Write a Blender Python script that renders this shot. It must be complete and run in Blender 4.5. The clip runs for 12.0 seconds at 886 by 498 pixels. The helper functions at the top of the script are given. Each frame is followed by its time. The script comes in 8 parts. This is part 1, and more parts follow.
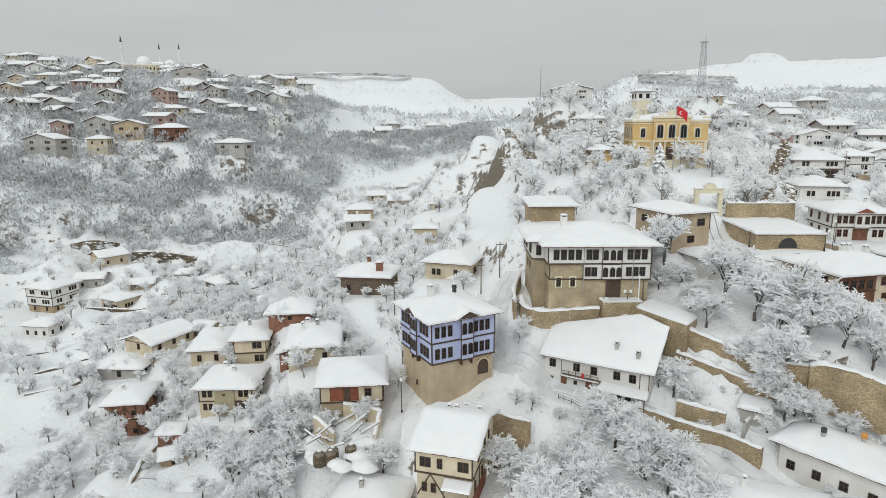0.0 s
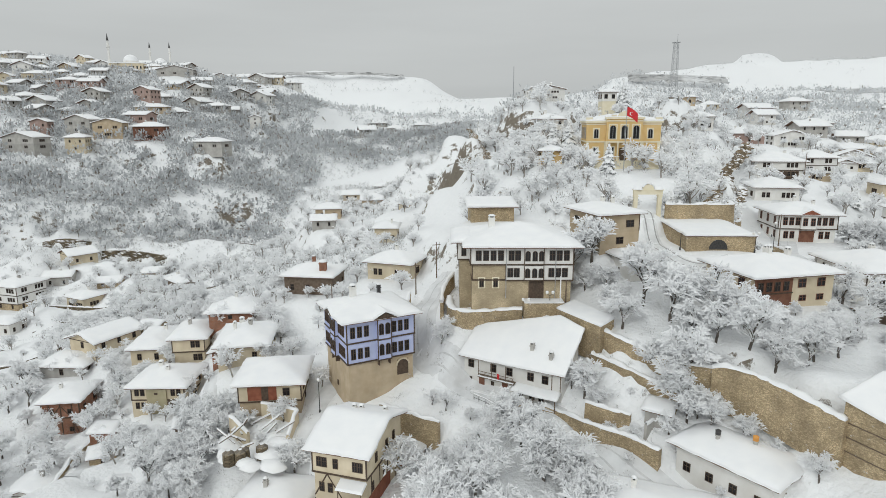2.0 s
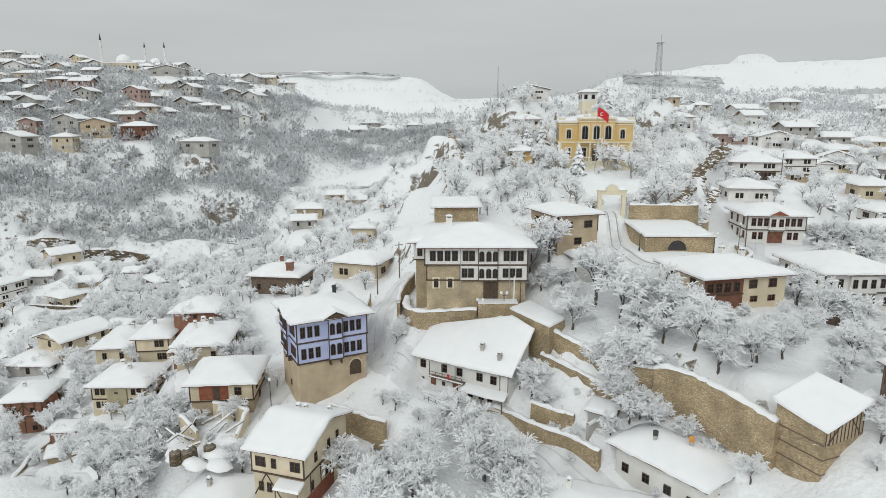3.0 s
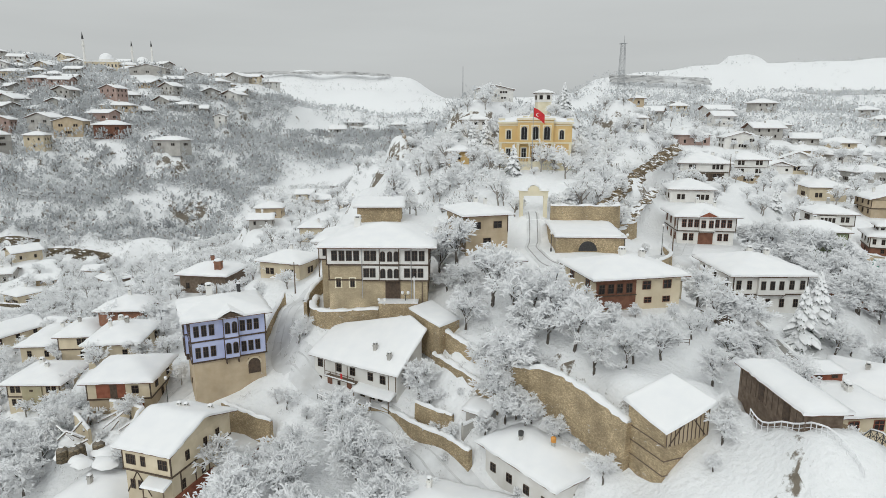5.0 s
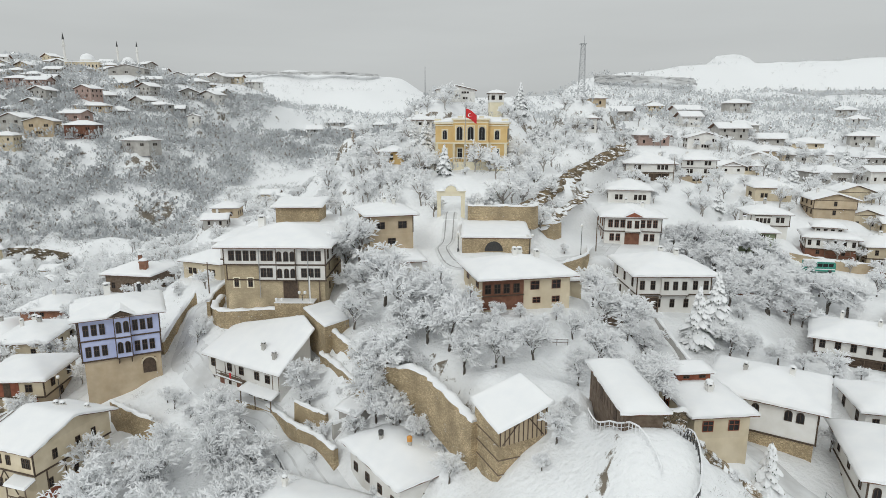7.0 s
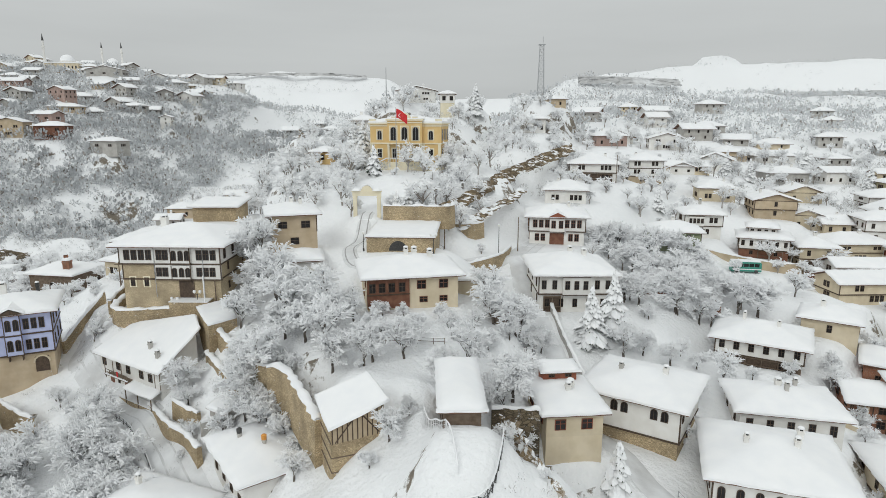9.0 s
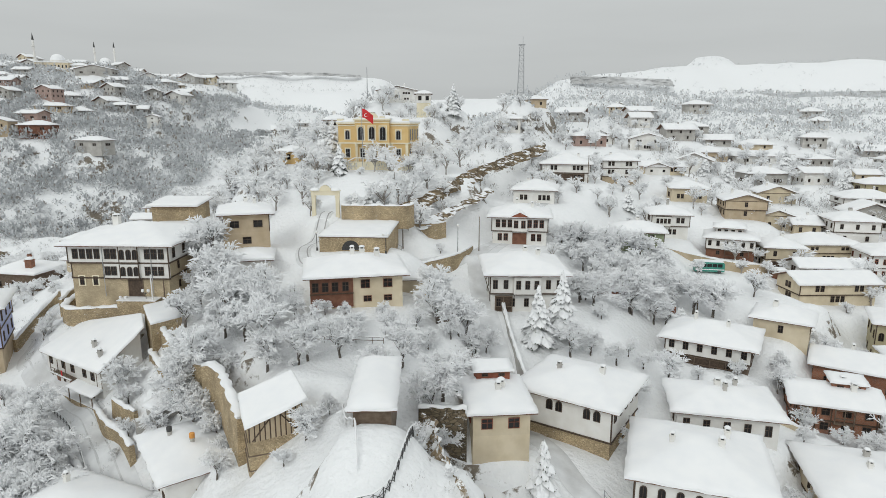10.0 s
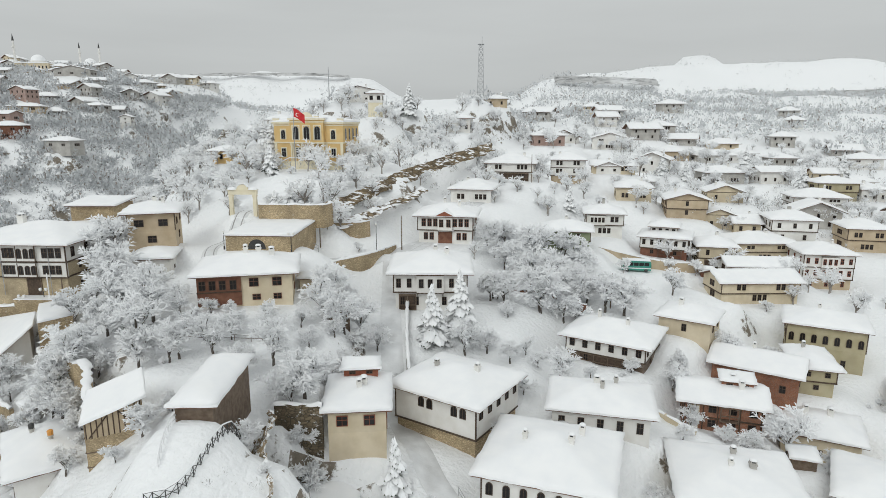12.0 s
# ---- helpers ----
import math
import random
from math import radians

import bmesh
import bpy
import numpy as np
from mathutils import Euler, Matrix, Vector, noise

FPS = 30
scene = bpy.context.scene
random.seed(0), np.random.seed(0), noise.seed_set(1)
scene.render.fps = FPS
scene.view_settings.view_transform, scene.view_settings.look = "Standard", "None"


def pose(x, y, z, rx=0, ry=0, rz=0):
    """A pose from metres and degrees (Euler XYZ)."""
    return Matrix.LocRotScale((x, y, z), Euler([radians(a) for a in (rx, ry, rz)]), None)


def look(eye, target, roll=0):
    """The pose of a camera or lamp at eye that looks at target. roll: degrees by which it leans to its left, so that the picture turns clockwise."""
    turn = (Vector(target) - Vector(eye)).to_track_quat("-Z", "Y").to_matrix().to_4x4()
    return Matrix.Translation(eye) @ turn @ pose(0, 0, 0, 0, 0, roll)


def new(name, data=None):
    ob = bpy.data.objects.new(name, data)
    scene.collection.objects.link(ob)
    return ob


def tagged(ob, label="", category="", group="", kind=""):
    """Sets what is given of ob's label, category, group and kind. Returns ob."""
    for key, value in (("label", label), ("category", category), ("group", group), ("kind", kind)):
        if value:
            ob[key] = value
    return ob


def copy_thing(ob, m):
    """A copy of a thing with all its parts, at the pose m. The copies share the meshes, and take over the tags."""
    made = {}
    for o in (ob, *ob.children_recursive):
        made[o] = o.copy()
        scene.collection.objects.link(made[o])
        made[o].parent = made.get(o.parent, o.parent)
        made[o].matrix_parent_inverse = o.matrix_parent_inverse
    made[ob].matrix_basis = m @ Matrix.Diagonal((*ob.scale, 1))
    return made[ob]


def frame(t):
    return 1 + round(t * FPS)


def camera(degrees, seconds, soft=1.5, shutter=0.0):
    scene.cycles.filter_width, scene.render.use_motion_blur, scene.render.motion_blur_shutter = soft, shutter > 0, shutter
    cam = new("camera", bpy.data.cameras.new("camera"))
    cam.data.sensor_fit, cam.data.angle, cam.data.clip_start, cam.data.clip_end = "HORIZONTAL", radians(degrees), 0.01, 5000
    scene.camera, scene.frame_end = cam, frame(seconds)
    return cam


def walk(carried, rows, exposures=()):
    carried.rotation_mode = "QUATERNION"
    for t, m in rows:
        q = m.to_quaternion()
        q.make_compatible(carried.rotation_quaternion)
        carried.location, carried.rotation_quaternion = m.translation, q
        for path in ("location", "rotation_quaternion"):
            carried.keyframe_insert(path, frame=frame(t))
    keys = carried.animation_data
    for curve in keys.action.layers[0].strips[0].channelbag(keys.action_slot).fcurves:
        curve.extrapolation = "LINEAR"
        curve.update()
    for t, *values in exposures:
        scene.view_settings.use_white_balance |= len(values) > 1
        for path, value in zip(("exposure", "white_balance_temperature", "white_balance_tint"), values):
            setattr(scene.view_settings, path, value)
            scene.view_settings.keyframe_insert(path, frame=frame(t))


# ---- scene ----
cam = camera(72.0, 12.0, soft=0.75)
PATH = [
    (0, (-0.189, -0.846, 60.175), (-0.23, 1.111, 59.767), -0.4),
    (0.5, (2.593, -0.752, 60.16), (2.548, 1.205, 59.75), -0.4),
    (1, (5.567, -0.737, 60.194), (5.521, 1.22, 59.784), -0.3),
    (1.5, (8.79, -0.691, 60.258), (8.744, 1.266, 59.848), -0.3),
    (2, (12.206, -0.665, 60.307), (12.158, 1.291, 59.897), -0.2),
    (2.5, (15.816, -0.633, 60.319), (15.766, 1.324, 59.908), -0.1),
    (3, (19.622, -0.531, 60.313), (19.568, 1.426, 59.903), -0.1),
    (4.8, (33.752, -0.353, 60.425), (33.69, 1.603, 60.016), 0.0),
    (5, (35.332, -0.343, 60.433), (35.271, 1.613, 60.022), 0.1),
    (5.5, (39.25, -0.279, 60.455), (39.186, 1.678, 60.044), 0.1),
    (6, (43.527, -0.242, 60.468), (43.463, 1.714, 60.057), 0.1),
    (6.5, (47.497, -0.181, 60.495), (47.431, 1.775, 60.085), 0.1),
    (7, (51.827, -0.148, 60.543), (51.76, 1.808, 60.132), 0.1),
    (7.2, (53.538, -0.157, 60.542), (53.469, 1.8, 60.132), 0.2),
    (8.8, (66.953, 0.145, 60.34), (66.879, 2.102, 59.931), 0.2),
    (9, (68.583, 0.172, 60.334), (68.512, 2.129, 59.927), 0.1),
    (9.5, (72.582, 0.215, 60.348), (72.509, 2.172, 59.94), 0.1),
    (10, (76.913, 0.282, 60.334), (76.84, 2.238, 59.927), 0.2),
    (10.5, (80.949, 0.359, 60.278), (80.873, 2.315, 59.872), 0.1),
    (11, (85.288, 0.421, 60.245), (85.212, 2.378, 59.839), 0.1),
    (11.5, (89.31, 0.445, 60.24), (89.232, 2.401, 59.834), 0.1),
    (12, (93.676, 0.547, 60.222), (93.597, 2.503, 59.815), 0.1),
]
walk(cam, [(t, look(eye, target, roll)) for t, eye, target, roll in PATH])

# ---- light ----
world = bpy.data.worlds.new("overcast")
scene.world = world
world.use_nodes = True
wn, wl = world.node_tree.nodes, world.node_tree.links
SUN_EL, SUN_ROT = radians(38), radians(200)
sky = wn.new("ShaderNodeTexSky")
sky.sky_type, sky.sun_disc, sky.sun_elevation, sky.sun_rotation = "NISHITA", False, SUN_EL, SUN_ROT
sky.dust_density, sky.air_density = 4.0, 1.0
grey = wn.new("ShaderNodeHueSaturation")
grey.inputs["Saturation"].default_value = 0.10
wl.new(sky.outputs["Color"], grey.inputs["Color"])
# a closed cloud deck: brighter overhead than towards the horizon, softly mottled
coord = wn.new("ShaderNodeTexCoord")
split = wn.new("ShaderNodeSeparateXYZ")
wl.new(coord.outputs["Generated"], split.inputs[0])
lift = wn.new("ShaderNodeValToRGB")
for e, (p, v) in zip(lift.color_ramp.elements, ((0.0, 5.0), (1.0, 8.0))):
    e.position, e.color = p, (v * 0.958, v, v * 0.998, 1)
for p, v in ((0.05, 4.9), (0.14, 5.15), (0.25, 5.7)):
    e = lift.color_ramp.elements.new(p)
    e.color = (v * 0.958, v, v * 0.998, 1)
wl.new(split.outputs["Z"], lift.inputs["Fac"])
mott = wn.new("ShaderNodeTexNoise")
mott.inputs["Scale"].default_value, mott.inputs["Detail"].default_value = 1.7, 6
mapn = wn.new("ShaderNodeMapping")
mapn.inputs["Scale"].default_value = (1, 1, 7)
wl.new(coord.outputs["Generated"], mapn.inputs["Vector"])
wl.new(mapn.outputs["Vector"], mott.inputs["Vector"])
mm = wn.new("ShaderNodeMapRange")
mm.inputs["To Min"].default_value, mm.inputs["To Max"].default_value = 0.84, 1.16
wl.new(mott.outputs["Fac"], mm.inputs["Value"])
deck = wn.new("ShaderNodeMix")
deck.data_type, deck.blend_type = "RGBA", "MULTIPLY"
deck.inputs["Factor"].default_value = 1.0
wl.new(lift.outputs["Color"], deck.inputs["A"])
wl.new(mm.outputs["Result"], deck.inputs["B"])
both = wn.new("ShaderNodeMix")
both.data_type = "RGBA"
both.inputs["Factor"].default_value = 0.9
wl.new(grey.outputs["Color"], both.inputs["A"])
wl.new(deck.outputs["Result"], both.inputs["B"])
bg = wn["Background"]
bg.inputs["Strength"].default_value = 0.11
wl.new(both.outputs["Result"], bg.inputs["Color"])

sun = new("sun", bpy.data.lights.new("sun", "SUN"))
sun.data.energy, sun.data.angle, sun.data.color = 0.7, radians(25), (0.97, 1.0, 0.97)
sun.rotation_euler = Euler((radians(52), 0, radians(-20)))
sun.location = (0, 0, 300)


# ---- materials ----
def nodes_of(name, rough=0.8):
    m = bpy.data.materials.new(name)
    m.use_nodes = True
    b = m.node_tree.nodes["Principled BSDF"]
    b.inputs["Roughness"].default_value = rough
    return m, m.node_tree.nodes, m.node_tree.links, b


def mottled(name, c1, c2, scale=3.0, rough=0.85, bump=0.15, fine=25.0, c3=None, patch=0.35, random_tone=0.0):
    """Two tones by coarse noise, grain by fine noise, and stains of a third tone."""
    m, n, l, b = nodes_of(name, rough)
    tc = n.new("ShaderNodeTexCoord")
    big = n.new("ShaderNodeTexNoise")
    big.inputs["Scale"].default_value, big.inputs["Detail"].default_value = scale, 6
    small = n.new("ShaderNodeTexNoise")
    small.inputs["Scale"].default_value, small.inputs["Detail"].default_value = fine, 4
    for t in (big, small):
        l.new(tc.outputs["Object"], t.inputs["Vector"])
    mix = n.new("ShaderNodeMix")
    mix.data_type = "RGBA"
    mix.inputs["A"].default_value, mix.inputs["B"].default_value = (*c1, 1), (*c2, 1)
    ramp = n.new("ShaderNodeMapRange")
    ramp.inputs["From Min"].default_value, ramp.inputs["From Max"].default_value = 0.35, 0.65
    l.new(big.outputs["Fac"], ramp.inputs["Value"])
    l.new(ramp.outputs["Result"], mix.inputs["Factor"])
    out = mix.outputs["Result"]
    if c3:
        st = n.new("ShaderNodeTexNoise")
        st.inputs["Scale"].default_value, st.inputs["Detail"].default_value = scale * 0.45, 8
        mp = n.new("ShaderNodeMapping")
        mp.inputs["Location"].default_value, mp.inputs["Scale"].default_value = (7, 3, 1), (1, 1, 0.5)
        l.new(tc.outputs["Object"], mp.inputs["Vector"])
        l.new(mp.outputs["Vector"], st.inputs["Vector"])
        r2 = n.new("ShaderNodeMapRange")
        r2.inputs["From Min"].default_value, r2.inputs["From Max"].default_value = 0.5, 0.72
        r2.inputs["To Max"].default_value = patch
        l.new(st.outputs["Fac"], r2.inputs["Value"])
        m2 = n.new("ShaderNodeMix")
        m2.data_type = "RGBA"
        m2.inputs["B"].default_value = (*c3, 1)
        l.new(out, m2.inputs["A"])
        l.new(r2.outputs["Result"], m2.inputs["Factor"])
        out = m2.outputs["Result"]
    if random_tone:
        oi = n.new("ShaderNodeObjectInfo")
        hv = n.new("ShaderNodeHueSaturation")
        r3 = n.new("ShaderNodeMapRange")
        r3.inputs["To Min"].default_value, r3.inputs["To Max"].default_value = 1 - random_tone, 1 + random_tone
        l.new(oi.outputs["Random"], r3.inputs["Value"])
        l.new(r3.outputs["Result"], hv.inputs["Value"])
        l.new(out, hv.inputs["Color"])
        out = hv.outputs["Color"]
    l.new(out, b.inputs["Base Color"])
    bp = n.new("ShaderNodeBump")
    bp.inputs["Strength"].default_value, bp.inputs["Distance"].default_value = bump, 0.05
    l.new(small.outputs["Fac"], bp.inputs["Height"])
    l.new(bp.outputs["Normal"], b.inputs["Normal"])
    return m


def masonry(name, c1, c2, mortar, w, h, bump=0.6, joint=0.02):
    """Coursed stone or brick with mortar joints, running round the walls by object coordinates."""
    m, n, l, b = nodes_of(name, 0.9)
    tc = n.new("ShaderNodeTexCoord")
    sp = n.new("ShaderNodeSeparateXYZ")
    l.new(tc.outputs["Object"], sp.inputs[0])
    ad = n.new("ShaderNodeMath")
    l.new(sp.outputs["X"], ad.inputs[0])
    l.new(sp.outputs["Y"], ad.inputs[1])
    cb = n.new("ShaderNodeCombineXYZ")
    l.new(ad.outputs[0], cb.inputs["X"])
    l.new(sp.outputs["Z"], cb.inputs["Y"])
    wob = n.new("ShaderNodeTexNoise")
    wob.inputs["Scale"].default_value = 2.5
    l.new(tc.outputs["Object"], wob.inputs["Vector"])
    va = n.new("ShaderNodeVectorMath")
    va.operation = "MULTIPLY_ADD"
    va.inputs[1].default_value = (0.12, 0.12, 0.12)
    l.new(wob.outputs["Color"], va.inputs[0])
    l.new(cb.outputs[0], va.inputs[2])
    br = n.new("ShaderNodeTexBrick")
    br.inputs["Scale"].default_value, br.inputs["Mortar Size"].default_value = 1.0, joint
    br.inputs["Brick Width"].default_value, br.inputs["Row Height"].default_value = w, h
    br.inputs["Color1"].default_value, br.inputs["Color2"].default_value = (*c1, 1), (*c2, 1)
    br.inputs["Mortar"].default_value = (*mortar, 1)
    l.new(va.outputs[0], br.inputs["Vector"])
    st = n.new("ShaderNodeTexNoise")
    st.inputs["Scale"].default_value, st.inputs["Detail"].default_value = 0.7, 9
    l.new(tc.outputs["Object"], st.inputs["Vector"])
    mr = n.new("ShaderNodeMapRange")
    mr.inputs["From Min"].default_value, mr.inputs["From Max"].default_value = 0.3, 0.7
    mr.inputs["To Min"].default_value, mr.inputs["To Max"].default_value = 0.7, 1.15
    l.new(st.outputs["Fac"], mr.inputs["Value"])
    mx = n.new("ShaderNodeMix")
    mx.data_type, mx.blend_type = "RGBA", "MULTIPLY"
    mx.inputs["Factor"].default_value = 1.0
    l.new(br.outputs["Color"], mx.inputs["A"])
    l.new(mr.outputs["Result"], mx.inputs["B"])
    l.new(mx.outputs["Result"], b.inputs["Base Color"])
    bp = n.new("ShaderNodeBump")
    bp.inputs["Strength"].default_value, bp.inputs["Distance"].default_value, bp.invert = bump, 0.04, True
    l.new(br.outputs["Fac"], bp.inputs["Height"])
    l.new(bp.outputs["Normal"], b.inputs["Normal"])
    return m


def rubble_stone(name, c1, c2, joint, size=2.6, snowy=0.0):
    """Random rubble: stones of uneven size and tone, dark joints, stains, and snow caught on the roughness."""
    m, n, l, b = nodes_of(name, 0.92)
    tc = n.new("ShaderNodeTexCoord")
    mp = n.new("ShaderNodeMapping")
    mp.inputs["Scale"].default_value = (1, 1, 1.7)
    l.new(tc.outputs["Object"], mp.inputs["Vector"])
    vo = n.new("ShaderNodeTexVoronoi")
    vo.inputs["Scale"].default_value = size
    ed = n.new("ShaderNodeTexVoronoi")
    ed.feature, ed.inputs["Scale"].default_value = "DISTANCE_TO_EDGE", size
    big = n.new("ShaderNodeTexNoise")
    big.inputs["Scale"].default_value, big.inputs["Detail"].default_value = 0.35, 8
    for t in (vo, ed):
        l.new(mp.outputs["Vector"], t.inputs["Vector"])
    l.new(tc.outputs["Object"], big.inputs["Vector"])
    sep = n.new("ShaderNodeSeparateColor")
    l.new(vo.outputs["Color"], sep.inputs[0])
    mix = n.new("ShaderNodeMix")
    mix.data_type = "RGBA"
    mix.inputs["A"].default_value, mix.inputs["B"].default_value = (*c1, 1), (*c2, 1)
    l.new(sep.outputs[0], mix.inputs["Factor"])
    st = n.new("ShaderNodeMapRange")
    st.inputs["From Min"].default_value, st.inputs["From Max"].default_value = 0.3, 0.7
    st.inputs["To Min"].default_value, st.inputs["To Max"].default_value = 0.65, 1.25
    l.new(big.outputs["Fac"], st.inputs["Value"])
    mul = n.new("ShaderNodeMix")
    mul.data_type, mul.blend_type = "RGBA", "MULTIPLY"
    mul.inputs["Factor"].default_value = 1.0
    l.new(mix.outputs["Result"], mul.inputs["A"])
    l.new(st.outputs["Result"], mul.inputs["B"])
    jr = n.new("ShaderNodeMapRange")
    jr.inputs["From Min"].default_value, jr.inputs["From Max"].default_value = 0.02, 0.09
    jr.inputs["To Min"].default_value, jr.inputs["To Max"].default_value = 1.0, 0.0
    l.new(ed.outputs["Distance"], jr.inputs["Value"])
    jm = n.new("ShaderNodeMix")
    jm.data_type = "RGBA"
    jm.inputs["B"].default_value = (*joint, 1)
    l.new(jr.outputs["Result"], jm.inputs["Factor"])
    l.new(mul.outputs["Result"], jm.inputs["A"])
    out = jm.outputs["Result"]
    if snowy:
        sn = n.new("ShaderNodeTexNoise")
        sn.inputs["Scale"].default_value, sn.inputs["Detail"].default_value, sn.inputs["Roughness"].default_value = 1.3, 9, 0.75
        l.new(mp.outputs["Vector"], sn.inputs["Vector"])
        sr = n.new("ShaderNodeMapRange")
        sr.inputs["From Min"].default_value, sr.inputs["From Max"].default_value = 0.66 - snowy, 0.70 - snowy
        l.new(sn.outputs["Fac"], sr.inputs["Value"])
        sm = n.new("ShaderNodeMix")
        sm.data_type = "RGBA"
        sm.inputs["B"].default_value = (0.82, 0.83, 0.84, 1)
        l.new(sr.outputs["Result"], sm.inputs["Factor"])
        l.new(out, sm.inputs["A"])
        out = sm.outputs["Result"]
    if snowy:
        geo = n.new("ShaderNodeNewGeometry")
        sp = n.new("ShaderNodeSeparateXYZ")
        l.new(geo.outputs["True Normal"], sp.inputs[0])
        lr = n.new("ShaderNodeMapRange")
        lr.inputs["From Min"].default_value, lr.inputs["From Max"].default_value = 0.74, 0.84
        l.new(sp.outputs["Z"], lr.inputs["Value"])
        lm = n.new("ShaderNodeMix")
        lm.data_type = "RGBA"
        lm.inputs["B"].default_value = (0.86, 0.87, 0.88, 1)
        l.new(lr.outputs["Result"], lm.inputs["Factor"])
        l.new(out, lm.inputs["A"])
        out = lm.outputs["Result"]
    l.new(out, b.inputs["Base Color"])
    bp = n.new("ShaderNodeBump")
    bp.inputs["Strength"].default_value, bp.inputs["Distance"].default_value = 0.9, 0.08
    l.new(ed.outputs["Distance"], bp.inputs["Height"])
    l.new(bp.outputs["Normal"], b.inputs["Normal"])
    return m


def snowy_ground():
    """Deep snow with wind ripples; earth, rock and dead grass show where it lies steep or thin."""
    m, n, l, b = nodes_of("snowy_ground", 0.7)
    tc = n.new("ShaderNodeTexCoord")
    geo = n.new("ShaderNodeNewGeometry")
    sp = n.new("ShaderNodeSeparateXYZ")
    l.new(geo.outputs["True Normal"], sp.inputs[0])
    thin = n.new("ShaderNodeTexNoise")
    thin.inputs["Scale"].default_value, thin.inputs["Detail"].default_value = 0.22, 10
    thin.inputs["Roughness"].default_value = 0.7
    l.new(tc.outputs["Object"], thin.inputs["Vector"])
    steep = n.new("ShaderNodeMath")
    steep.operation = "MULTIPLY_ADD"
    l.new(sp.outputs["Z"], steep.inputs[0])
    steep.inputs[1].default_value = -0.75
    l.new(thin.outputs["Fac"], steep.inputs[2])
    cut = n.new("ShaderNodeMapRange")
    cut.inputs["From Min"].default_value, cut.inputs["From Max"].default_value = 0.15, 0.21
    l.new(steep.outputs[0], cut.inputs["Value"])
    tone = n.new("ShaderNodeTexNoise")
    tone.inputs["Scale"].default_value, tone.inputs["Detail"].default_value = 0.9, 8
    l.new(tc.outputs["Object"], tone.inputs["Vector"])
    snow = n.new("ShaderNodeMix")
    snow.data_type = "RGBA"
    snow.inputs["A"].default_value, snow.inputs["B"].default_value = (0.84, 0.855, 0.87, 1), (0.92, 0.927, 0.935, 1)
    l.new(tone.outputs["Fac"], snow.inputs["Factor"])
    rock = n.new("ShaderNodeMix")
    rock.data_type = "RGBA"
    rock.inputs["A"].default_value, rock.inputs["B"].default_value = (0.13, 0.11, 0.085, 1), (0.27, 0.23, 0.18, 1)
    l.new(tone.outputs["Fac"], rock.inputs["Factor"])
    mx = n.new("ShaderNodeMix")
    mx.data_type = "RGBA"
    l.new(cut.outputs["Result"], mx.inputs["Factor"])
    l.new(snow.outputs["Result"], mx.inputs["A"])
    l.new(rock.outputs["Result"], mx.inputs["B"])
    l.new(mx.outputs["Result"], b.inputs["Base Color"])
    lump = n.new("ShaderNodeTexNoise")
    lump.inputs["Scale"].default_value, lump.inputs["Detail"].default_value = 1.6, 7
    l.new(tc.outputs["Object"], lump.inputs["Vector"])
    bp = n.new("ShaderNodeBump")
    bp.inputs["Strength"].default_value, bp.inputs["Distance"].default_value = 0.75, 0.4
    l.new(lump.outputs["Fac"], bp.inputs["Height"])
    l.new(bp.outputs["Normal"], b.inputs["Normal"])
    return m


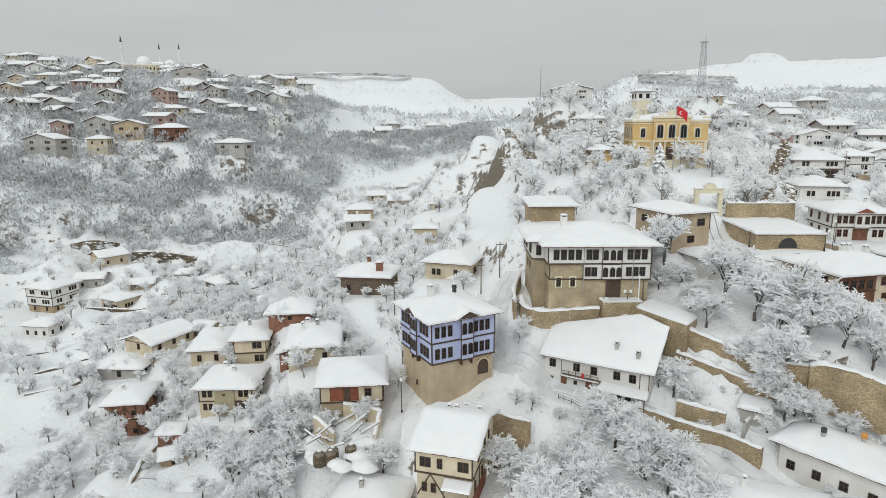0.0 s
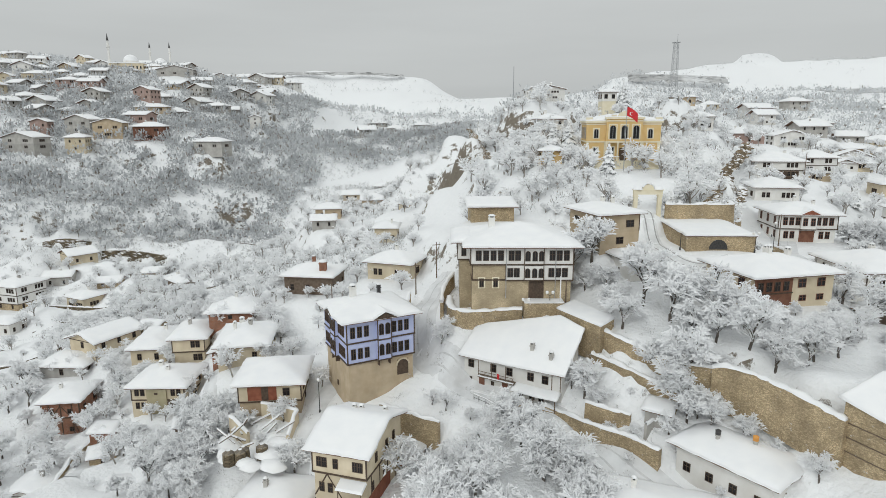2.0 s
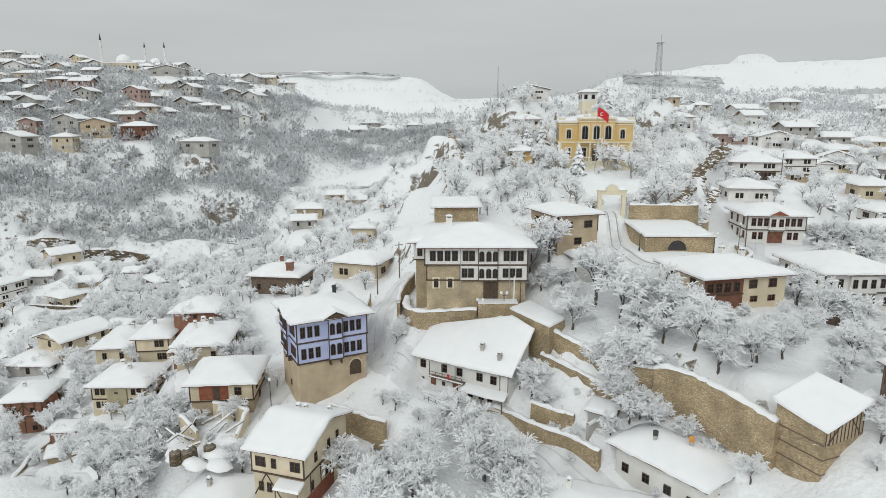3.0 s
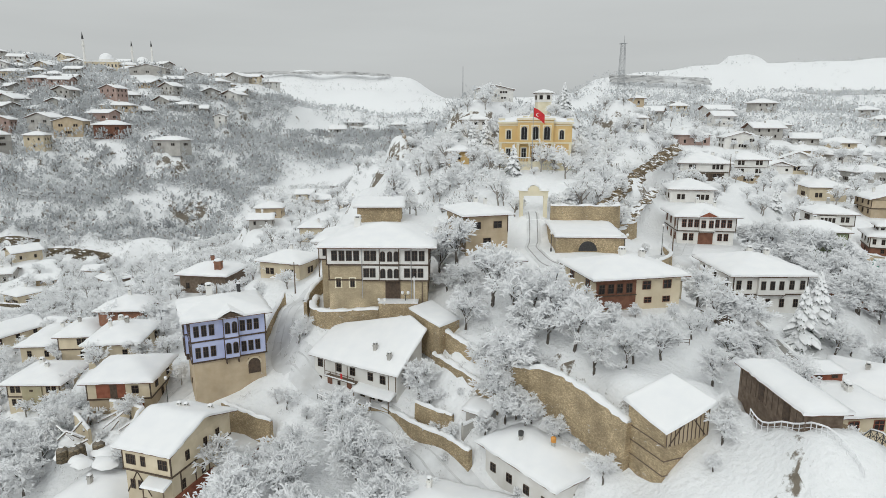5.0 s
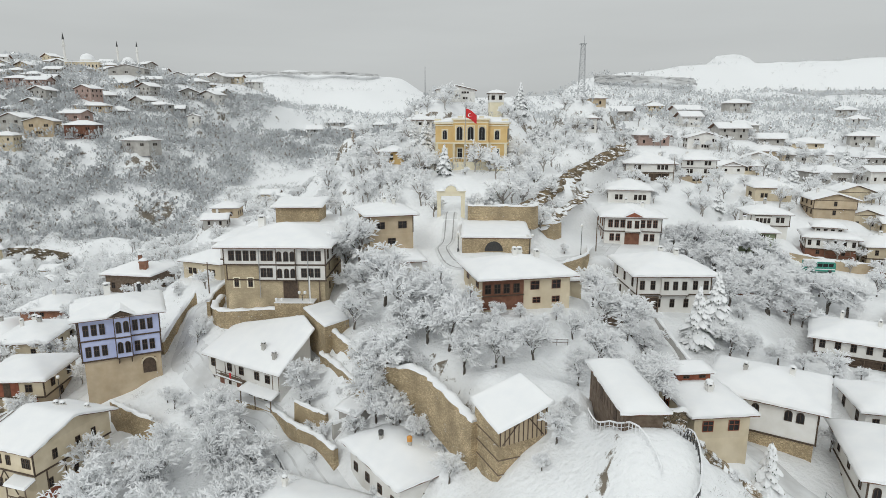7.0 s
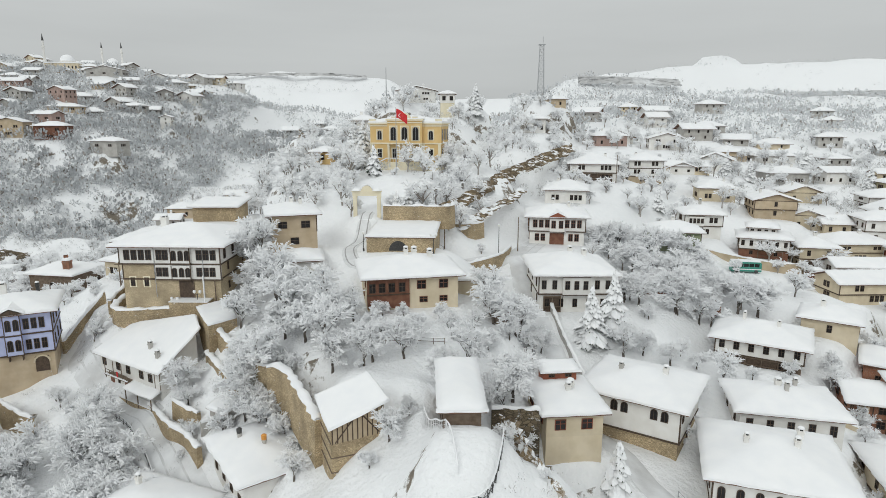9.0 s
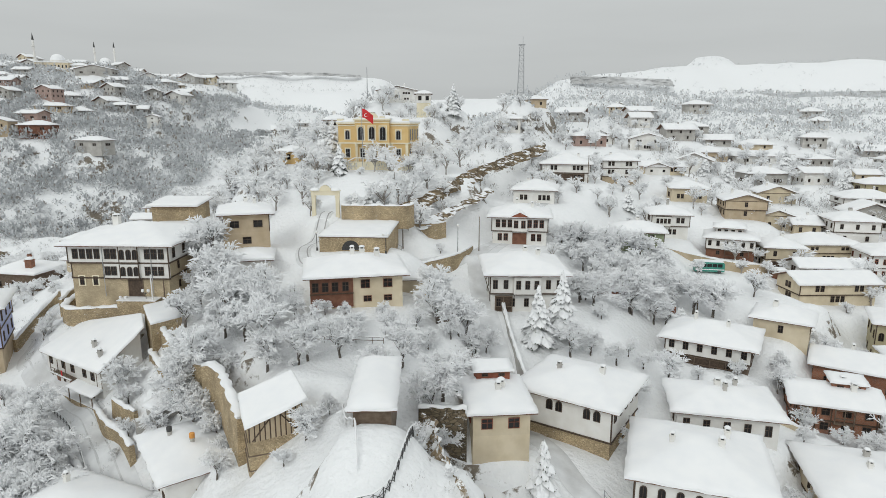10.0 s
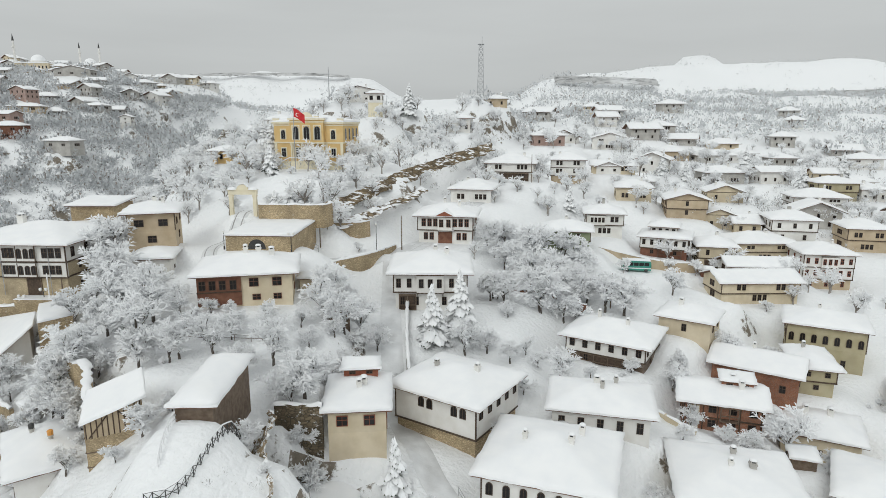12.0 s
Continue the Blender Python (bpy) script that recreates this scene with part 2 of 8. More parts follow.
M = {
    "ground": snowy_ground(),
    "snow": mottled("roof_snow", (0.86, 0.87, 0.885), (0.90, 0.905, 0.91), 0.5, 0.7, 0.25, 3.0),
    "frost": mottled("frost", (0.88, 0.885, 0.895), (0.93, 0.935, 0.94), 0.8, 0.75, 0.2, 9.0, random_tone=0.04),
    "rime": mottled("rime", (0.50, 0.515, 0.53), (0.68, 0.695, 0.71), 0.05, 0.8, 0.2, 9.0),
    "bark": mottled("bark", (0.075, 0.062, 0.052), (0.17, 0.15, 0.13), 2.0, 0.9, 0.5, 14),
    "twig": mottled("frosted_twig", (0.25, 0.225, 0.20), (0.40, 0.38, 0.355), 0.1, 0.9, 0.3, 14),
    "white": mottled("white_plaster", (0.74, 0.725, 0.69), (0.80, 0.79, 0.765), 0.7, 0.85, 0.12, 12, (0.55, 0.51, 0.45), 0.35, 0.05),
    "cream": mottled("cream_plaster", (0.60, 0.51, 0.36), (0.69, 0.60, 0.45), 0.6, 0.85, 0.15, 12, (0.40, 0.33, 0.24), 0.4, 0.08),
    "tan": mottled("tan_plaster", (0.46, 0.36, 0.24), (0.55, 0.45, 0.32), 0.6, 0.85, 0.15, 12, (0.30, 0.24, 0.17), 0.4, 0.1),
    "olive": mottled("olive_plaster", (0.40, 0.35, 0.22), (0.47, 0.42, 0.28), 0.6, 0.85, 0.15, 12, (0.28, 0.24, 0.16), 0.4),
    "yellow": mottled("ochre_paint", (0.66, 0.45, 0.19), (0.71, 0.51, 0.24), 0.5, 0.8, 0.1, 12, (0.5, 0.31, 0.1), 0.3),
    "trimcream": mottled("cream_stucco", (0.75, 0.68, 0.50), (0.80, 0.735, 0.57), 0.8, 0.8, 0.1, 12),
    "blue": mottled("lilac_blue_paint", (0.46, 0.51, 0.74), (0.53, 0.575, 0.79), 0.7, 0.8, 0.1, 12, (0.30, 0.32, 0.48), 0.4),
    "green": mottled("green_paint", (0.22, 0.26, 0.15), (0.28, 0.32, 0.2), 0.7, 0.8, 0.1, 12, (0.18, 0.19, 0.12), 0.4),
    # red paint, muted in the colour itself to stand in for distance haze
    "pink": mottled("faded_red_paint", (0.36, 0.25, 0.215), (0.44, 0.33, 0.29), 0.7, 0.85, 0.1, 12, (0.3, 0.2, 0.16), 0.4),
    "grey": mottled("grey_render", (0.40, 0.385, 0.36), (0.50, 0.485, 0.455), 0.6, 0.85, 0.15, 12, (0.28, 0.26, 0.24), 0.4, 0.1),
    "stone": rubble_stone("rubble_stone", (0.60, 0.475, 0.305), (0.36, 0.275, 0.165), (0.25, 0.195, 0.12), 4.2, 0.035),
    "ashlar": rubble_stone("coursed_stone", (0.52, 0.425, 0.285), (0.43, 0.35, 0.23), (0.37, 0.30, 0.20), 3.2),
    "brick": masonry("red_brick", (0.36, 0.135, 0.065), (0.27, 0.095, 0.05), (0.30, 0.24, 0.19), 0.26, 0.09, 0.4, 0.012),
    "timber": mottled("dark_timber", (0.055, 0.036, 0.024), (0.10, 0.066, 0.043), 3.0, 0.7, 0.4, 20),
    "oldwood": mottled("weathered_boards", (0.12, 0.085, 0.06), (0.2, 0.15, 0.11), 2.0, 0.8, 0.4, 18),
    "redwood": mottled("red_brown_boards", (0.21, 0.062, 0.032), (0.29, 0.10, 0.055), 1.2, 0.75, 0.3, 18),
    "brownwood": mottled("brown_cladding", (0.15, 0.06, 0.035), (0.22, 0.1, 0.06), 1.2, 0.75, 0.3, 18),
    "tile": mottled("roof_tile", (0.13, 0.07, 0.045), (0.2, 0.11, 0.075), 2.5, 0.85, 0.4, 15),
    "iron": mottled("dark_iron", (0.03, 0.03, 0.032), (0.06, 0.058, 0.055), 4.0, 0.5, 0.2, 30),
    "steel": mottled("galvanised_steel", (0.32, 0.33, 0.34), (0.42, 0.43, 0.44), 3.0, 0.5, 0.1, 30),
    "red": mottled("red_cloth", (0.55, 0.02, 0.025), (0.62, 0.03, 0.035), 2.0, 0.7, 0.1, 30),
    "whitecloth": mottled("white_cloth", (0.8, 0.8, 0.8), (0.84, 0.84, 0.84), 2.0, 0.7, 0.1, 30),
    "orange": mottled("orange_pot", (0.6, 0.26, 0.05), (0.7, 0.33, 0.08), 2.0, 0.7, 0.1, 30),
    "busgreen": mottled("sea_green_paint", (0.03, 0.22, 0.17), (0.05, 0.27, 0.21), 1.0, 0.35, 0.02, 30),
    "carpaint": mottled("dark_car_paint", (0.05, 0.055, 0.065), (0.08, 0.085, 0.095), 1.0, 0.3, 0.02, 30),
    "slush": mottled("trodden_snow", (0.68, 0.69, 0.70), (0.79, 0.80, 0.81), 0.5, 0.6, 0.5, 4.0, (0.42, 0.41, 0.40), 0.5),
    "rut": mottled("wet_ruts", (0.30, 0.295, 0.29), (0.44, 0.44, 0.44), 0.9, 0.5, 0.4, 6.0),
    "track": mottled("packed_wheel_tracks", (0.55, 0.555, 0.56), (0.68, 0.685, 0.69), 0.9, 0.5, 0.4, 6.0),
    "rock": rubble_stone("cliff_rock", (0.33, 0.25, 0.155), (0.22, 0.165, 0.10), (0.13, 0.1, 0.065), 0.45, 0.15),
    "scarp": rubble_stone("brown_escarpment", (0.26, 0.2, 0.125), (0.17, 0.13, 0.08), (0.1, 0.075, 0.05), 0.6, 0.02),
    "fir": mottled("fir_needles", (0.035, 0.05, 0.03), (0.07, 0.09, 0.055), 1.5, 0.8, 0.4, 14),
    # distance haze put into the colour: paler and greyer than the near rock
    "cliff": mottled("pale_cliff", (0.42, 0.42, 0.42), (0.58, 0.58, 0.58), 0.1, 0.9, 0.9, 0.6, (0.8, 0.81, 0.82), 0.85),
    "rubble": rubble_stone("earth_and_rubble", (0.21, 0.165, 0.105), (0.11, 0.085, 0.055), (0.06, 0.05, 0.035), 1.6, 0.06),
}
# snow crystals on twigs pass light on through
fn = M["frost"].node_tree
fb = [q for q in fn.nodes if q.type == "BSDF_PRINCIPLED"][0]
ft, fx = fn.nodes.new("ShaderNodeBsdfTranslucent"), fn.nodes.new("ShaderNodeMixShader")
fo = [q for q in fn.nodes if q.type == "OUTPUT_MATERIAL"][0]
ft.inputs["Color"].default_value = (0.93, 0.94, 0.95, 1)
fx.inputs["Fac"].default_value = 0.3
fn.links.new(fb.outputs[0], fx.inputs[1])
fn.links.new(ft.outputs[0], fx.inputs[2])
fn.links.new(fx.outputs[0], fo.inputs["Surface"])
g, gn, gl, gb = nodes_of("window_glass", 0.12)
gb.inputs["Base Color"].default_value, gb.inputs["Specular IOR Level"].default_value = (0.022, 0.02, 0.02, 1), 0.3
M["glass"] = g
g, gn, gl, gb = nodes_of("lamp_globe", 0.3)
gb.inputs["Base Color"].default_value = (0.85, 0.84, 0.8, 1)
M["globe"] = g


# ---- ground ----
SITES = []


def site(x, y, z, r=9.0):
    """The ground lies at height z round this place, over about r metres."""
    SITES.append((x, y, z, r))


def ground_at(x, y):
    """Height of the ground: the sites' levels blended into terraces and slopes."""
    s = np.array(SITES)
    x, y = np.atleast_1d(np.asarray(x, float)), np.atleast_1d(np.asarray(y, float))
    out = np.empty(x.shape)
    for i in range(0, x.size, 20000):
        d2 = (x[i:i + 20000, None] - s[:, 0]) ** 2 + (y[i:i + 20000, None] - s[:, 1]) ** 2
        w = (s[:, 3] ** 2 / (d2 + 0.25 * s[:, 3] ** 2)) ** 2.1
        out[i:i + 20000] = (w * s[:, 2]).sum(1) / w.sum(1)
    return out


def gz(x, y):
    return float(ground_at([x], [y])[0])


# ---- small builders ----
def link(name, verts, faces, mats, parent=None, slots=None, smooth=False, label=""):
    me = bpy.data.meshes.new(name)
    me.from_pydata([tuple(v) for v in verts], [], [tuple(f) for f in faces])
    for m in (mats if isinstance(mats, (list, tuple)) else [mats]):
        me.materials.append(M[m])
    if slots is not None:
        me.polygons.foreach_set("material_index", np.asarray(slots, dtype=np.int32))
    if smooth:
        me.polygons.foreach_set("use_smooth", [True] * len(me.polygons))
    me.update()
    ob = new(name, me)
    if parent is not None:
        ob.parent = parent
    if label:
        ob["label"] = label
    return ob


def again(ob, parent, m):
    """Another part on the same mesh."""
    o = new(ob.name.split(".")[0], ob.data)
    o.parent, o.matrix_local = parent, m
    return o


class Shape:
    """Verts and faces of one part, gathered from boxes, prisms and tubes."""

    def __init__(self):
        self.v, self.f, self.s = [], [], []

    def add(self, verts, faces, slot=0):
        k = len(self.v)
        self.v += [tuple(p) for p in verts]
        self.f += [tuple(i + k for i in q) for q in faces]
        self.s += [slot] * len(faces)
        return self

    def box(self, x0, y0, z0, x1, y1, z1, slot=0, m=None):
        p = [(x, y, z) for z in (z0, z1) for y in (y0, y1) for x in (x0, x1)]
        if m is not None:
            p = [m @ Vector(q) for q in p]
        return self.add(p, [(0, 2, 3, 1), (4, 5, 7, 6), (0, 1, 5, 4), (2, 6, 7, 3), (0, 4, 6, 2), (1, 3, 7, 5)], slot)

    def tube(self, a, b, r0, r1=None, n=8, slot=0):
        a, b = Vector(a), Vector(b)
        r1 = r0 if r1 is None else r1
        q = (b - a).to_track_quat("Z", "Y").to_matrix()
        ring = [q @ Vector((math.cos(6.28319 * i / n), math.sin(6.28319 * i / n), 0)) for i in range(n)]
        v = [a + r0 * c for c in ring] + [b + r1 * c for c in ring]
        f = [(i, (i + 1) % n, n + (i + 1) % n, n + i) for i in range(n)] + [tuple(range(n))[::-1], tuple(range(n, 2 * n))]
        return self.add(v, f, slot)

    def lathe(self, prof, n=16, at=(0, 0, 0), slot=0):
        v = [(at[0] + r * math.cos(6.28319 * i / n), at[1] + r * math.sin(6.28319 * i / n), at[2] + z) for r, z in prof for i in range(n)]
        f = [(k * n + i, k * n + (i + 1) % n, (k + 1) * n + (i + 1) % n, (k + 1) * n + i) for k in range(len(prof) - 1) for i in range(n)]
        return self.add(v, f, slot)

    def make(self, name, mats, parent=None, label="", smooth=False):
        return link(name, self.v, self.f, mats, parent, self.s, smooth, label)


def empty(name, m, label="", category="", group="", kind=""):
    e = new(name)
    e.empty_display_size = 0.3
    e.matrix_world = m
    return tagged(e, label, category, group, kind)


CACHE = {}


def cells(s, xs, zs, solid, y0, y1, slot=0):
    """One connected frame: the solid cells of a grid, front face at y0, with the cheeks back to y1."""
    k, nx = len(s.v), len(xs)
    pts = [(x, y, z) for y in (y0, y1) for z in zs for x in xs]
    off = nx * len(zs)
    f = []
    for j in range(len(zs) - 1):
        for i in range(nx - 1):
            if not solid(i, j):
                continue
            a, b, c, d = j * nx + i, j * nx + i + 1, (j + 1) * nx + i + 1, (j + 1) * nx + i
            f.append((a, b, c, d))
            for p, q, di, dj in ((a, b, 0, -1), (b, c, 1, 0), (c, d, 0, 1), (d, a, -1, 0)):
                u, w = i + di, j + dj
                if not (0 <= u < nx - 1 and 0 <= w < len(zs) - 1 and solid(u, w)):
                    f.append((q, p, p + off, q + off))
    used = sorted({q for g in f for q in g})
    ix = {q: n for n, q in enumerate(used)}
    return s.add([pts[q] for q in used], [tuple(ix[q] for q in g) for g in f], slot)


def window_part(parent, m, w, h, style="plain", frame_mat="timber"):
    """A window: frame with bars standing proud, dark pane behind; arched where the house has such."""
    key = (round(w, 2), round(h, 2), style, frame_mat)
    if key not in CACHE:
        s, t = Shape(), 0.07
        if style == "arch":
            n = 8
            arc = [(w / 2 * math.cos(math.pi * i / n), h - w / 2 + w / 2 * math.sin(math.pi * i / n)) for i in range(n + 1)]
            out = [(w / 2, 0)] + arc + [(-w / 2, 0)]
            inn = [(x * (1 - 2 * t / w), 0.07 + z * (1 - 0.14 / h)) for x, z in out]
            k = len(out)
            v = [(x, -0.1, z) for x, z in out] + [(x, -0.1, z) for x, z in inn] + [(x, 0, z) for x, z in out] + [(x, 0, z) for x, z in inn]
            f = []
            for i in range(k):
                j = (i + 1) % k
                f += [(i, j, k + j, k + i), (i, 2 * k + i, 2 * k + j, j), (k + i, k + j, 3 * k + j, 3 * k + i)]
            s.add(v, f)
            # a bar up the middle and one across, between the cheeks
            s.add([(0.03, -0.1, 0.07), (-0.03, -0.1, 0.07), (-0.03, -0.1, h - 0.07), (0.03, -0.1, h - 0.07)], [(1, 0, 3, 2)])
            pane = Shape().add([(x, -0.03, z) for x, z in inn], [tuple(range(k))[::-1]])
        else:
            g = 0.03
            xs, zs = (-w / 2, -w / 2 + t, -g, g, w / 2 - t, w / 2), (0, t, h * 0.6 - g, h * 0.6 + g, h - t, h)
            cells(s, xs, zs, lambda i, j: i in (0, 2, 4) or j in (0, 2, 4), -0.1, 0)
            pane = Shape().box(-w / 2 + t * 0.5, -0.05, t * 0.5, w / 2 - t * 0.5, -0.02, h - t * 0.5)
        CACHE[key] = (s.make("window", frame_mat, parent), pane.make("pane", "glass"))
        CACHE[key][1].parent = CACHE[key][0]
        CACHE[key][0].matrix_local = m
        return CACHE[key][0]
    a, b = CACHE[key]
    o = again(a, parent, m)
    again(b, o, Matrix())
    return o


def far_window(parent, m, w, h, frame_mat="timber"):
    key = ("far", round(w, 2), round(h, 2), frame_mat)
    if key not in CACHE:
        s, t = Shape(), 0.09
        o, q = w / 2, w / 2 - t
        ring = [(-o, 0), (o, 0), (o, h), (-o, h)]
        inn = [(-q, t), (q, t), (q, h - t), (-q, h - t)]
        v = [(x, 0, z) for x, z in ring] + [(x, -0.1, z) for x, z in ring] + [(x, -0.1, z) for x, z in inn] + [(x, -0.04, z) for x, z in inn]
        s.add(v, [(b + i, b + (i + 1) % 4, b + 4 + (i + 1) % 4, b + 4 + i) for b in (0, 4, 8) for i in range(4)] + [(12, 13, 14, 15)])
        s.s[-1] = 1
        CACHE[key] = s.make("window", [frame_mat, "glass"], parent)
        CACHE[key].matrix_local = m
        return CACHE[key]
    return again(CACHE[key], parent, m)


def roof_height(kind, hw, hd, pitch, x, y):
    if kind == "hip":
        return pitch * np.minimum(hw - np.abs(x), hd - np.abs(y))
    if kind == "gable_x":       # ridge runs along x
        return pitch * (hd - np.abs(y))
    if kind == "gable_y":
        return pitch * (hw - np.abs(x))
    if kind == "shed":          # falls to the front
        return pitch * (y + hd)
    return pitch * 0 * x


def roof_parts(parent, hw, hd, z, kind, pitch, snow=0.36, fine=True, eave_mat="tile", seed=0, thick=0.16):
    """Tiled roof slab with a fascia, and the snow that lies on it, rounded at the eaves and uneven."""
    nx, ny = (max(6, int(hw * 2 / 0.7)), max(6, int(hd * 2 / 0.7))) if fine else (8, 8)
    gx, gy = np.linspace(-hw, hw, 9), np.linspace(-hd, hd, 9)
    rs = Shape()

    def sheet(xs, ys, f):
        X, Y = np.meshgrid(xs, ys)
        return np.stack([X, Y, f(X, Y)], -1).reshape(-1, 3)

    def closed(top, bottom, a, b):
        n = a * b
        fc = [(j * a + i, j * a + i + 1, (j + 1) * a + i + 1, (j + 1) * a + i) for j in range(b - 1) for i in range(a - 1)]
        fb = [tuple(n + k for k in q[::-1]) for q in fc]
        rim = [(i, i + 1) for i in range(a - 1)] + [((b - 1) * a + i + 1, (b - 1) * a + i) for i in range(a - 1)]
        rim += [((j + 1) * a, j * a) for j in range(b - 1)] + [(j * a + a - 1, (j + 1) * a + a - 1) for j in range(b - 1)]
        fr = [(p, n + p, n + q, q) for p, q in rim]
        return np.concatenate([top, bottom]), fc + fb + fr

    rz = lambda X, Y: z + roof_height(kind, hw, hd, pitch, X, Y)
    if kind == "hip":
        # columns where the hips and the ridge run, so that the folds are sharp
        k = min(hw, hd)
        gx = np.unique(np.round(np.concatenate([np.linspace(-hw, -hw + k, 4), np.linspace(hw - k, hw, 4)]), 4))
        gy = np.unique(np.round(np.concatenate([np.linspace(-hd, -hd + k, 4), np.linspace(hd - k, hd, 4)]), 4))
    top = sheet(gx, gy, rz)
    bot = top - np.array([0, 0, thick])
    v, f = closed(top, bot, len(gx), len(gy))
    roof = link("roof", v, f, eave_mat, parent)
    if snow:
        e = 0.1
        sx, sy = np.linspace(-hw - e, hw + e, nx + 1), np.linspace(-hd - e, hd + e, ny + 1)
        X, Y = np.meshgrid(sx, sy)
        inside = np.minimum(hw + e - np.abs(X), hd + e - np.abs(Y))
        t = snow * (0.6 + 0.4 * (1 - np.exp(-inside / 0.3))) + 0.03
        ph = seed * 1.7
        t += 0.04 * np.sin(X * 0.9 + ph) * np.sin(Y * 1.1 + ph * 2) + 0.04 * np.sin(X * 2.3 + ph * 3 + Y * 1.3)
        rng = np.random.default_rng(seed)
        t += rng.normal(0, 0.018, t.shape)
        Xw = X + (inside < 0.01) * rng.normal(0, 0.05, X.shape)
        Yw = Y + (inside < 0.01) * rng.normal(0, 0.05, Y.shape)
        # the snow rounds the ridge over
        base = sum(roof_height(kind, hw, hd, pitch, np.clip(X + a, -hw, hw), np.clip(Y + b, -hd, hd)) for a in (-0.5, 0, 0.5) for b in (-0.5, 0, 0.5)) / 9
        base = np.where(inside < 0.6, roof_height(kind, hw, hd, pitch, np.clip(X, -hw, hw), np.clip(Y, -hd, hd)), base)
        Z = z + base + np.maximum(t, 0.06)
        low = z + roof_height(kind, hw, hd, pitch, np.clip(X, -hw, hw), np.clip(Y, -hd, hd)) - 0.02
        v, f = closed(np.stack([Xw, Yw, Z], -1).reshape(-1, 3), np.stack([Xw, Yw, low], -1).reshape(-1, 3), nx + 1, ny + 1)
        cover = link("snow_cover", v, f, "snow", roof, label="thick white snow lying on the roof")
        cover.data.polygons.foreach_set("use_smooth", [i < nx * ny for i in range(len(f))])
    return roof


def chimney_part(parent, x, y, z0, h, w=0.55, mat="white", capped=True):
    s = Shape().box(-w / 2, -w / 2, -1.2, w / 2, w / 2, h)
    s.box(-w / 2 - 0.08, -w / 2 - 0.08, h - 0.3, w / 2 + 0.08, w / 2 + 0.08, h - 0.16)
    c = s.make("chimney", mat, parent)
    c.location = (x, y, z0)
    if capped:
        for a in (-1, 1):
            for b in (-1, 1):
                Shape().box(a * w * 0.4 - 0.06, b * w * 0.4 - 0.06, h, a * w * 0.4 + 0.06, b * w * 0.4 + 0.06, h + 0.22).make("cap_leg", mat, c)
        Shape().box(-w * 0.3, -w * 0.3, h - 0.02, w * 0.3, w * 0.3, h + 0.12).make("flue", "iron", c)
        cap = Shape().lathe([(0.02, h + 0.5), (w * 0.4, h + 0.46), (w * 0.62, h + 0.34), (w * 0.64, h + 0.24), (w * 0.5, h + 0.221)], 10)
        cap.make("snow_cap", "snow", c, smooth=True)
    else:
        Shape().lathe([(w * 0.72, h - 0.02), (w * 0.66, h + 0.2), (w * 0.3, h + 0.32), (0.01, h + 0.34)], 8).make("snow_cap", "snow", c, smooth=True)
    return c


def S(h, mat="white", f=3, r=2, l=2, out=0.0, ww=0.75, wh=1.35, style="plain", sill=0.85, pairs=False):
    """One storey: its height, wall, count of windows on the front, right and left, and how far it juts out."""
    return dict(h=h, mat=mat, f=f, r=r, l=l, out=out, ww=ww, wh=wh, style=style, sill=sill, pairs=pairs)


def spread(n, w, ww, pairs):
    """Where n windows stand along a wall: evenly, or drawn together in groups."""
    if isinstance(n, (list, tuple)):
        return [x - w / 2 for x in n]
    if n <= 0:
        return []
    if pairs and n >= 2:
        g = max(1, round(n / 2.5))
        xs, left = [], n
        for i in range(g):
            k = round(left / (g - i))
            c = -w / 2 + w * (i + 0.5) / g
            xs += [c + (j - (k - 1) / 2) * (ww + 0.28) for j in range(k)]
            left -= k
        return xs
    return [-w / 2 + w * (i + 0.5) / n for i in range(n)]


HOUSES = [0]


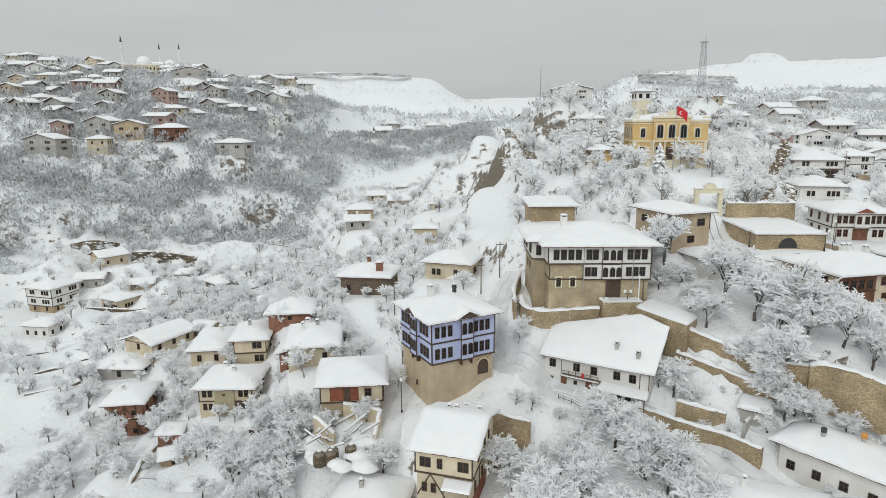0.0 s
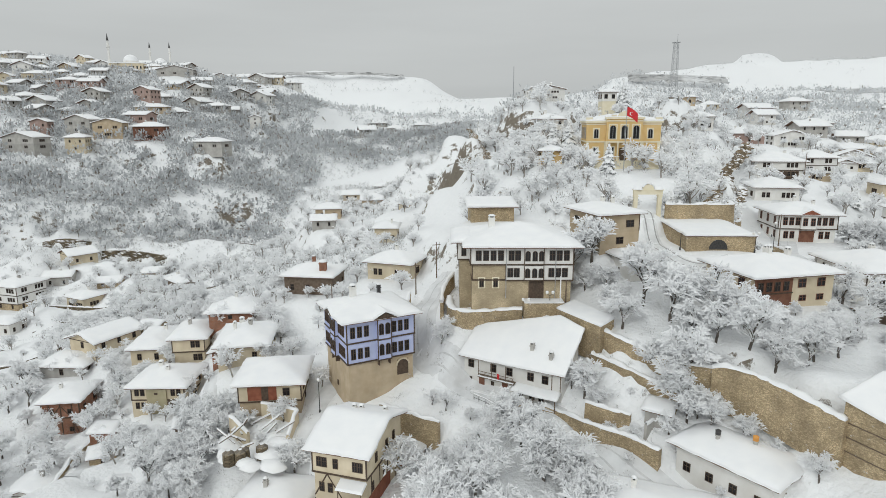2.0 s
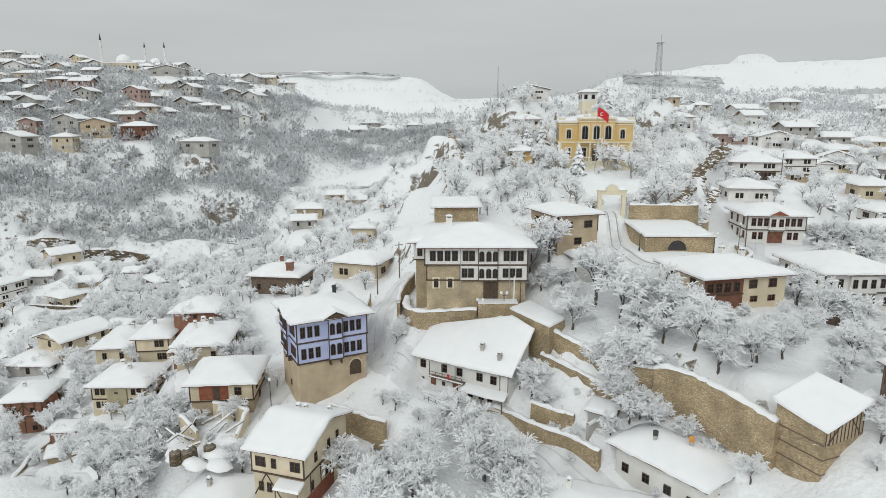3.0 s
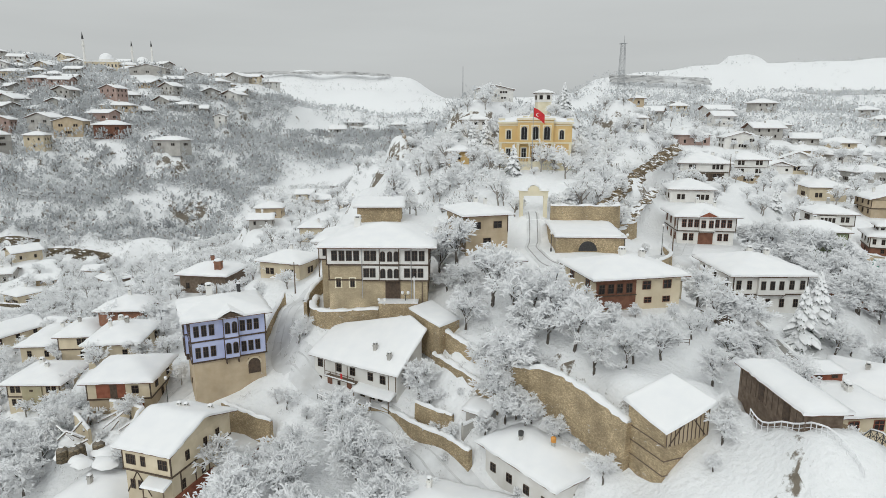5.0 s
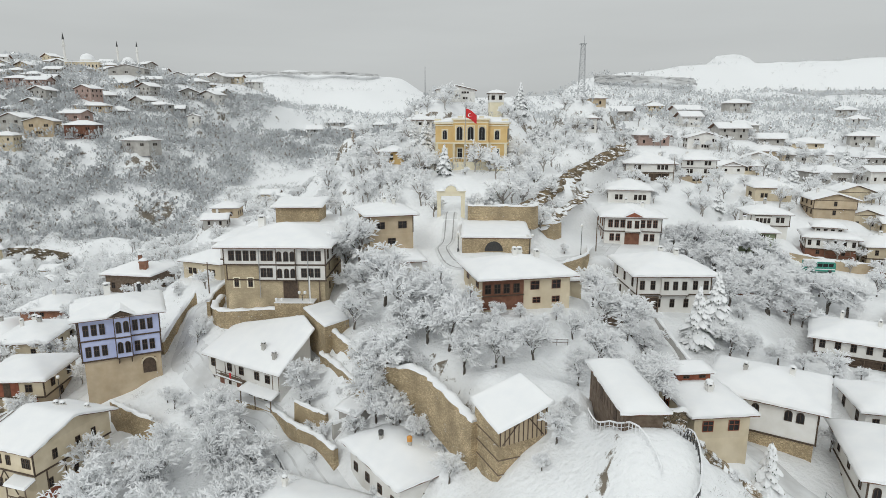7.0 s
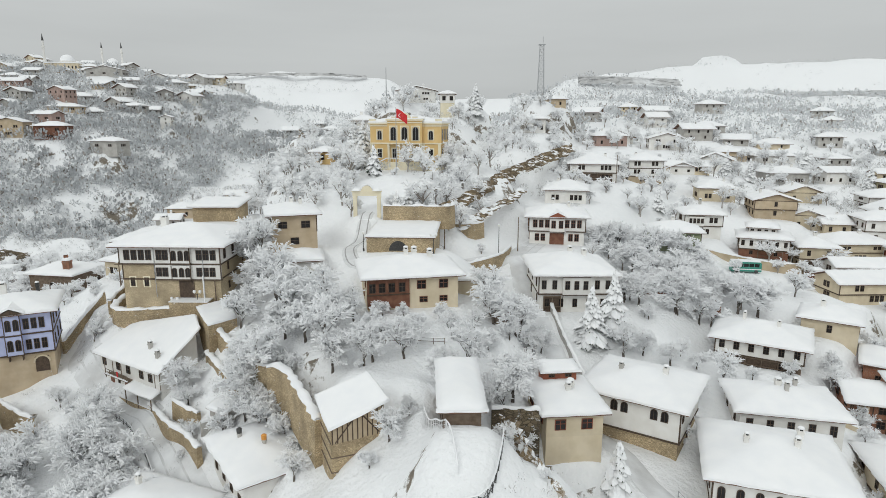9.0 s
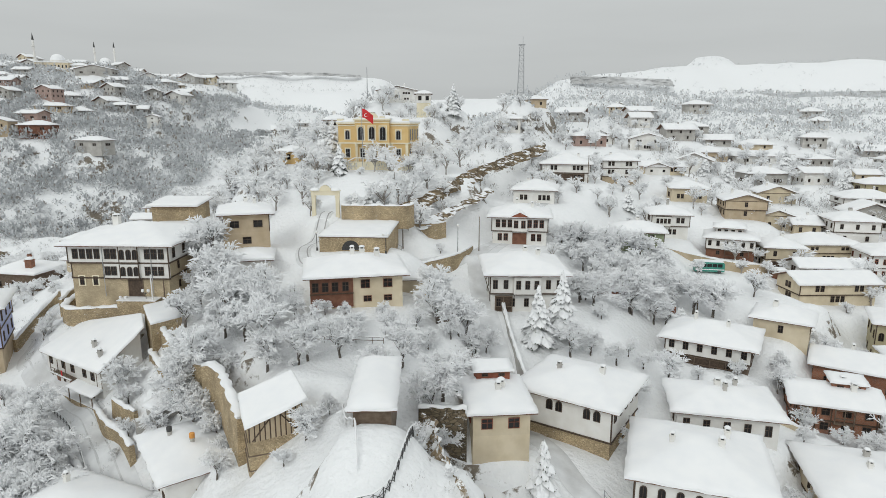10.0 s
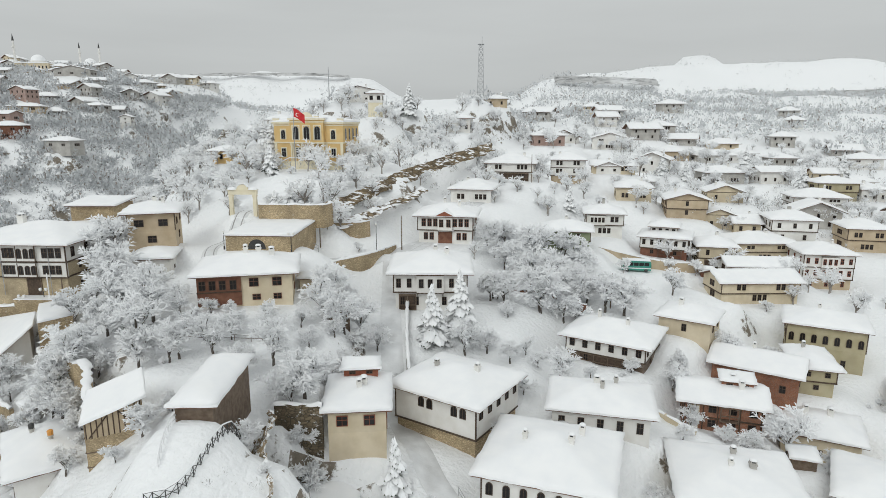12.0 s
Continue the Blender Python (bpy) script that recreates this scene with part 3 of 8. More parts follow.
def house(cx, cy, z, yaw, w, d, storeys, roof="hip", pitch=0.36, eave=0.75, label="", category="house", group="", name="house",
          bands=True, posts=True, chimneys=1, near=True, snow=0.36, door=None, frame_mat="timber", plot=True, deep=4.0, chim_mat="white", eave_mat="tile"):
    """A house on its plot: storeys one above the other, each with its windows; roof, snow, chimneys, timber bands and posts."""
    HOUSES[0] += 1
    seed = HOUSES[0]
    rng = random.Random(seed)
    m = pose(cx, cy, z, 0, 0, yaw)
    if plot:
        a = radians(yaw)
        for u, v in ((0, 0), (0, -d * 0.45), (-w * 0.4, -d * 0.3), (w * 0.4, -d * 0.3)):
            site(cx + u * math.cos(a) - v * math.sin(a), cy + u * math.sin(a) + v * math.cos(a), z, max(5.0, min(w, d) * 0.75))
    top = empty(name, m, label, category, group)
    h = 0.0
    for i, st in enumerate(storeys):
        o = st["out"]
        hw, hd = w / 2 + o, d / 2 + o
        z0 = -deep if i == 0 else h
        Shape().box(-hw, -hd, z0, hw, hd, h + st["h"]).make("wall", st["mat"], top)
        for side, n, span, dist, ang in (("f", st["f"], 2 * hw, hd, 0), ("r", st["r"], 2 * hd, hw, 90), ("l", st["l"], 2 * hd, hw, -90)):
            wh = min(st["wh"], st["h"] - 0.7)
            sill = min(st["sill"], st["h"] - wh - 0.3)
            for x in spread(n, span, st["ww"], st["pairs"]):
                if door and i == 0 and side == "f" and abs(x - door[0]) < door[1] / 2 + st["ww"] * 0.6:
                    continue
                wm = pose(0, 0, 0, 0, 0, ang) @ pose(x, -dist - 0.004, h + sill)
                if near:
                    window_part(top, wm, st["ww"], wh, st["style"], frame_mat)
                else:
                    far_window(top, wm, st["ww"], wh, frame_mat)
        if bands and (i > 0 or len(storeys) == 1):
            b, zz = 0.09, (h if i > 0 else None)
            if zz is not None:
                for q, (x0, y0, x1, y1) in enumerate(((-hw - b, -hd - b, hw + b, -hd - 0.003), (-hw - b, -hd, -hw - 0.003, hd), (hw + 0.003, -hd, hw + b, hd))):
                    Shape().box(x0, y0, zz - 0.11, x1, y1, zz + 0.11).make("timber_band", "timber", top)
        if posts and i > 0 and near:
            for a in (-1, 1):
                x0, x1 = sorted((a * (hw - 0.12), a * (hw + 0.05)))
                Shape().box(x0, -hd - 0.05, h + 0.115, x1, -hd + 0.1, h + st["h"]).make("corner_post", "timber", top)
        h += st["h"]
    o = storeys[-1]["out"]
    if posts and near:
        Shape().box(-w / 2 - o - 0.06, -d / 2 - o - 0.06, h - 0.16, w / 2 + o + 0.06, -d / 2 - o - 0.003, h - 0.02).make("eave_board", "timber", top)
    if roof in ("gable_x", "gable_y"):
        hw, hd = w / 2 + o, d / 2 + o
        rise = pitch * ((hd if roof == "gable_x" else hw) + eave) - 0.25
        s = Shape()
        if roof == "gable_y":
            s.add([(-hw, -hd + .01, h), (hw, -hd + .01, h), (0, -hd + .01, h + rise), (-hw, hd - .01, h), (hw, hd - .01, h), (0, hd - .01, h + rise)], [(0, 1, 2), (5, 4, 3), (0, 2, 5, 3), (1, 4, 5, 2)])
        else:
            s.add([(-hw + .01, -hd, h), (-hw + .01, hd, h), (-hw + .01, 0, h + rise), (hw - .01, -hd, h), (hw - .01, hd, h), (hw - .01, 0, h + rise)], [(2, 1, 0), (3, 4, 5), (0, 3, 5, 2), (1, 2, 5, 4)])
        s.make("gable", storeys[-1]["mat"], top)
    if roof == "shed" and pitch > 0.12:
        hw, hd = w / 2 + o - 0.01, d / 2 + o
        z1 = h + pitch * (2 * hd + eave) - 0.2
        Shape().add([(-hw, -hd, h - 0.01), (hw, -hd, h - 0.01), (hw, hd, h - 0.01), (-hw, hd, h - 0.01), (-hw, hd, z1), (hw, hd, z1)], [(0, 3, 4), (1, 5, 2), (2, 5, 4, 3), (0, 4, 5, 1)]).make("gable", storeys[-1]["mat"], top)
    hw, hd = w / 2 + o + eave, d / 2 + o + eave
    roof_parts(top, hw, hd, h, roof, pitch, snow, near, eave_mat, seed)
    for k in range(chimneys):
        x, y = rng.uniform(-0.55, 0.55) * w / 2, rng.uniform(-0.3, 0.5) * d / 2
        chimney_part(top, x, y, h + float(roof_height(roof, hw, hd, pitch, np.array(x), np.array(y))) + snow * 0.6, rng.uniform(0.6, 1.2), rng.choice((0.5, 0.6, 0.75)), rng.choice((chim_mat, chim_mat, "grey")) if chim_mat == "white" else chim_mat, near)
    if door:
        x, dw, dh = door[:3]
        s = Shape().box(x - dw / 2 - 0.15, -d / 2 - 0.1, 0, x - dw / 2, -d / 2 - 0.003, dh + 0.15)
        s.box(x + dw / 2, -d / 2 - 0.1, 0, x + dw / 2 + 0.15, -d / 2 - 0.003, dh + 0.15).box(x - dw / 2, -d / 2 - 0.1, dh, x + dw / 2, -d / 2 - 0.003, dh + 0.15)
        fr = s.make("door_frame", "timber", top)
        s = Shape().box(x - dw / 2 + 0.004, -d / 2 - 0.06, 0, x - 0.012, -d / 2 - 0.002, dh - 0.004).box(x + 0.012, -d / 2 - 0.06, 0, x + dw / 2 - 0.004, -d / 2 - 0.002, dh - 0.004)
        for zz in (0.25, 0.55, 0.8):
            s.box(x - dw / 2 + 0.1, -d / 2 - 0.075, dh * zz, x - 0.1, -d / 2 - 0.061, dh * zz + 0.1).box(x + 0.1, -d / 2 - 0.075, dh * zz, x + dw / 2 - 0.1, -d / 2 - 0.061, dh * zz + 0.1)
        s.make("door", door[3] if len(door) > 3 else "timber", top)
    return top


def oriel(t, d, x, w, z, h, out, mat, wins, ww=0.7, wh=1.25, frame_mat="timber"):
    """A bay that juts from the front on brackets, with its own windows."""
    y = -d / 2 - out
    bay = Shape().box(x - w / 2, y, z, x + w / 2, -d / 2 - 0.003, z + h).make("oriel", mat, t)
    for q in np.linspace(-w / 2 + w / (2 * wins), w / 2 - w / (2 * wins), wins) if wins else ():
        window_part(t, pose(x + q, y - 0.004, z + (h - wh) * 0.55), ww, wh, "plain", frame_mat)
    for zz in (z - 0.1, z + h - 0.16):
        Shape().box(x - w / 2 - 0.06, y - 0.06, zz, x + w / 2 + 0.06, -d / 2 - 0.004, zz + 0.13).make("timber_band", "timber", t)
    for a in (-1, 1):
        Shape().tube((x + a * (w / 2 - 0.15), -d / 2 - 0.02, z - 0.9), (x + a * (w / 2 - 0.15), y + 0.08, z - 0.1), 0.06, n=4).make("bracket", "timber", t)
    return bay


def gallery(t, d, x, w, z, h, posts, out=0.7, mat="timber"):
    """A timber gallery: dark back sheet imitating a recess's shade, with a beam, posts and a rail."""
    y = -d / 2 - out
    # the wall has no opening; this dark sheet gives the look of shade
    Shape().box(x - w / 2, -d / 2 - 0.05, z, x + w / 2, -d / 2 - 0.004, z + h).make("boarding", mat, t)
    Shape().box(x - w / 2, y, z - 0.15, x + w / 2, -d / 2 - 0.006, z).make("gallery_floor", "oldwood", t)
    Shape().box(x - w / 2, y, z + h - 0.2, x + w / 2, -d / 2 - 0.055, z + h).make("beam", "oldwood", t)
    for q in np.linspace(-w / 2 + 0.08, w / 2 - 0.08, posts):
        Shape().box(x + q - 0.07, y + 0.01, z, x + q + 0.07, y + 0.15, z + h - 0.2).make("post", "oldwood", t)
    Shape().box(x - w / 2, y + 0.02, z + 0.75, x + w / 2, y + 0.1, z + 0.87).make("rail", "oldwood", t)


def simple(cx, cy, z, yaw, w, d, h, mat="white", roof="hip", label="", near=True, f=None, r=None, l=None, base=None, **kw):
    """A plain village house of the height h, cut into storeys of about three metres."""
    n = max(1, round(h / 2.9))
    if not near:
        kw["bands"] = False
    sh = h / n
    per = 1.9 if near else 3.2
    f = max(1, int(w / per)) if f is None else f
    r = max(1, int(d / 3.0)) if r is None else r
    l = max(1, int(d / 3.0)) if l is None else l
    st = []
    for i in range(n):
        lower = i == 0 and n > 1
        st.append(S(sh, (base or mat) if lower else mat, (f if isinstance(f, list) else max(1, f - 1) if lower else f), r, l, 0.25 if (i > 0 and kw.get("bands", True)) else 0.0, 0.8, 1.3 if sh > 2.3 else 0.8, pairs=not isinstance(f, list) and f >= 4))
    return house(cx, cy, z, yaw, w, d, st, roof, label=label, near=near, **kw)


# ---- lie of the land ----
# valley floor and creek
for x, y, z in ((-90, 105, 2), (-120, 130, -1), (-160, 170, -2), (-130, 236, 7), (-100, 250, 7), (-86, 262, 7), (-60, 232, 12), (-40, 160, 17), (-60, 150, 12),
                (-20, 150, 25), (-50, 200, 14), (-200, 210, 4), (-45, 85, 8), (-70, 80, 2), (-30, 60, 9), (-20, 50, 11)):
    site(x, y, z, 16)
# far side of the valley, rising to the upper town
for x, y, z in ((-143, 272, 27), (-97, 290, 31), (-190, 275, 36), (-240, 280, 40), (-60, 300, 27), (-100, 330, 46), (-130, 340, 57), (-90, 400, 50), (-153, 440, 86), (-110, 470, 74),
                (-250, 370, 68), (-300, 400, 80), (-320, 470, 99), (-60, 450, 46), (-20, 470, 46)):
    site(x, y, z, 30)
for x, y, z in ((-375, 560, 116), (-240, 520, 103), (-160, 540, 93), (-84, 560, 68), (-70, 620, 60), (-8, 520, 52), (40, 560, 58), (100, 480, 62), (0, 700, 80),
                (214, 420, 69), (273, 430, 66), (303, 380, 56), (371, 470, 66), (450, 430, 62), (150, 360, 62), (330, 330, 44), (300, 560, 76), (420, 600, 82), (200, 560, 78), (560, 560, 80)):
    site(x, y, z, 55)
for x, y, z in ((0, 1300, 88), (400, 1300, 118), (-500, 1300, 128), (-900, 800, 128), (900, 900, 140), (1500, 1500, 160), (-1500, 1600, 150), (0, 2300, 110), (1000, 2300, 140), (-1000, 2300, 140),
                (-700, 300, 70), (-500, 0, 20), (0, -300, 10), (500, -200, 10), (500, 150, 20), (900, 300, 60), (-900, -300, 40), (1200, -300, 40)):
    site(x, y, z, 190)
# table hills on the skyline
for x, y, z in ((-250, 800, 121), (-170, 800, 122), (-100, 800, 121), (-55, 800, 117), (-250, 740, 100), (-150, 735, 98), (-80, 735, 96), (-25, 745, 92), (25, 770, 85), (60, 830, 84), (120, 850, 86),
                (184, 640, 105), (222, 668, 110), (272, 702, 117), (308, 724, 123), (400, 738, 126), (455, 744, 129), (520, 749, 131), (640, 752, 132), (190, 580, 86), (250, 585, 86), (330, 600, 88), (420, 600, 90), (520, 605, 94), (140, 660, 85), (150, 740, 84)):
    site(x, y, z, 38)
for x in (338, 348, 358, 368):
    site(x, 738, 136.5, 12)
# town hill with its hall, open slope on one side, rock edge over the lane on the other
for x, y, z in ((50, 145, 48.6), (40, 135, 46), (60, 140, 47.5), (50, 128, 44.5), (30, 150, 48.5), (70, 165, 50), (85, 185, 53), (62, 205, 62), (36, 176, 56), (91, 198, 57), (98, 250, 69), (40, 250, 69), (70, 235, 66),
                (24, 160, 48), (20, 172, 50), (17, 190, 56), (13, 200, 47), (9, 178, 42), (6, 150, 34.5), (3, 210, 36), (12, 130, 37), (22, 128, 41), (10, 250, 55), (0, 250, 42), (-5, 200, 31),
                (63, 127, 43), (76, 152, 48), (98, 188, 53.5), (66, 145, 46.5)):
    site(x, y, z, 8)
for x, y, z in ((71, 127, 36), (86, 152, 38.5), (89, 142, 36.5), (79, 120, 34.5), (67, 114, 34), (101, 170, 42), (112, 190, 46), (78.8, 123, 33), (81.7, 91, 26.5), (80, 103, 29), (83.8, 81, 24), (87.8, 70.6, 21), (92, 63, 19),
                (126, 127, 26.8), (140, 123, 26), (122, 119, 26.8), (118, 112, 25.5), (132, 136, 27.2), (104, 112, 28), (98, 100, 26), (100, 90, 23.5), (103, 125, 30), (108, 85, 21), (125, 80, 17.5), (140, 75, 15.5), (160, 90, 15.5), (150, 60, 14), (120, 50, 15), (170, 120, 19)):
    site(x, y, z, 7)
for x, y, z in ((-93, 158, 0), (-105, 180, -0.5), (-99, 176, 0.5), (-128, 163, -2.5), (-118, 163, -2), (-122, 155, -2.5), (-140, 186, -1.5), (-130, 183, -1.2), (-150, 195, -1), (-160, 215, 4), (-175, 225, 9), (-160, 228, 9), (-185, 205, 4), (-190, 240, 14), (-150, 175, -2), (-170, 190, 0), (-80, 150, 6), (-70, 150, 10), (-55, 150, 14), (-100, 140, 0), (-112, 156, -1), (-90, 128, 3), (-85, 118, 4), (-95, 172, 1), (-85, 200, 4), (-70, 200, 9), (-78, 105, 2), (-70, 92, 1.5), (-60, 92, 2), (-50, 90, 2.8), (-36, 86, 6), (-27, 84, 11)):
    site(x, y, z, 8)
# earth banks of the creek
for x, y, z in ((-152, 232, 9), (-143, 232, 9.5), (-134, 231, 9), (-155, 240, 14), (-144, 240, 15.5), (-134, 240, 15), (-120, 219, 6), (-110, 219, 6), (-101, 219, 5.5), (-122, 228, 13), (-112, 228, 13), (-101, 228, 12), (-118, 240, 15), (-100, 238, 14)):
    site(x, y, z, 5)
for x, y, z in ((117, 93.0, 22.7), (113, 95.0, 22.7), (120, 91.5, 22.6), (115, 91, 22.4), (110, 97, 22.6), (132, 112, 26), (138, 118, 26), (146, 118, 25.5), (128, 118, 26.4), (136, 126, 26.6)):
    site(x, y, z, 4)
# konak street, gardens and terraces
for x, y, z in ((6, 101, 29), (3.5, 92, 22.3), (8, 90, 22.5), (14.9, 83, 20.4), (20.7, 78, 19.5), (28.3, 73, 18.8), (39, 63.4, 17.4), (20, 70, 17.5), (30, 62, 16), (10, 108, 31), (-4, 76, 17.5), (4, 81, 20.7), (8, 78.6, 20.6), (11.5, 77.5, 20.2), (5, 75.5, 17.8), (9.5, 72.2, 17.6), (48, 55, 16.5), (-10, 95, 21), (-5.2, 83.4, 18.6), (-9, 88, 19), (-11, 92, 20), (-1, 86, 20), (5.5, 87.6, 21.8), (-3, 92, 21), (0, 98, 24),
                (67.7, 76.4, 31), (58, 76, 31), (50, 76, 31.5), (45, 82, 32.5), (72, 70, 30.5), (62, 66, 31), (74, 84, 31.5), (40, 88, 33.5), (56, 68, 31), (70, 92, 32.5), (48, 90, 33.6), (52, 98, 36.5),
                (40, 69.5, 23.2), (46, 67.5, 24.6), (50.3, 60.5, 24.8), (36.5, 85, 31), (13, 90, 25.0), (20, 88, 24.0), (25, 85.5, 24.5), (16, 88.6, 25.5), (23, 87.5, 27.0), (11.4, 91, 29.0), (13.4, 91.4, 29.2), (17, 91.4, 29.4), (19.5, 91.0, 30.2), (23, 89.9, 30.9), (9.6, 94, 28.2), (28, 84, 25.5), (28.4, 78, 23.5), (31.4, 91.5, 31.2), (13, 82.3, 21.2), (20, 78.6, 20.4), (26.5, 75.6, 20.2), (37.6, 81.8, 30.9), (40, 81, 31), (44, 59, 21), (52, 54, 23), (57, 51.5, 25.5), (59.5, 54.5, 28), (62, 57, 30.3), (60, 46, 24), (63, 50, 28.5), (70, 48, 33.2), (68, 49.5, 34.0), (66.6, 49.2, 33.6), (70.5, 49.8, 33.9), (68, 54, 32.6), (76, 50, 30), (69, 42, 30.5), (76, 42, 27), (75, 59, 28.5), (76.5, 67, 28.3), (74, 69, 28.6), (73, 62, 29), (80, 56, 22.5), (84, 52, 20)):
    site(x, y, z, 5)

for x, y, z in ((34.8, 84, 31), (38.8, 79.2, 30.5), (42, 75.6, 30.4), (33.3, 81.8, 27.6), (36.0, 78.2, 27.3), (38.6, 75.4, 26.8), (30.4, 80.2, 24.8), (33.2, 76.6, 24.3), (36.0, 73.2, 23.4), (38, 71, 22.2), (41.2, 71, 24.0), (44.6, 70.2, 25.4), (64, 58, 32.4), (64.6, 62, 32.4), (67.0, 50.3, 33.8), (68.4, 50.1, 34.0), (69.8, 50.3, 33.9)):
    site(x, y, z, 2.6)

# ---- the houses ----
house(-30.3, 105.2, 15.4, 5, 3.4, 8, [S(4.6, "brick", 1, 1, 1, 0.0, 0.8, 1.0)], "gable_y", 0.3, 0.6, "narrow orange brick and timber house in a row", chimneys=0)
L = "village house with plastered walls and deep snow on the roof"
RED = house(-16.1, 87.3, 17.6, 6.4, 8.9, 9, [S(2.1, "tan", 0, 1, 1), S(2.8, "cream", [7.0], 2, 2, 0.15, 1.0, 1.2)], "hip", 0.34, 0.8, "cream house with red-brown boarding and a snowy hipped roof", chimneys=0)
Shape().box(-3.2, -4.72, 2.3, 1.0, -4.655, 4.6).make("boarding", "redwood", RED)
Shape().box(-1.2, -4.76, 2.3, -0.2, -4.725, 4.4).make("door", "timber", RED)
Shape().box(2.4, -4.6, 0.1, 3.4, -4.504, 1.9).make("door", "redwood", RED)
HALF = house(-41.2, 103.6, 9.4, 2, 9.4, 9.5, [S(2.5, "cream", [1.0, 2.0], 1, 1, 0.0, 0.7, 1.2), S(2.5, "cream", [1.0, 2.0, 7.4, 8.4], 2, 2, 0.0, 0.75, 1.4)], "hip", 0.34, 0.8, "cream half-timbered house with an olive middle bay under snow", chimneys=2)
Shape().box(-1.9, -5.05, 0.0, 1.6, -4.755, 4.9).make("middle_bay", "olive", HALF, "plain olive-grey plastered bay")
Shape().box(-0.5, -5.09, 3.6, 0.1, -5.055, 4.0).make("shutter", "timber", HALF)
gallery(HALF, 9.5, 3.2, 2.9, 0.1, 2.2, 4, 0.5)
BRK = house(-62.5, 107.0, 2.6, 9, 6.6, 8.6, [S(3.6, "brick", 2, 2, 2, 0.0, 0.9, 0.9), S(3.2, "brick", 2, 2, 2, 0.0, 0.9, 0.9)], "hip", 0.32, 0.7, "tall half-timbered house with orange brick infill", chimneys=1)
for x in (-2.0, 0.0, 2.0):
    Shape().box(x - 0.09, -4.36, 0.1, x + 0.09, -4.304, 6.6).make("timber_stud", "timber", BRK)
for a, b, z in ((-2.0, -0.1, 3.3), (2.0, 0.1, 3.3), (-2.9, -2.1, 0.2), (2.9, 2.1, 0.2)):
    Shape().tube((a, -4.34, z), (b, -4.34, z + 2.6), 0.08, n=4).make("timber_brace", "timber", BRK)
simple(-69.0, 118.6, 8.6, -2, 9.3, 7.5, 2.8, "grey", "hip", "low grey house with a brick corner, snow on the roof", chimneys=0, f=1)
simple(-50.4, 118.8, 13.0, 8, 6.5, 12.5, 3.2, "cream", "hip", "small cream house in a snowy row", f=2, pitch=0.26)
ROW = simple(-40.7, 115.0, 13.9, 8, 5.6, 9.5, 5.4, "cream", "hip", "two-storey cream house in a snowy row", f=[3.9, 4.8], r=0)
simple(-25.5, 102.4, 19.6, 9, 8.2, 11, 3.3, "cream", "hip", "cream house with several chimneys in the snow", chimneys=3, f=2)
simple(-64.5, 124.0, 13.0, -24, 8.1, 11, 2.4, "cream", "gable_y", "small cream gabled house under snow", f=1, chimneys=0)
simple(-33.8, 119.5, 20.8, 6, 8.4, 9, 2.2, "brick", "hip", "low brick-walled house under deep snow", f=1)
simple(-18.8, 127.2, 24.6, -7, 10.3, 9, 3.9, "oldwood", "hip", "brown boarded house with a tall brick chimney", chim_mat="brick", f=3)
simple(-0.7, 123.8, 28.6, -17.8, 9.4, 8, 3.5, "cream", "hip", "cream house with dark windows at the bend of the street", f=4)
simple(4.9, 186.9, 22.6, 4, 6.9, 8, 8.2, "white", "hip", "tall narrow white house with timber bands", base="stone", f=4)
simple(-3.2, 221.9, 26.2, -8, 10, 10, 5.1, "cream", "hip", L, f=4)
simple(-9.0, 179.0, 25.4, 1, 6.5, 8, 4.3, "cream", "hip", L)
simple(-34.9, 219.4, 26.2, 8, 8.9, 9, 3.5, "tan", "hip", L, near=False)
simple(-34.1, 206.9, 24.6, 10, 7.6, 7, 2.8, "grey", "gable_x", L, near=False)
simple(-30.9, 375, 27.6, 0, 10.3, 10, 6.5, "tan", "hip", L, near=False)
simple(-69.5, 385, 30.2, 0, 11.3, 10, 3.9, "brick", "hip", L, near=False)
simple(-89.2, 405.9, 34.9, 6, 14.4, 12, 2.8, "grey", "hip", L, near=False)
simple(-58.7, 394.5, 30.9, 0, 7.2, 9, 3.6, "tan", "hip", L, near=False)
simple(-25.4, 304.4, 25.7, 8, 8.4, 9, 3.2, "grey", "hip", L, near=False)
simple(-35.9, 273.9, 25.6, 8, 7.5, 8, 2.6, "cream", "gable_x", L, near=False)
simple(-24.6, 259.9, 24.6, 8, 8.8, 10, 3.2, "tan", "gable_x", L, near=False)
simple(-8.9, 389.5, 27.7, 0, 9.3, 9, 2.8, "white", "hip", L, near=False)
house(-135.3, 194.2, -0.4, -15, 10.2, 10.5, [S(2.3, "stone", 2, 3, 1), S(2.9, "white", 5, 5, 3, 0.15, 0.8, 1.3, pairs=True), S(3.0, "white", 5, 5, 3, 0.2, 0.8, 1.4, pairs=True)], "hip", 0.34, 0.8, "three-storey white house with dark window rows on a stone base")
simple(-112.2, 192.8, 0.2, -25, 8.6, 7.5, 3.7, "cream", "hip", "cream house on the snowy valley floor", f=5, r=3)
simple(-124.1, 171.8, -1.7, -8, 8.3, 6.5, 3.7, "white", "hip", "low white house in a snowy field", f=3, r=2)
simple(-129.8, 219.4, 9.1, -38, 9.3, 9.5, 3.5, "cream", "gable_y", "cream gabled house with a brick end above the creek", f=1, r=2)
simple(-129.3, 206.9, 3.8, 12, 8.8, 7, 3.4, "grey", "gable_x", L, near=False)
simple(-71.7, 178.6, 9.2, -40, 8, 6.5, 4.0, "oldwood", "hip", "dark open timber house under snow")
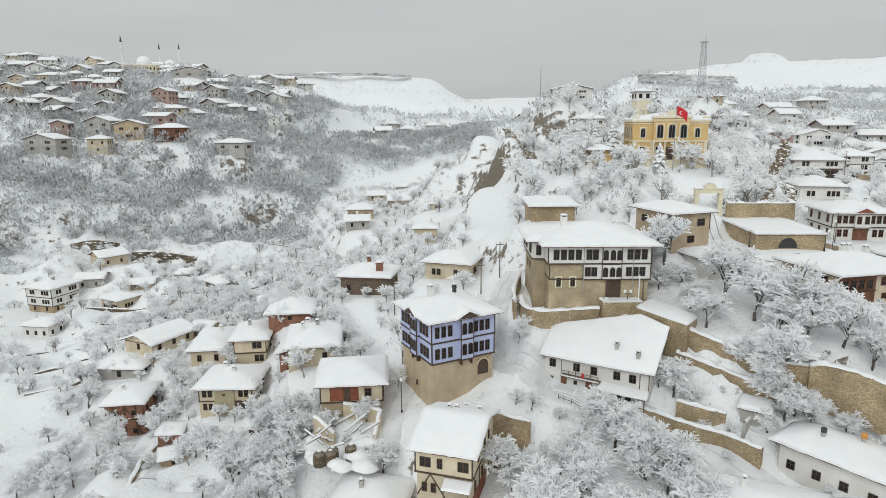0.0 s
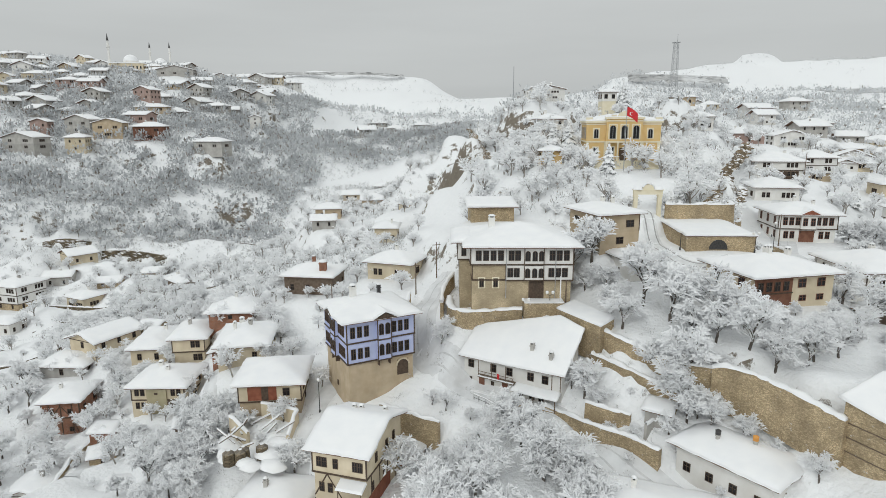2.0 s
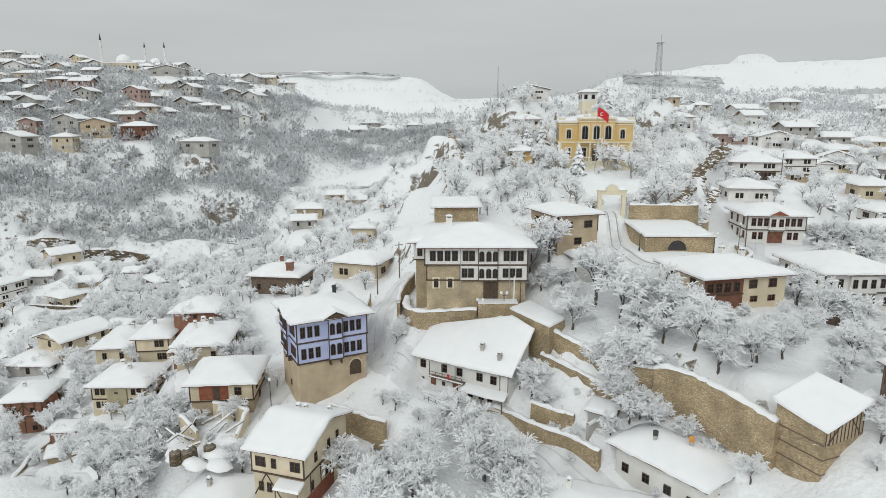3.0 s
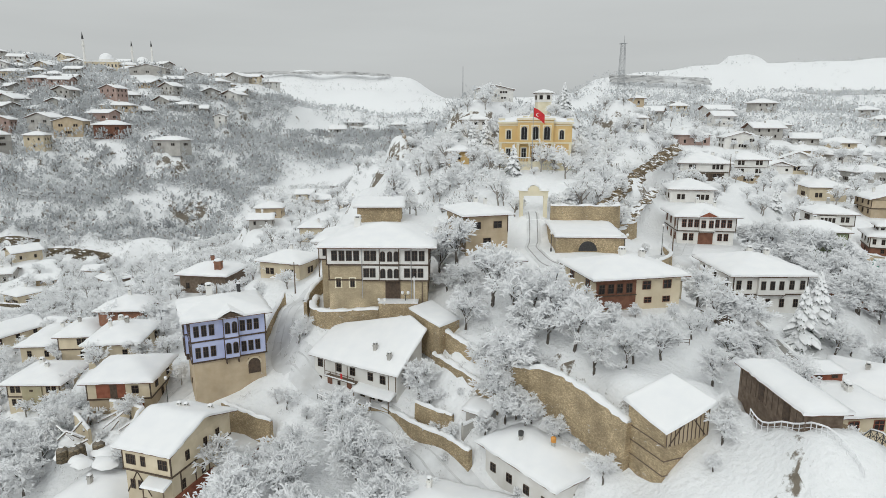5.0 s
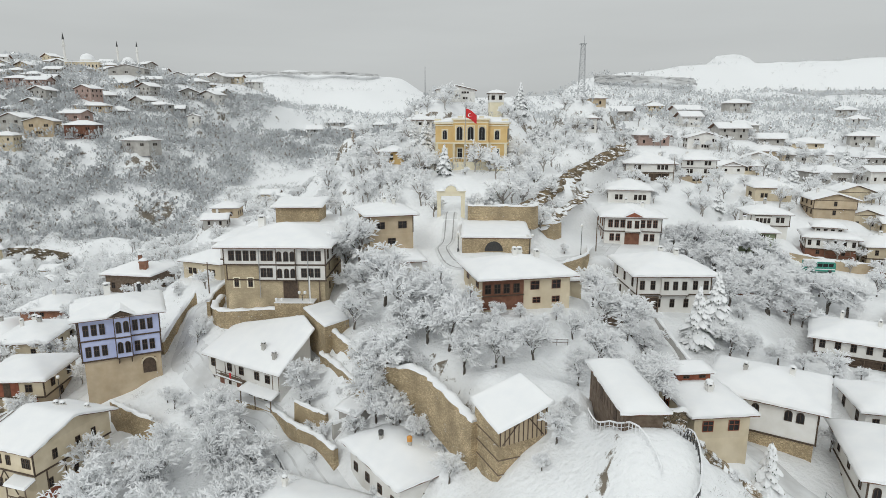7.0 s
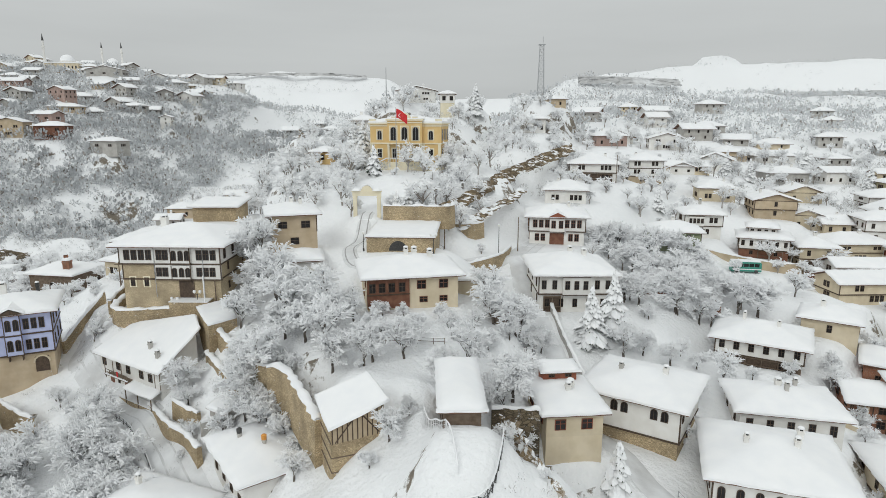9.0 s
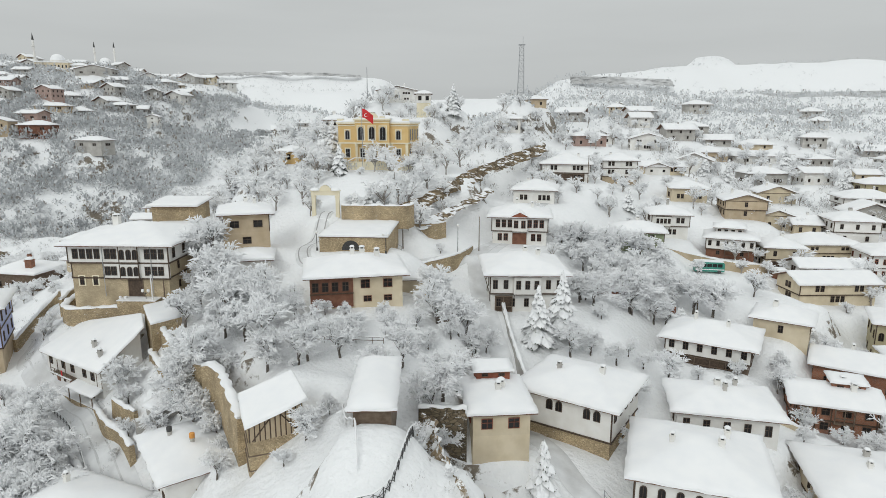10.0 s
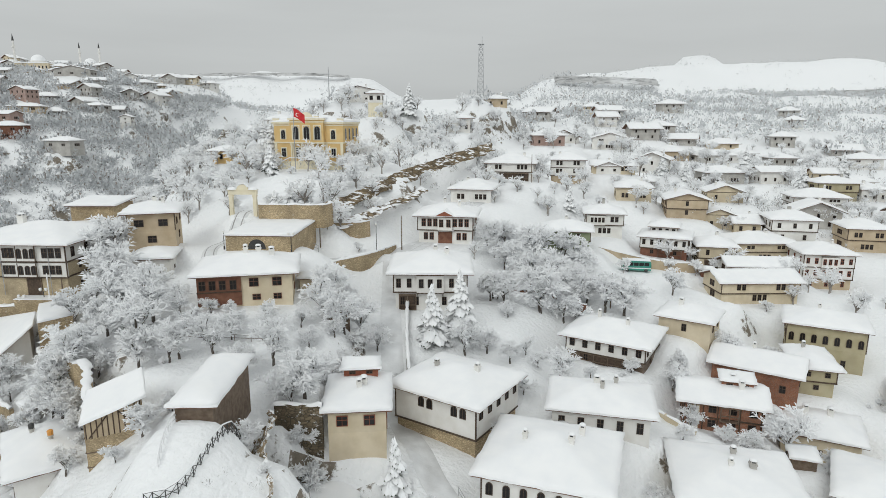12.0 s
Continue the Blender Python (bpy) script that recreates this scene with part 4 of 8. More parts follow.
simple(-79.1, 218.9, 3.8, 10, 9.6, 8, 3.1, "cream", "hip", L, near=False)
simple(-75.4, 247.9, 6.9, 12, 10.7, 8, 3.7, "grey", "hip", L, near=False)
simple(-76.3, 186.5, 4.9, -12, 7.3, 6, 2.3, "stone", "gable_x", "low snowed-in stone shed", near=False, chimneys=0, bands=False)
simple(-98.3, 212.9, 5.0, 12, 7.3, 6, 2.3, "stone", "gable_x", "low snowed-in stone shed", near=False, chimneys=0, bands=False)
simple(-108.9, 202.9, 4.2, 12, 7.3, 6, 2.1, "stone", "gable_x", "low snowed-in stone shed", near=False, chimneys=0, bands=False)
simple(-169.9, 363.4, 73.2, -12, 11.3, 9, 5.4, "pink", "gable_y", "red-walled house on the snowy hillside", near=False)
simple(-173.1, 297.4, 46.7, 12, 9, 9, 6.6, "cream", "hip", "small yellow block of flats on the hillside", near=False)
simple(-146.0, 316.4, 51.6, 12, 14.8, 11, 6.6, "brownwood", "hip", "wide brown house with a snowy roof", near=False)
simple(-165.1, 312.9, 52.9, 12, 13.9, 10, 7.1, "tan", "gable_y", L, near=False, pitch=0.3)
simple(-158.9, 331.4, 60.7, -8, 13.4, 9, 3.5, "pink", "gable_x", L, near=False)
simple(-182.8, 319.4, 55.1, -12, 15.2, 9, 6.7, "grey", "gable_y", L, near=False, pitch=0.3)
simple(-204.7, 318.9, 54.4, 12, 8.2, 8, 6.3, "pink", "gable_y", L, near=False)
simple(-200.6, 299.9, 47.3, -12, 18.5, 10, 6.0, "grey", "gable_y", L, near=False, pitch=0.26)
simple(-109.8, 304.4, 47.4, -12, 15.4, 9, 3.5, "grey", "hip", L, near=False)
simple(-133.4, 374.4, 67.0, -12, 13.2, 9, 2.8, "grey", "hip", L, near=False)
simple(-103.5, 353.4, 58.4, 12, 5.9, 7, 4.4, "white", "gable_y", L, near=False)
simple(-162.7, 354.9, 66.0, 12, 16.8, 10, 2.8, "tan", "hip", L, near=False)
simple(-280.2, 435.9, 90, 8, 19.8, 12, 3.6, "cream", "hip", L, near=False)
simple(-241.1, 405.9, 82.2, 10, 13.2, 12, 5.1, "pink", "hip", L, near=False)
simple(-223.9, 400.9, 80.5, 10, 12.2, 12, 5.4, "pink", "gable_x", L, near=False)
simple(-183.4, 435.9, 91.8, 10, 23.7, 12, 3.9, "grey", "gable_y", L, near=False, pitch=0.22)
# east side of the town hill
KONAK_E = house(87.2, 107.6, 28.6, 2.3, 11.9, 13, [S(3.2, "white", 5, 2, 2, 0.0, 0.8, 1.45), S(3.4, "white", 7, 3, 3, 0.35, 0.8, 1.55)], "hip", 0.3, 1.1, "white konak with dark timber bands and a snowy roof", chimneys=2)
GABLE_E = house(89.3, 138.5, 33.9, -5.2, 11.8, 11, [S(3.0, "white", [1.6, 2.9, 8.9, 10.2], 3, 3, 0.0, 0.95, 1.6), S(3.2, "white", [1.4, 2.7, 4.0, 8.3, 9.6, 10.9], 3, 3, 0.25, 0.95, 1.7)], "hip", 0.3, 1.0, "white konak with red-brown trim and a small front gable", chimneys=2, frame_mat="brownwood")
oriel(GABLE_E, 11.5, 0.0, 3.2, 3.0, 3.1, 0.5, "white", 2, 0.95, 1.7, "brownwood")
Shape().box(-1.55, -5.6, 0.1, 1.55, -5.504, 2.6).make("boarding", "brownwood", GABLE_E)
Shape().add([(-1.9, -7.0, 6.35), (1.9, -7.0, 6.35), (0, -7.0, 7.3), (-1.9, -4.6, 6.35), (1.9, -4.6, 6.35), (0, -4.6, 7.3)], [(0, 1, 2), (5, 4, 3), (0, 2, 5, 3), (1, 4, 5, 2), (0, 3, 4, 1)]).make("front_gable", "redwood", GABLE_E)
Shape().add([(-2.1, -6.95, 6.3), (0, -6.95, 7.32), (2.1, -6.95, 6.3), (2.0, -6.9, 6.65), (0, -6.9, 7.68), (-2.0, -6.9, 6.65), (-2.1, -3.6, 6.3), (0, -3.6, 7.32), (2.1, -3.6, 6.3), (2.0, -3.6, 6.65), (0, -3.6, 7.68), (-2.0, -3.6, 6.65)],
            [(0, 1, 4, 5), (1, 2, 3, 4), (5, 4, 10, 11), (4, 3, 9, 10), (3, 2, 8, 9), (0, 5, 11, 6)]).make("snow_cover", "snow", GABLE_E)
simple(95.6, 163.9, 39.9, -11, 10.5, 12, 3.4, "white", "hip", "white timber-framed house under deep snow", f=5)
GAL_E = simple(107.2, 187.4, 43.4, -10, 13.4, 13, 5.1, "white", "hip", "white house with a shaded timber gallery", f=5)
simple(125.6, 198.9, 41.4, -8, 10, 10, 7.4, "white", "hip", "white house on a tan stone base", base="tan", f=4)
simple(140.6, 208.9, 43.6, -8, 7.8, 8, 2.3, "white", "gable_y", L, near=False)
simple(124.8, 247.5, 51.4, 4, 11.9, 11, 3.9, "pink", "hip", L, near=False)
simple(154.3, 269.9, 49, -10, 14.2, 12, 4.7, "white", "gable_y", L, near=False, pitch=0.3)
simple(180, 268, 44.5, 2, 12, 12, 3.9, "tan", "hip", L, near=False)
simple(143.2, 185.9, 37.8, -10, 9.9, 10, 3.8, "cream", "hip", "cream house with dark framed windows", f=4)
WHITE_BAND = simple(128.6, 157, 32.2, -8, 8.6, 9, 5.8, "white", "hip", "white two-storey house with a long dark window band", f=4)
simple(116.6, 140.5, 32.0, -9.5, 10.2, 8, 4.4, "green", "hip", "green and grey house among bare trees", f=2)
LANTERN = house(143.8, 154.2, 27.6, -22, 10.8, 10, [S(2.2, "brownwood", 2, 1, 1, 0.0, 0.8, 1.0), S(2.8, "white", 6, 4, 3, 0.2, 0.75, 1.3)], "hip", 0.3, 0.8, "white house with a small upper floor above the main roof", chimneys=0)
house(143.5, 154.6, 32.4, -22, 6.2, 5.5, [S(2.5, "white", 4, 3, 3, 0.0, 0.8, 1.2)], "hip", 0.34, 0.7, "white lantern storey with dark windows on a snowy house", "upper storey", chimneys=0, plot=False, deep=0.5, name="upper_storey")
simple(155.3, 175.9, 34.3, -10, 10.4, 10, 5.0, "tan", "gable_y", "tan gabled house with few windows", f=1, pitch=0.3)
OPEN_BASE = simple(155.1, 152.4, 24.9, -10, 8.1, 9, 5.9, "cream", "hip", "cream house above an open dark ground floor", f=2)
simple(170, 162, 25.4, 2, 15, 10, 4.6, "cream", "hip", "wide cream house with a snow-laden hipped roof", f=4)
SHUT_E = house(180.7, 151.5, 20.8, -7.6, 10.6, 11, [S(2.7, "tan", 3, 2, 2), S(2.9, "white", 6, 3, 3, 0.25), S(3.2, "white", 6, 3, 3, 0.3)], "hip", 0.3, 0.9, "white konak with red-brown shuttered windows", frame_mat="redwood")
simple(160.8, 141.5, 25.8, -3, 14.4, 7, 2.4, "white", "gable_x", "long low white outbuilding under snow", f=4, chimneys=0)
simple(155.1, 131, 22.7, 4, 16.3, 8, 4.7, "cream", "gable_x", "long yellowish house with a snow-covered roof", f=4, chimneys=0)
simple(164.9, 177, 31, -10, 7.5, 9, 4, "cream", "gable_y", L, f=2)
simple(170.9, 172.4, 30.4, -10, 6.7, 9, 2.9, "cream", "gable_x", L, f=2)
simple(179.7, 165.4, 29.4, -10, 10.6, 9, 6.1, "white", "hip", "white house with dark corner posts", f=3)
simple(201.5, 169.9, 26.2, -10, 9.6, 10, 6.4, "tan", "hip", "tan timber-framed house under snow", f=4)
simple(207.8, 205.4, 32.4, -10, 15.4, 11, 4.4, "white", "hip", "wide white house with heavy snow on the roof", f=5)
simple(190.4, 240.5, 37.6, 2, 14.6, 11, 4.2, "grey", "hip", L, f=6)
simple(206.9, 235.5, 38.2, 2, 10.5, 9, 4.2, "white", "gable_x", L, f=3)
simple(186.8, 309.9, 53.6, -10, 14.5, 12, 5.1, "grey", "hip", L, near=False)
simple(271, 285.9, 40, -10, 13.7, 12, 4.6, "white", "hip", L, near=False)
simple(174.5, 197.4, 36, -10, 10.6, 9, 3.1, "cream", "gable_y", L, f=2)
simple(198.9, 269.9, 43.6, 6, 17.7, 10, 3.1, "white", "hip", L, near=False)
simple(231.8, 280, 42, 2, 10.3, 10, 3.1, "grey", "hip", L, near=False)
simple(228.1, 238.9, 39, -10, 7.8, 8, 2.7, "cream", "gable_x", L, near=False)
simple(221.2, 219.5, 33.9, -6, 12.6, 9, 6.1, "olive", "hip", L, f=4)
simple(233, 219.5, 33.8, 2, 9, 9, 4.1, "white", "hip", L, f=3)
simple(142.2, 208.4, 43.8, -10, 13.9, 7, 2.5, "cream", "gable_x", L, near=False, chimneys=0)
# near the lane and below it
POSTS_E = house(118.6, 99.5, 20.9, -28.8, 12.4, 10, [S(2.2, "oldwood", 2, 1, 1), S(2.6, "white", 6, 4, 3, 0.3, 0.85, 1.4)], "hip", 0.32, 1.0, "white upper storey on dark posts, deep snow on the roof", chimneys=2)
simple(133, 105, 24.4, -32, 8.5, 8, 3.0, "cream", "hip", "small cream house with boarded eaves", f=1)
house(103.5, 64.3, 16.2, -16.8, 12.6, 12, [S(3.7, "white", 3, 3, 2), S(3.4, "white", 7, 4, 3, 0.25, 0.8, 1.5, "arch")], "hip", 0.32, 1.0, "large white konak with arched windows under deep snow", chimneys=3)
house(112.2, 79.4, 19.8, -10.8, 12.5, 9, [S(3.4, "white", 5, 2, 2, 0.0, 0.85, 1.5)], "hip", 0.3, 0.9, "low white house with arched dark windows", chimneys=3)
house(92.6, 77.4, 19.6, -31, 12.0, 11, [S(2.2, "stone", 0, 1, 1), S(4.5, "white", [4.2, 5.5, 9.2, 10.5], 5, 1, 0.2, 0.9, 1.4, "arch", 2.4)], "hip", 0.3, 1.0, "white timber-framed konak with arched windows on a stone base", chimneys=2)
house(80.7, 68.9, 22.5, 7.5, 6.6, 9, [S(2.8, "cream", 0, 1, 1), S(2.9, "cream", [1.6, 4.7], 2, 2, 0.0, 1.3, 1.3)], "hip", 0.22, 0.7, "cream plastered house with two wide windows", chimneys=2, bands=False, posts=False, frame_mat="redwood")
BRICK_E = house(132.3, 88.4, 15.4, -15.8, 10.8, 8, [S(2.3, "brick", 4, 2, 2, 0.0, 1.1, 1.2), S(2.4, "brick", 4, 2, 2, 0.1, 1.1, 1.2)], "gable_x", 0.3, 0.9, "red brick and timber house with a dormer", chimneys=2)
house(141.6, 96.9, 18.2, -31, 12.4, 9, [S(3.8, "brick", 3, 1, 2, 0.0, 0.9, 1.2)], "gable_x", 0.3, 0.8, "long brick house with a snow-covered roof", chimneys=1)
simple(150.8, 98.4, 17.5, -14, 5.0, 9, 4.5, "olive", "hip", "tan plastered wing with tall windows", f=2, chimneys=1)
house(160.3, 111.6, 16.5, -26, 12.3, 10, [S(3.9, "olive", 2, 2, 2), S(4.1, "olive", 7, 3, 3, 0.1, 0.85, 1.6, "arch")], "hip", 0.28, 0.8, "olive plastered house with arched windows", bands=False, chimneys=1)
house(126.3, 68.8, 12.0, -12, 12.6, 12, [S(3.0, "cream", 5, 3, 3), S(3.2, "cream", 6, 3, 3, 0.2)], "hip", 0.26, 0.9, "wide house seen mostly as a smooth snowy roof", chimneys=3)
house(147, 87.5, 11.5, -25, 10, 9, [S(4.2, "cream", 3, 2, 2)], "hip", 0.28, 0.8, "cream house with a snowy roof", chimneys=2)
house(146, 69.5, 10.8, -30, 11, 10, [S(3.0, "white", 3, 2, 3), S(3.0, "white", 4, 3, 3, 0.2)], "hip", 0.28, 0.9, "white house with a snowy hipped roof", chimneys=0)
house(170, 96, 13, -30, 10, 9, [S(4.0, "stone", 3, 2, 3)], "hip", 0.28, 0.9, "stone house under snow", chimneys=1)
oriel(KONAK_E, 13, 0.0, 4.6, 3.2, 3.2, 0.95, "white", 3, 0.8, 1.5)
# dark back sheets here stand in for the shade of open ground floors
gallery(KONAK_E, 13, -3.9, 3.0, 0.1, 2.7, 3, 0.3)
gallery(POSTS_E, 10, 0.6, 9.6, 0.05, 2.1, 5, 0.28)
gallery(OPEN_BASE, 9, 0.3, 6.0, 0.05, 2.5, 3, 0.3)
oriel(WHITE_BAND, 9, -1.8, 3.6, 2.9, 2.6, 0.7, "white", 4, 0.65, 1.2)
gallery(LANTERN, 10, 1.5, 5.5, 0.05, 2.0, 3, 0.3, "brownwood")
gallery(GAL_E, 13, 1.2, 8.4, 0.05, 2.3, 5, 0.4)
oriel(SHUT_E, 11, 0.0, 3.6, 5.6, 2.7, 0.9, "white", 3, 0.7, 1.4, "redwood")
gallery(BRICK_E, 8, 0.9, 2.6, 2.35, 2.2, 3, 0.9, "brownwood")
for x in (-5.2, -2.6, -0.6, 2.4, 5.2):
    Shape().box(x - 0.08, -4.15, 0.05, x + 0.08, -4.105, 4.6).make("timber_stud", "timber", BRICK_E)
Shape().box(-5.4, -4.2, 2.2, 5.4, -4.155, 2.38).make("timber_band", "timber", BRICK_E)
for z in (0.5, 2.8):
    Shape().box(-4.5, -4.18, z, -3.1, -4.105, z + 1.3).make("window_frame", "cream", BRICK_E, "cream curtained window")
    Shape().box(-4.35, -4.2, z + 0.12, -3.25, -4.185, z + 1.18).make("curtain", "whitecloth", BRICK_E)
# between konak and hall
house(59.8, 91.4, 33.6, 14.1, 13.4, 11, [S(2.0, "cream", [8.2, 11.2], 1, 1, 0.0, 1.2, 0.9), S(2.8, "cream", [7.9, 11.2], 2, 2, 0.0, 1.35, 1.3)], "hip", 0.28, 1.0, "cream house with a brown timber bay and a snowy hipped roof", chimneys=3, bands=False, posts=False, frame_mat="brownwood")
BROWN = bpy.data.objects[[o.name for o in scene.objects if o.get("label", "").startswith("cream house with a brown timber")][0]]
Shape().box(-6.75, -5.75, 0.2, -0.6, -5.45, 4.7).make("timber_bay", "brownwood", BROWN, "red-brown boarded bay")
for x in (-6.0, -4.6, -3.2, -1.7):
    window_part(BROWN, pose(x, -5.76, 2.6), 0.95, 1.4, "plain", "timber")
Shape().box(-6.8, -5.9, 2.2, -0.55, -5.76, 2.36).make("timber_band", "timber", BROWN)
house(41.5, 98.4, 35.2, 15.7, 5.6, 7, [S(3.3, "white", 2, 1, 1, 0.0, 0.5, 0.6)], "hip", 0.3, 0.7, "small white outhouse with tiny windows", chimneys=0, bands=False)
house(37.9, 106.1, 39.0, 20, 7.6, 10, [S(2.8, "tan", 1, 1, 1, 0.0, 1.4, 1.2), S(3.2, "tan", 2, 2, 2, 0.0, 1.5, 1.2)], "hip", 0.24, 0.9, "tan plastered house with wide windows under snow", chimneys=2, bands=False)
simple(18.8, 122, 41.2, 3, 8.5, 8, 2.7, "stone", "shed", "low stone building with a flat snow-covered roof", f=0, r=0, l=0, chimneys=0, bands=False, pitch=0.08)
simple(38.8, 182.4, 56.2, 4, 6.8, 9, 4.6, "white", "hip", "small white house behind the hall", near=False, f=3)
simple(91.2, 204.9, 57.2, -8, 7, 7, 4.3, "white", "hip", "small white lookout house on the snowy hill", near=False, f=3)
simple(34.5, 149, 50.6, 0, 4.8, 6, 2.8, "yellow", "hip", "small ochre outbuilding with a snowy roof", near=False, f=1, chimneys=0)
simple(105, 262, 66.5, 0, 9, 7, 3.2, "tan", "hip", L, near=False)
simple(48, 262, 68.5, 0, 16, 8, 4.5, "white", "gable_y", "large pale gabled building behind trees", near=False, pitch=0.22)
# foreground roofs
house(44.6, 64.0, 18.9, -52, 11.2, 6.9, [S(4.0, "white", 4, 1, 1, 0.0, 0.9, 1.1)], "hip", 0.3, 0.9, "pale rendered house with a snowy roof and two chimneys", chimneys=0, bands=False)
house(34, 58.5, 13.2, -20, 11, 9, [S(5.6, "cream", 3, 2, 2)], "hip", 0.3, 0.9, "house seen as a smooth snow-covered hipped roof", chimneys=1)
house(-11, 69.5, 8.2, -10, 8, 7, [S(5.0, "cream", 3, 2, 2)], "hip", 0.32, 0.9, "house seen as a snow-covered hipped roof", chimneys=1)
house(-42.5, 86.4, 0.6, 5, 6.8, 5.5, [S(2.7, "cream", 3, 2, 2)], "hip", 0.3, 0.8, "small house with snow on the roof", chimneys=0)
house(-56.5, 87.1, -0.9, 3, 5.6, 6, [S(3.4, "white", 2, 3, 2)], "gable_y", 0.36, 0.8, "white gabled house under snow", chimneys=1)
house(-48.8, 93.5, 2.7, 25, 4.0, 3.0, [S(2.0, "stone", 1, 0, 0, 0.0, 0.6, 0.6)], "shed", 0.14, 0.4, "small stone shed with a flat snowy roof", "shed", name="shed", chimneys=0, bands=False, posts=False)
house(76.3, 61.2, 13.5, 6, 9.5, 5.5, [S(5.4, "cream", 0, 0, 0)], "hip", 0.3, 0.8, "house seen as a domed snow roof", chimneys=0)

# many more houses climb the far hillsides
def hamlet(n, x0, y0, x1, y1, seed, zmin=0, mats=("grey", "grey", "tan", "white", "grey", "cream", "grey"), gap=13.0):
    rng = random.Random(seed)
    taken = [(s[0], s[1]) for s in SITES if s[3] < 12]
    k = 0
    for _ in range(n * 20):
        x, y = rng.uniform(x0, x1), rng.uniform(y0, y1)
        if any((x - a) ** 2 + (y - b) ** 2 < gap ** 2 for a, b in taken):
            continue
        z = gz(x, y)
        if z < zmin:
            continue
        taken.append((x, y))
        w, d, h = rng.uniform(8, 14), rng.uniform(8, 11), rng.choice((2.6, 2.8, 4.6, 5.0, 5.4))
        simple(x, y, z, rng.uniform(-25, 25), w, d, h, rng.choice(mats), rng.choice(("hip", "hip", "gable_x", "gable_y")), L, near=False, chimneys=rng.choice((0, 1)), bands=False, posts=False, f=rng.choice((2, 3)), r=1, l=0, eave=1.3, pitch=0.4, snow=0.5)
        k += 1
        if k >= n:
            break


hamlet(58, -330, 345, -120, 470, 1, 60)
hamlet(44, -420, 440, -110, 590, 2, 78)
hamlet(14, -60, 395, 60, 520, 3)
hamlet(15, 115, 215, 290, 330, 4, 0, ("white", "cream", "grey", "white"))
hamlet(8, 140, 330, 420, 480, 5, 0, ("white", "grey", "cream"))
hamlet(7, 195, 150, 260, 240, 6)


# ---- landmark buildings ----
def bay(top, x0, x1, z0, z1, front, out, mat, cap=None):
    """A shallow oriel on the front, with timber edges; cap: height of its small gable."""
    Shape().box(x0, front - out, z0, x1, front + 0.05, z1).make("oriel", mat, top)
    for x in (x0, x1):
        Shape().box(x - 0.06, front - out - 0.04, z0 - 0.04, x + 0.06, front - out + 0.08, z1).make("corner_post", "timber", top)
    Shape().box(x0 - 0.06, front - out - 0.06, z0 - 0.14, x1 + 0.06, front + 0.02, z0 + 0.06).make("timber_band", "timber", top)


def wins(top, xs, z, front, w, h, style="plain", frame_mat="timber", turn=0):
    for x in xs:
        window_part(top, pose(0, 0, 0, 0, 0, turn) @ pose(x, front - 0.004, z), w, h, style, frame_mat)


def ring_of(x, y, z, w, h):
    """A flat raised surround with an opening, one connected piece."""
    o = [(-w / 2, 0), (w / 2, 0), (w / 2, h), (-w / 2, h)]
    i = [(-w / 2 + 0.24, 0.1), (w / 2 - 0.24, 0.1), (w / 2 - 0.24, h - 0.24), (-w / 2 + 0.24, h - 0.24)]
    v = [(x + a, y + 0.1, z + b) for a, b in o] + [(x + a, y, z + b) for a, b in o] + [(x + a, y, z + b) for a, b in i] + [(x + a, y + 0.1, z + b) for a, b in i]
    return v, [(b + k, b + (k + 1) % 4, b + 4 + (k + 1) % 4, b + 4 + k) for b in (0, 4, 8) for k in range(4)]


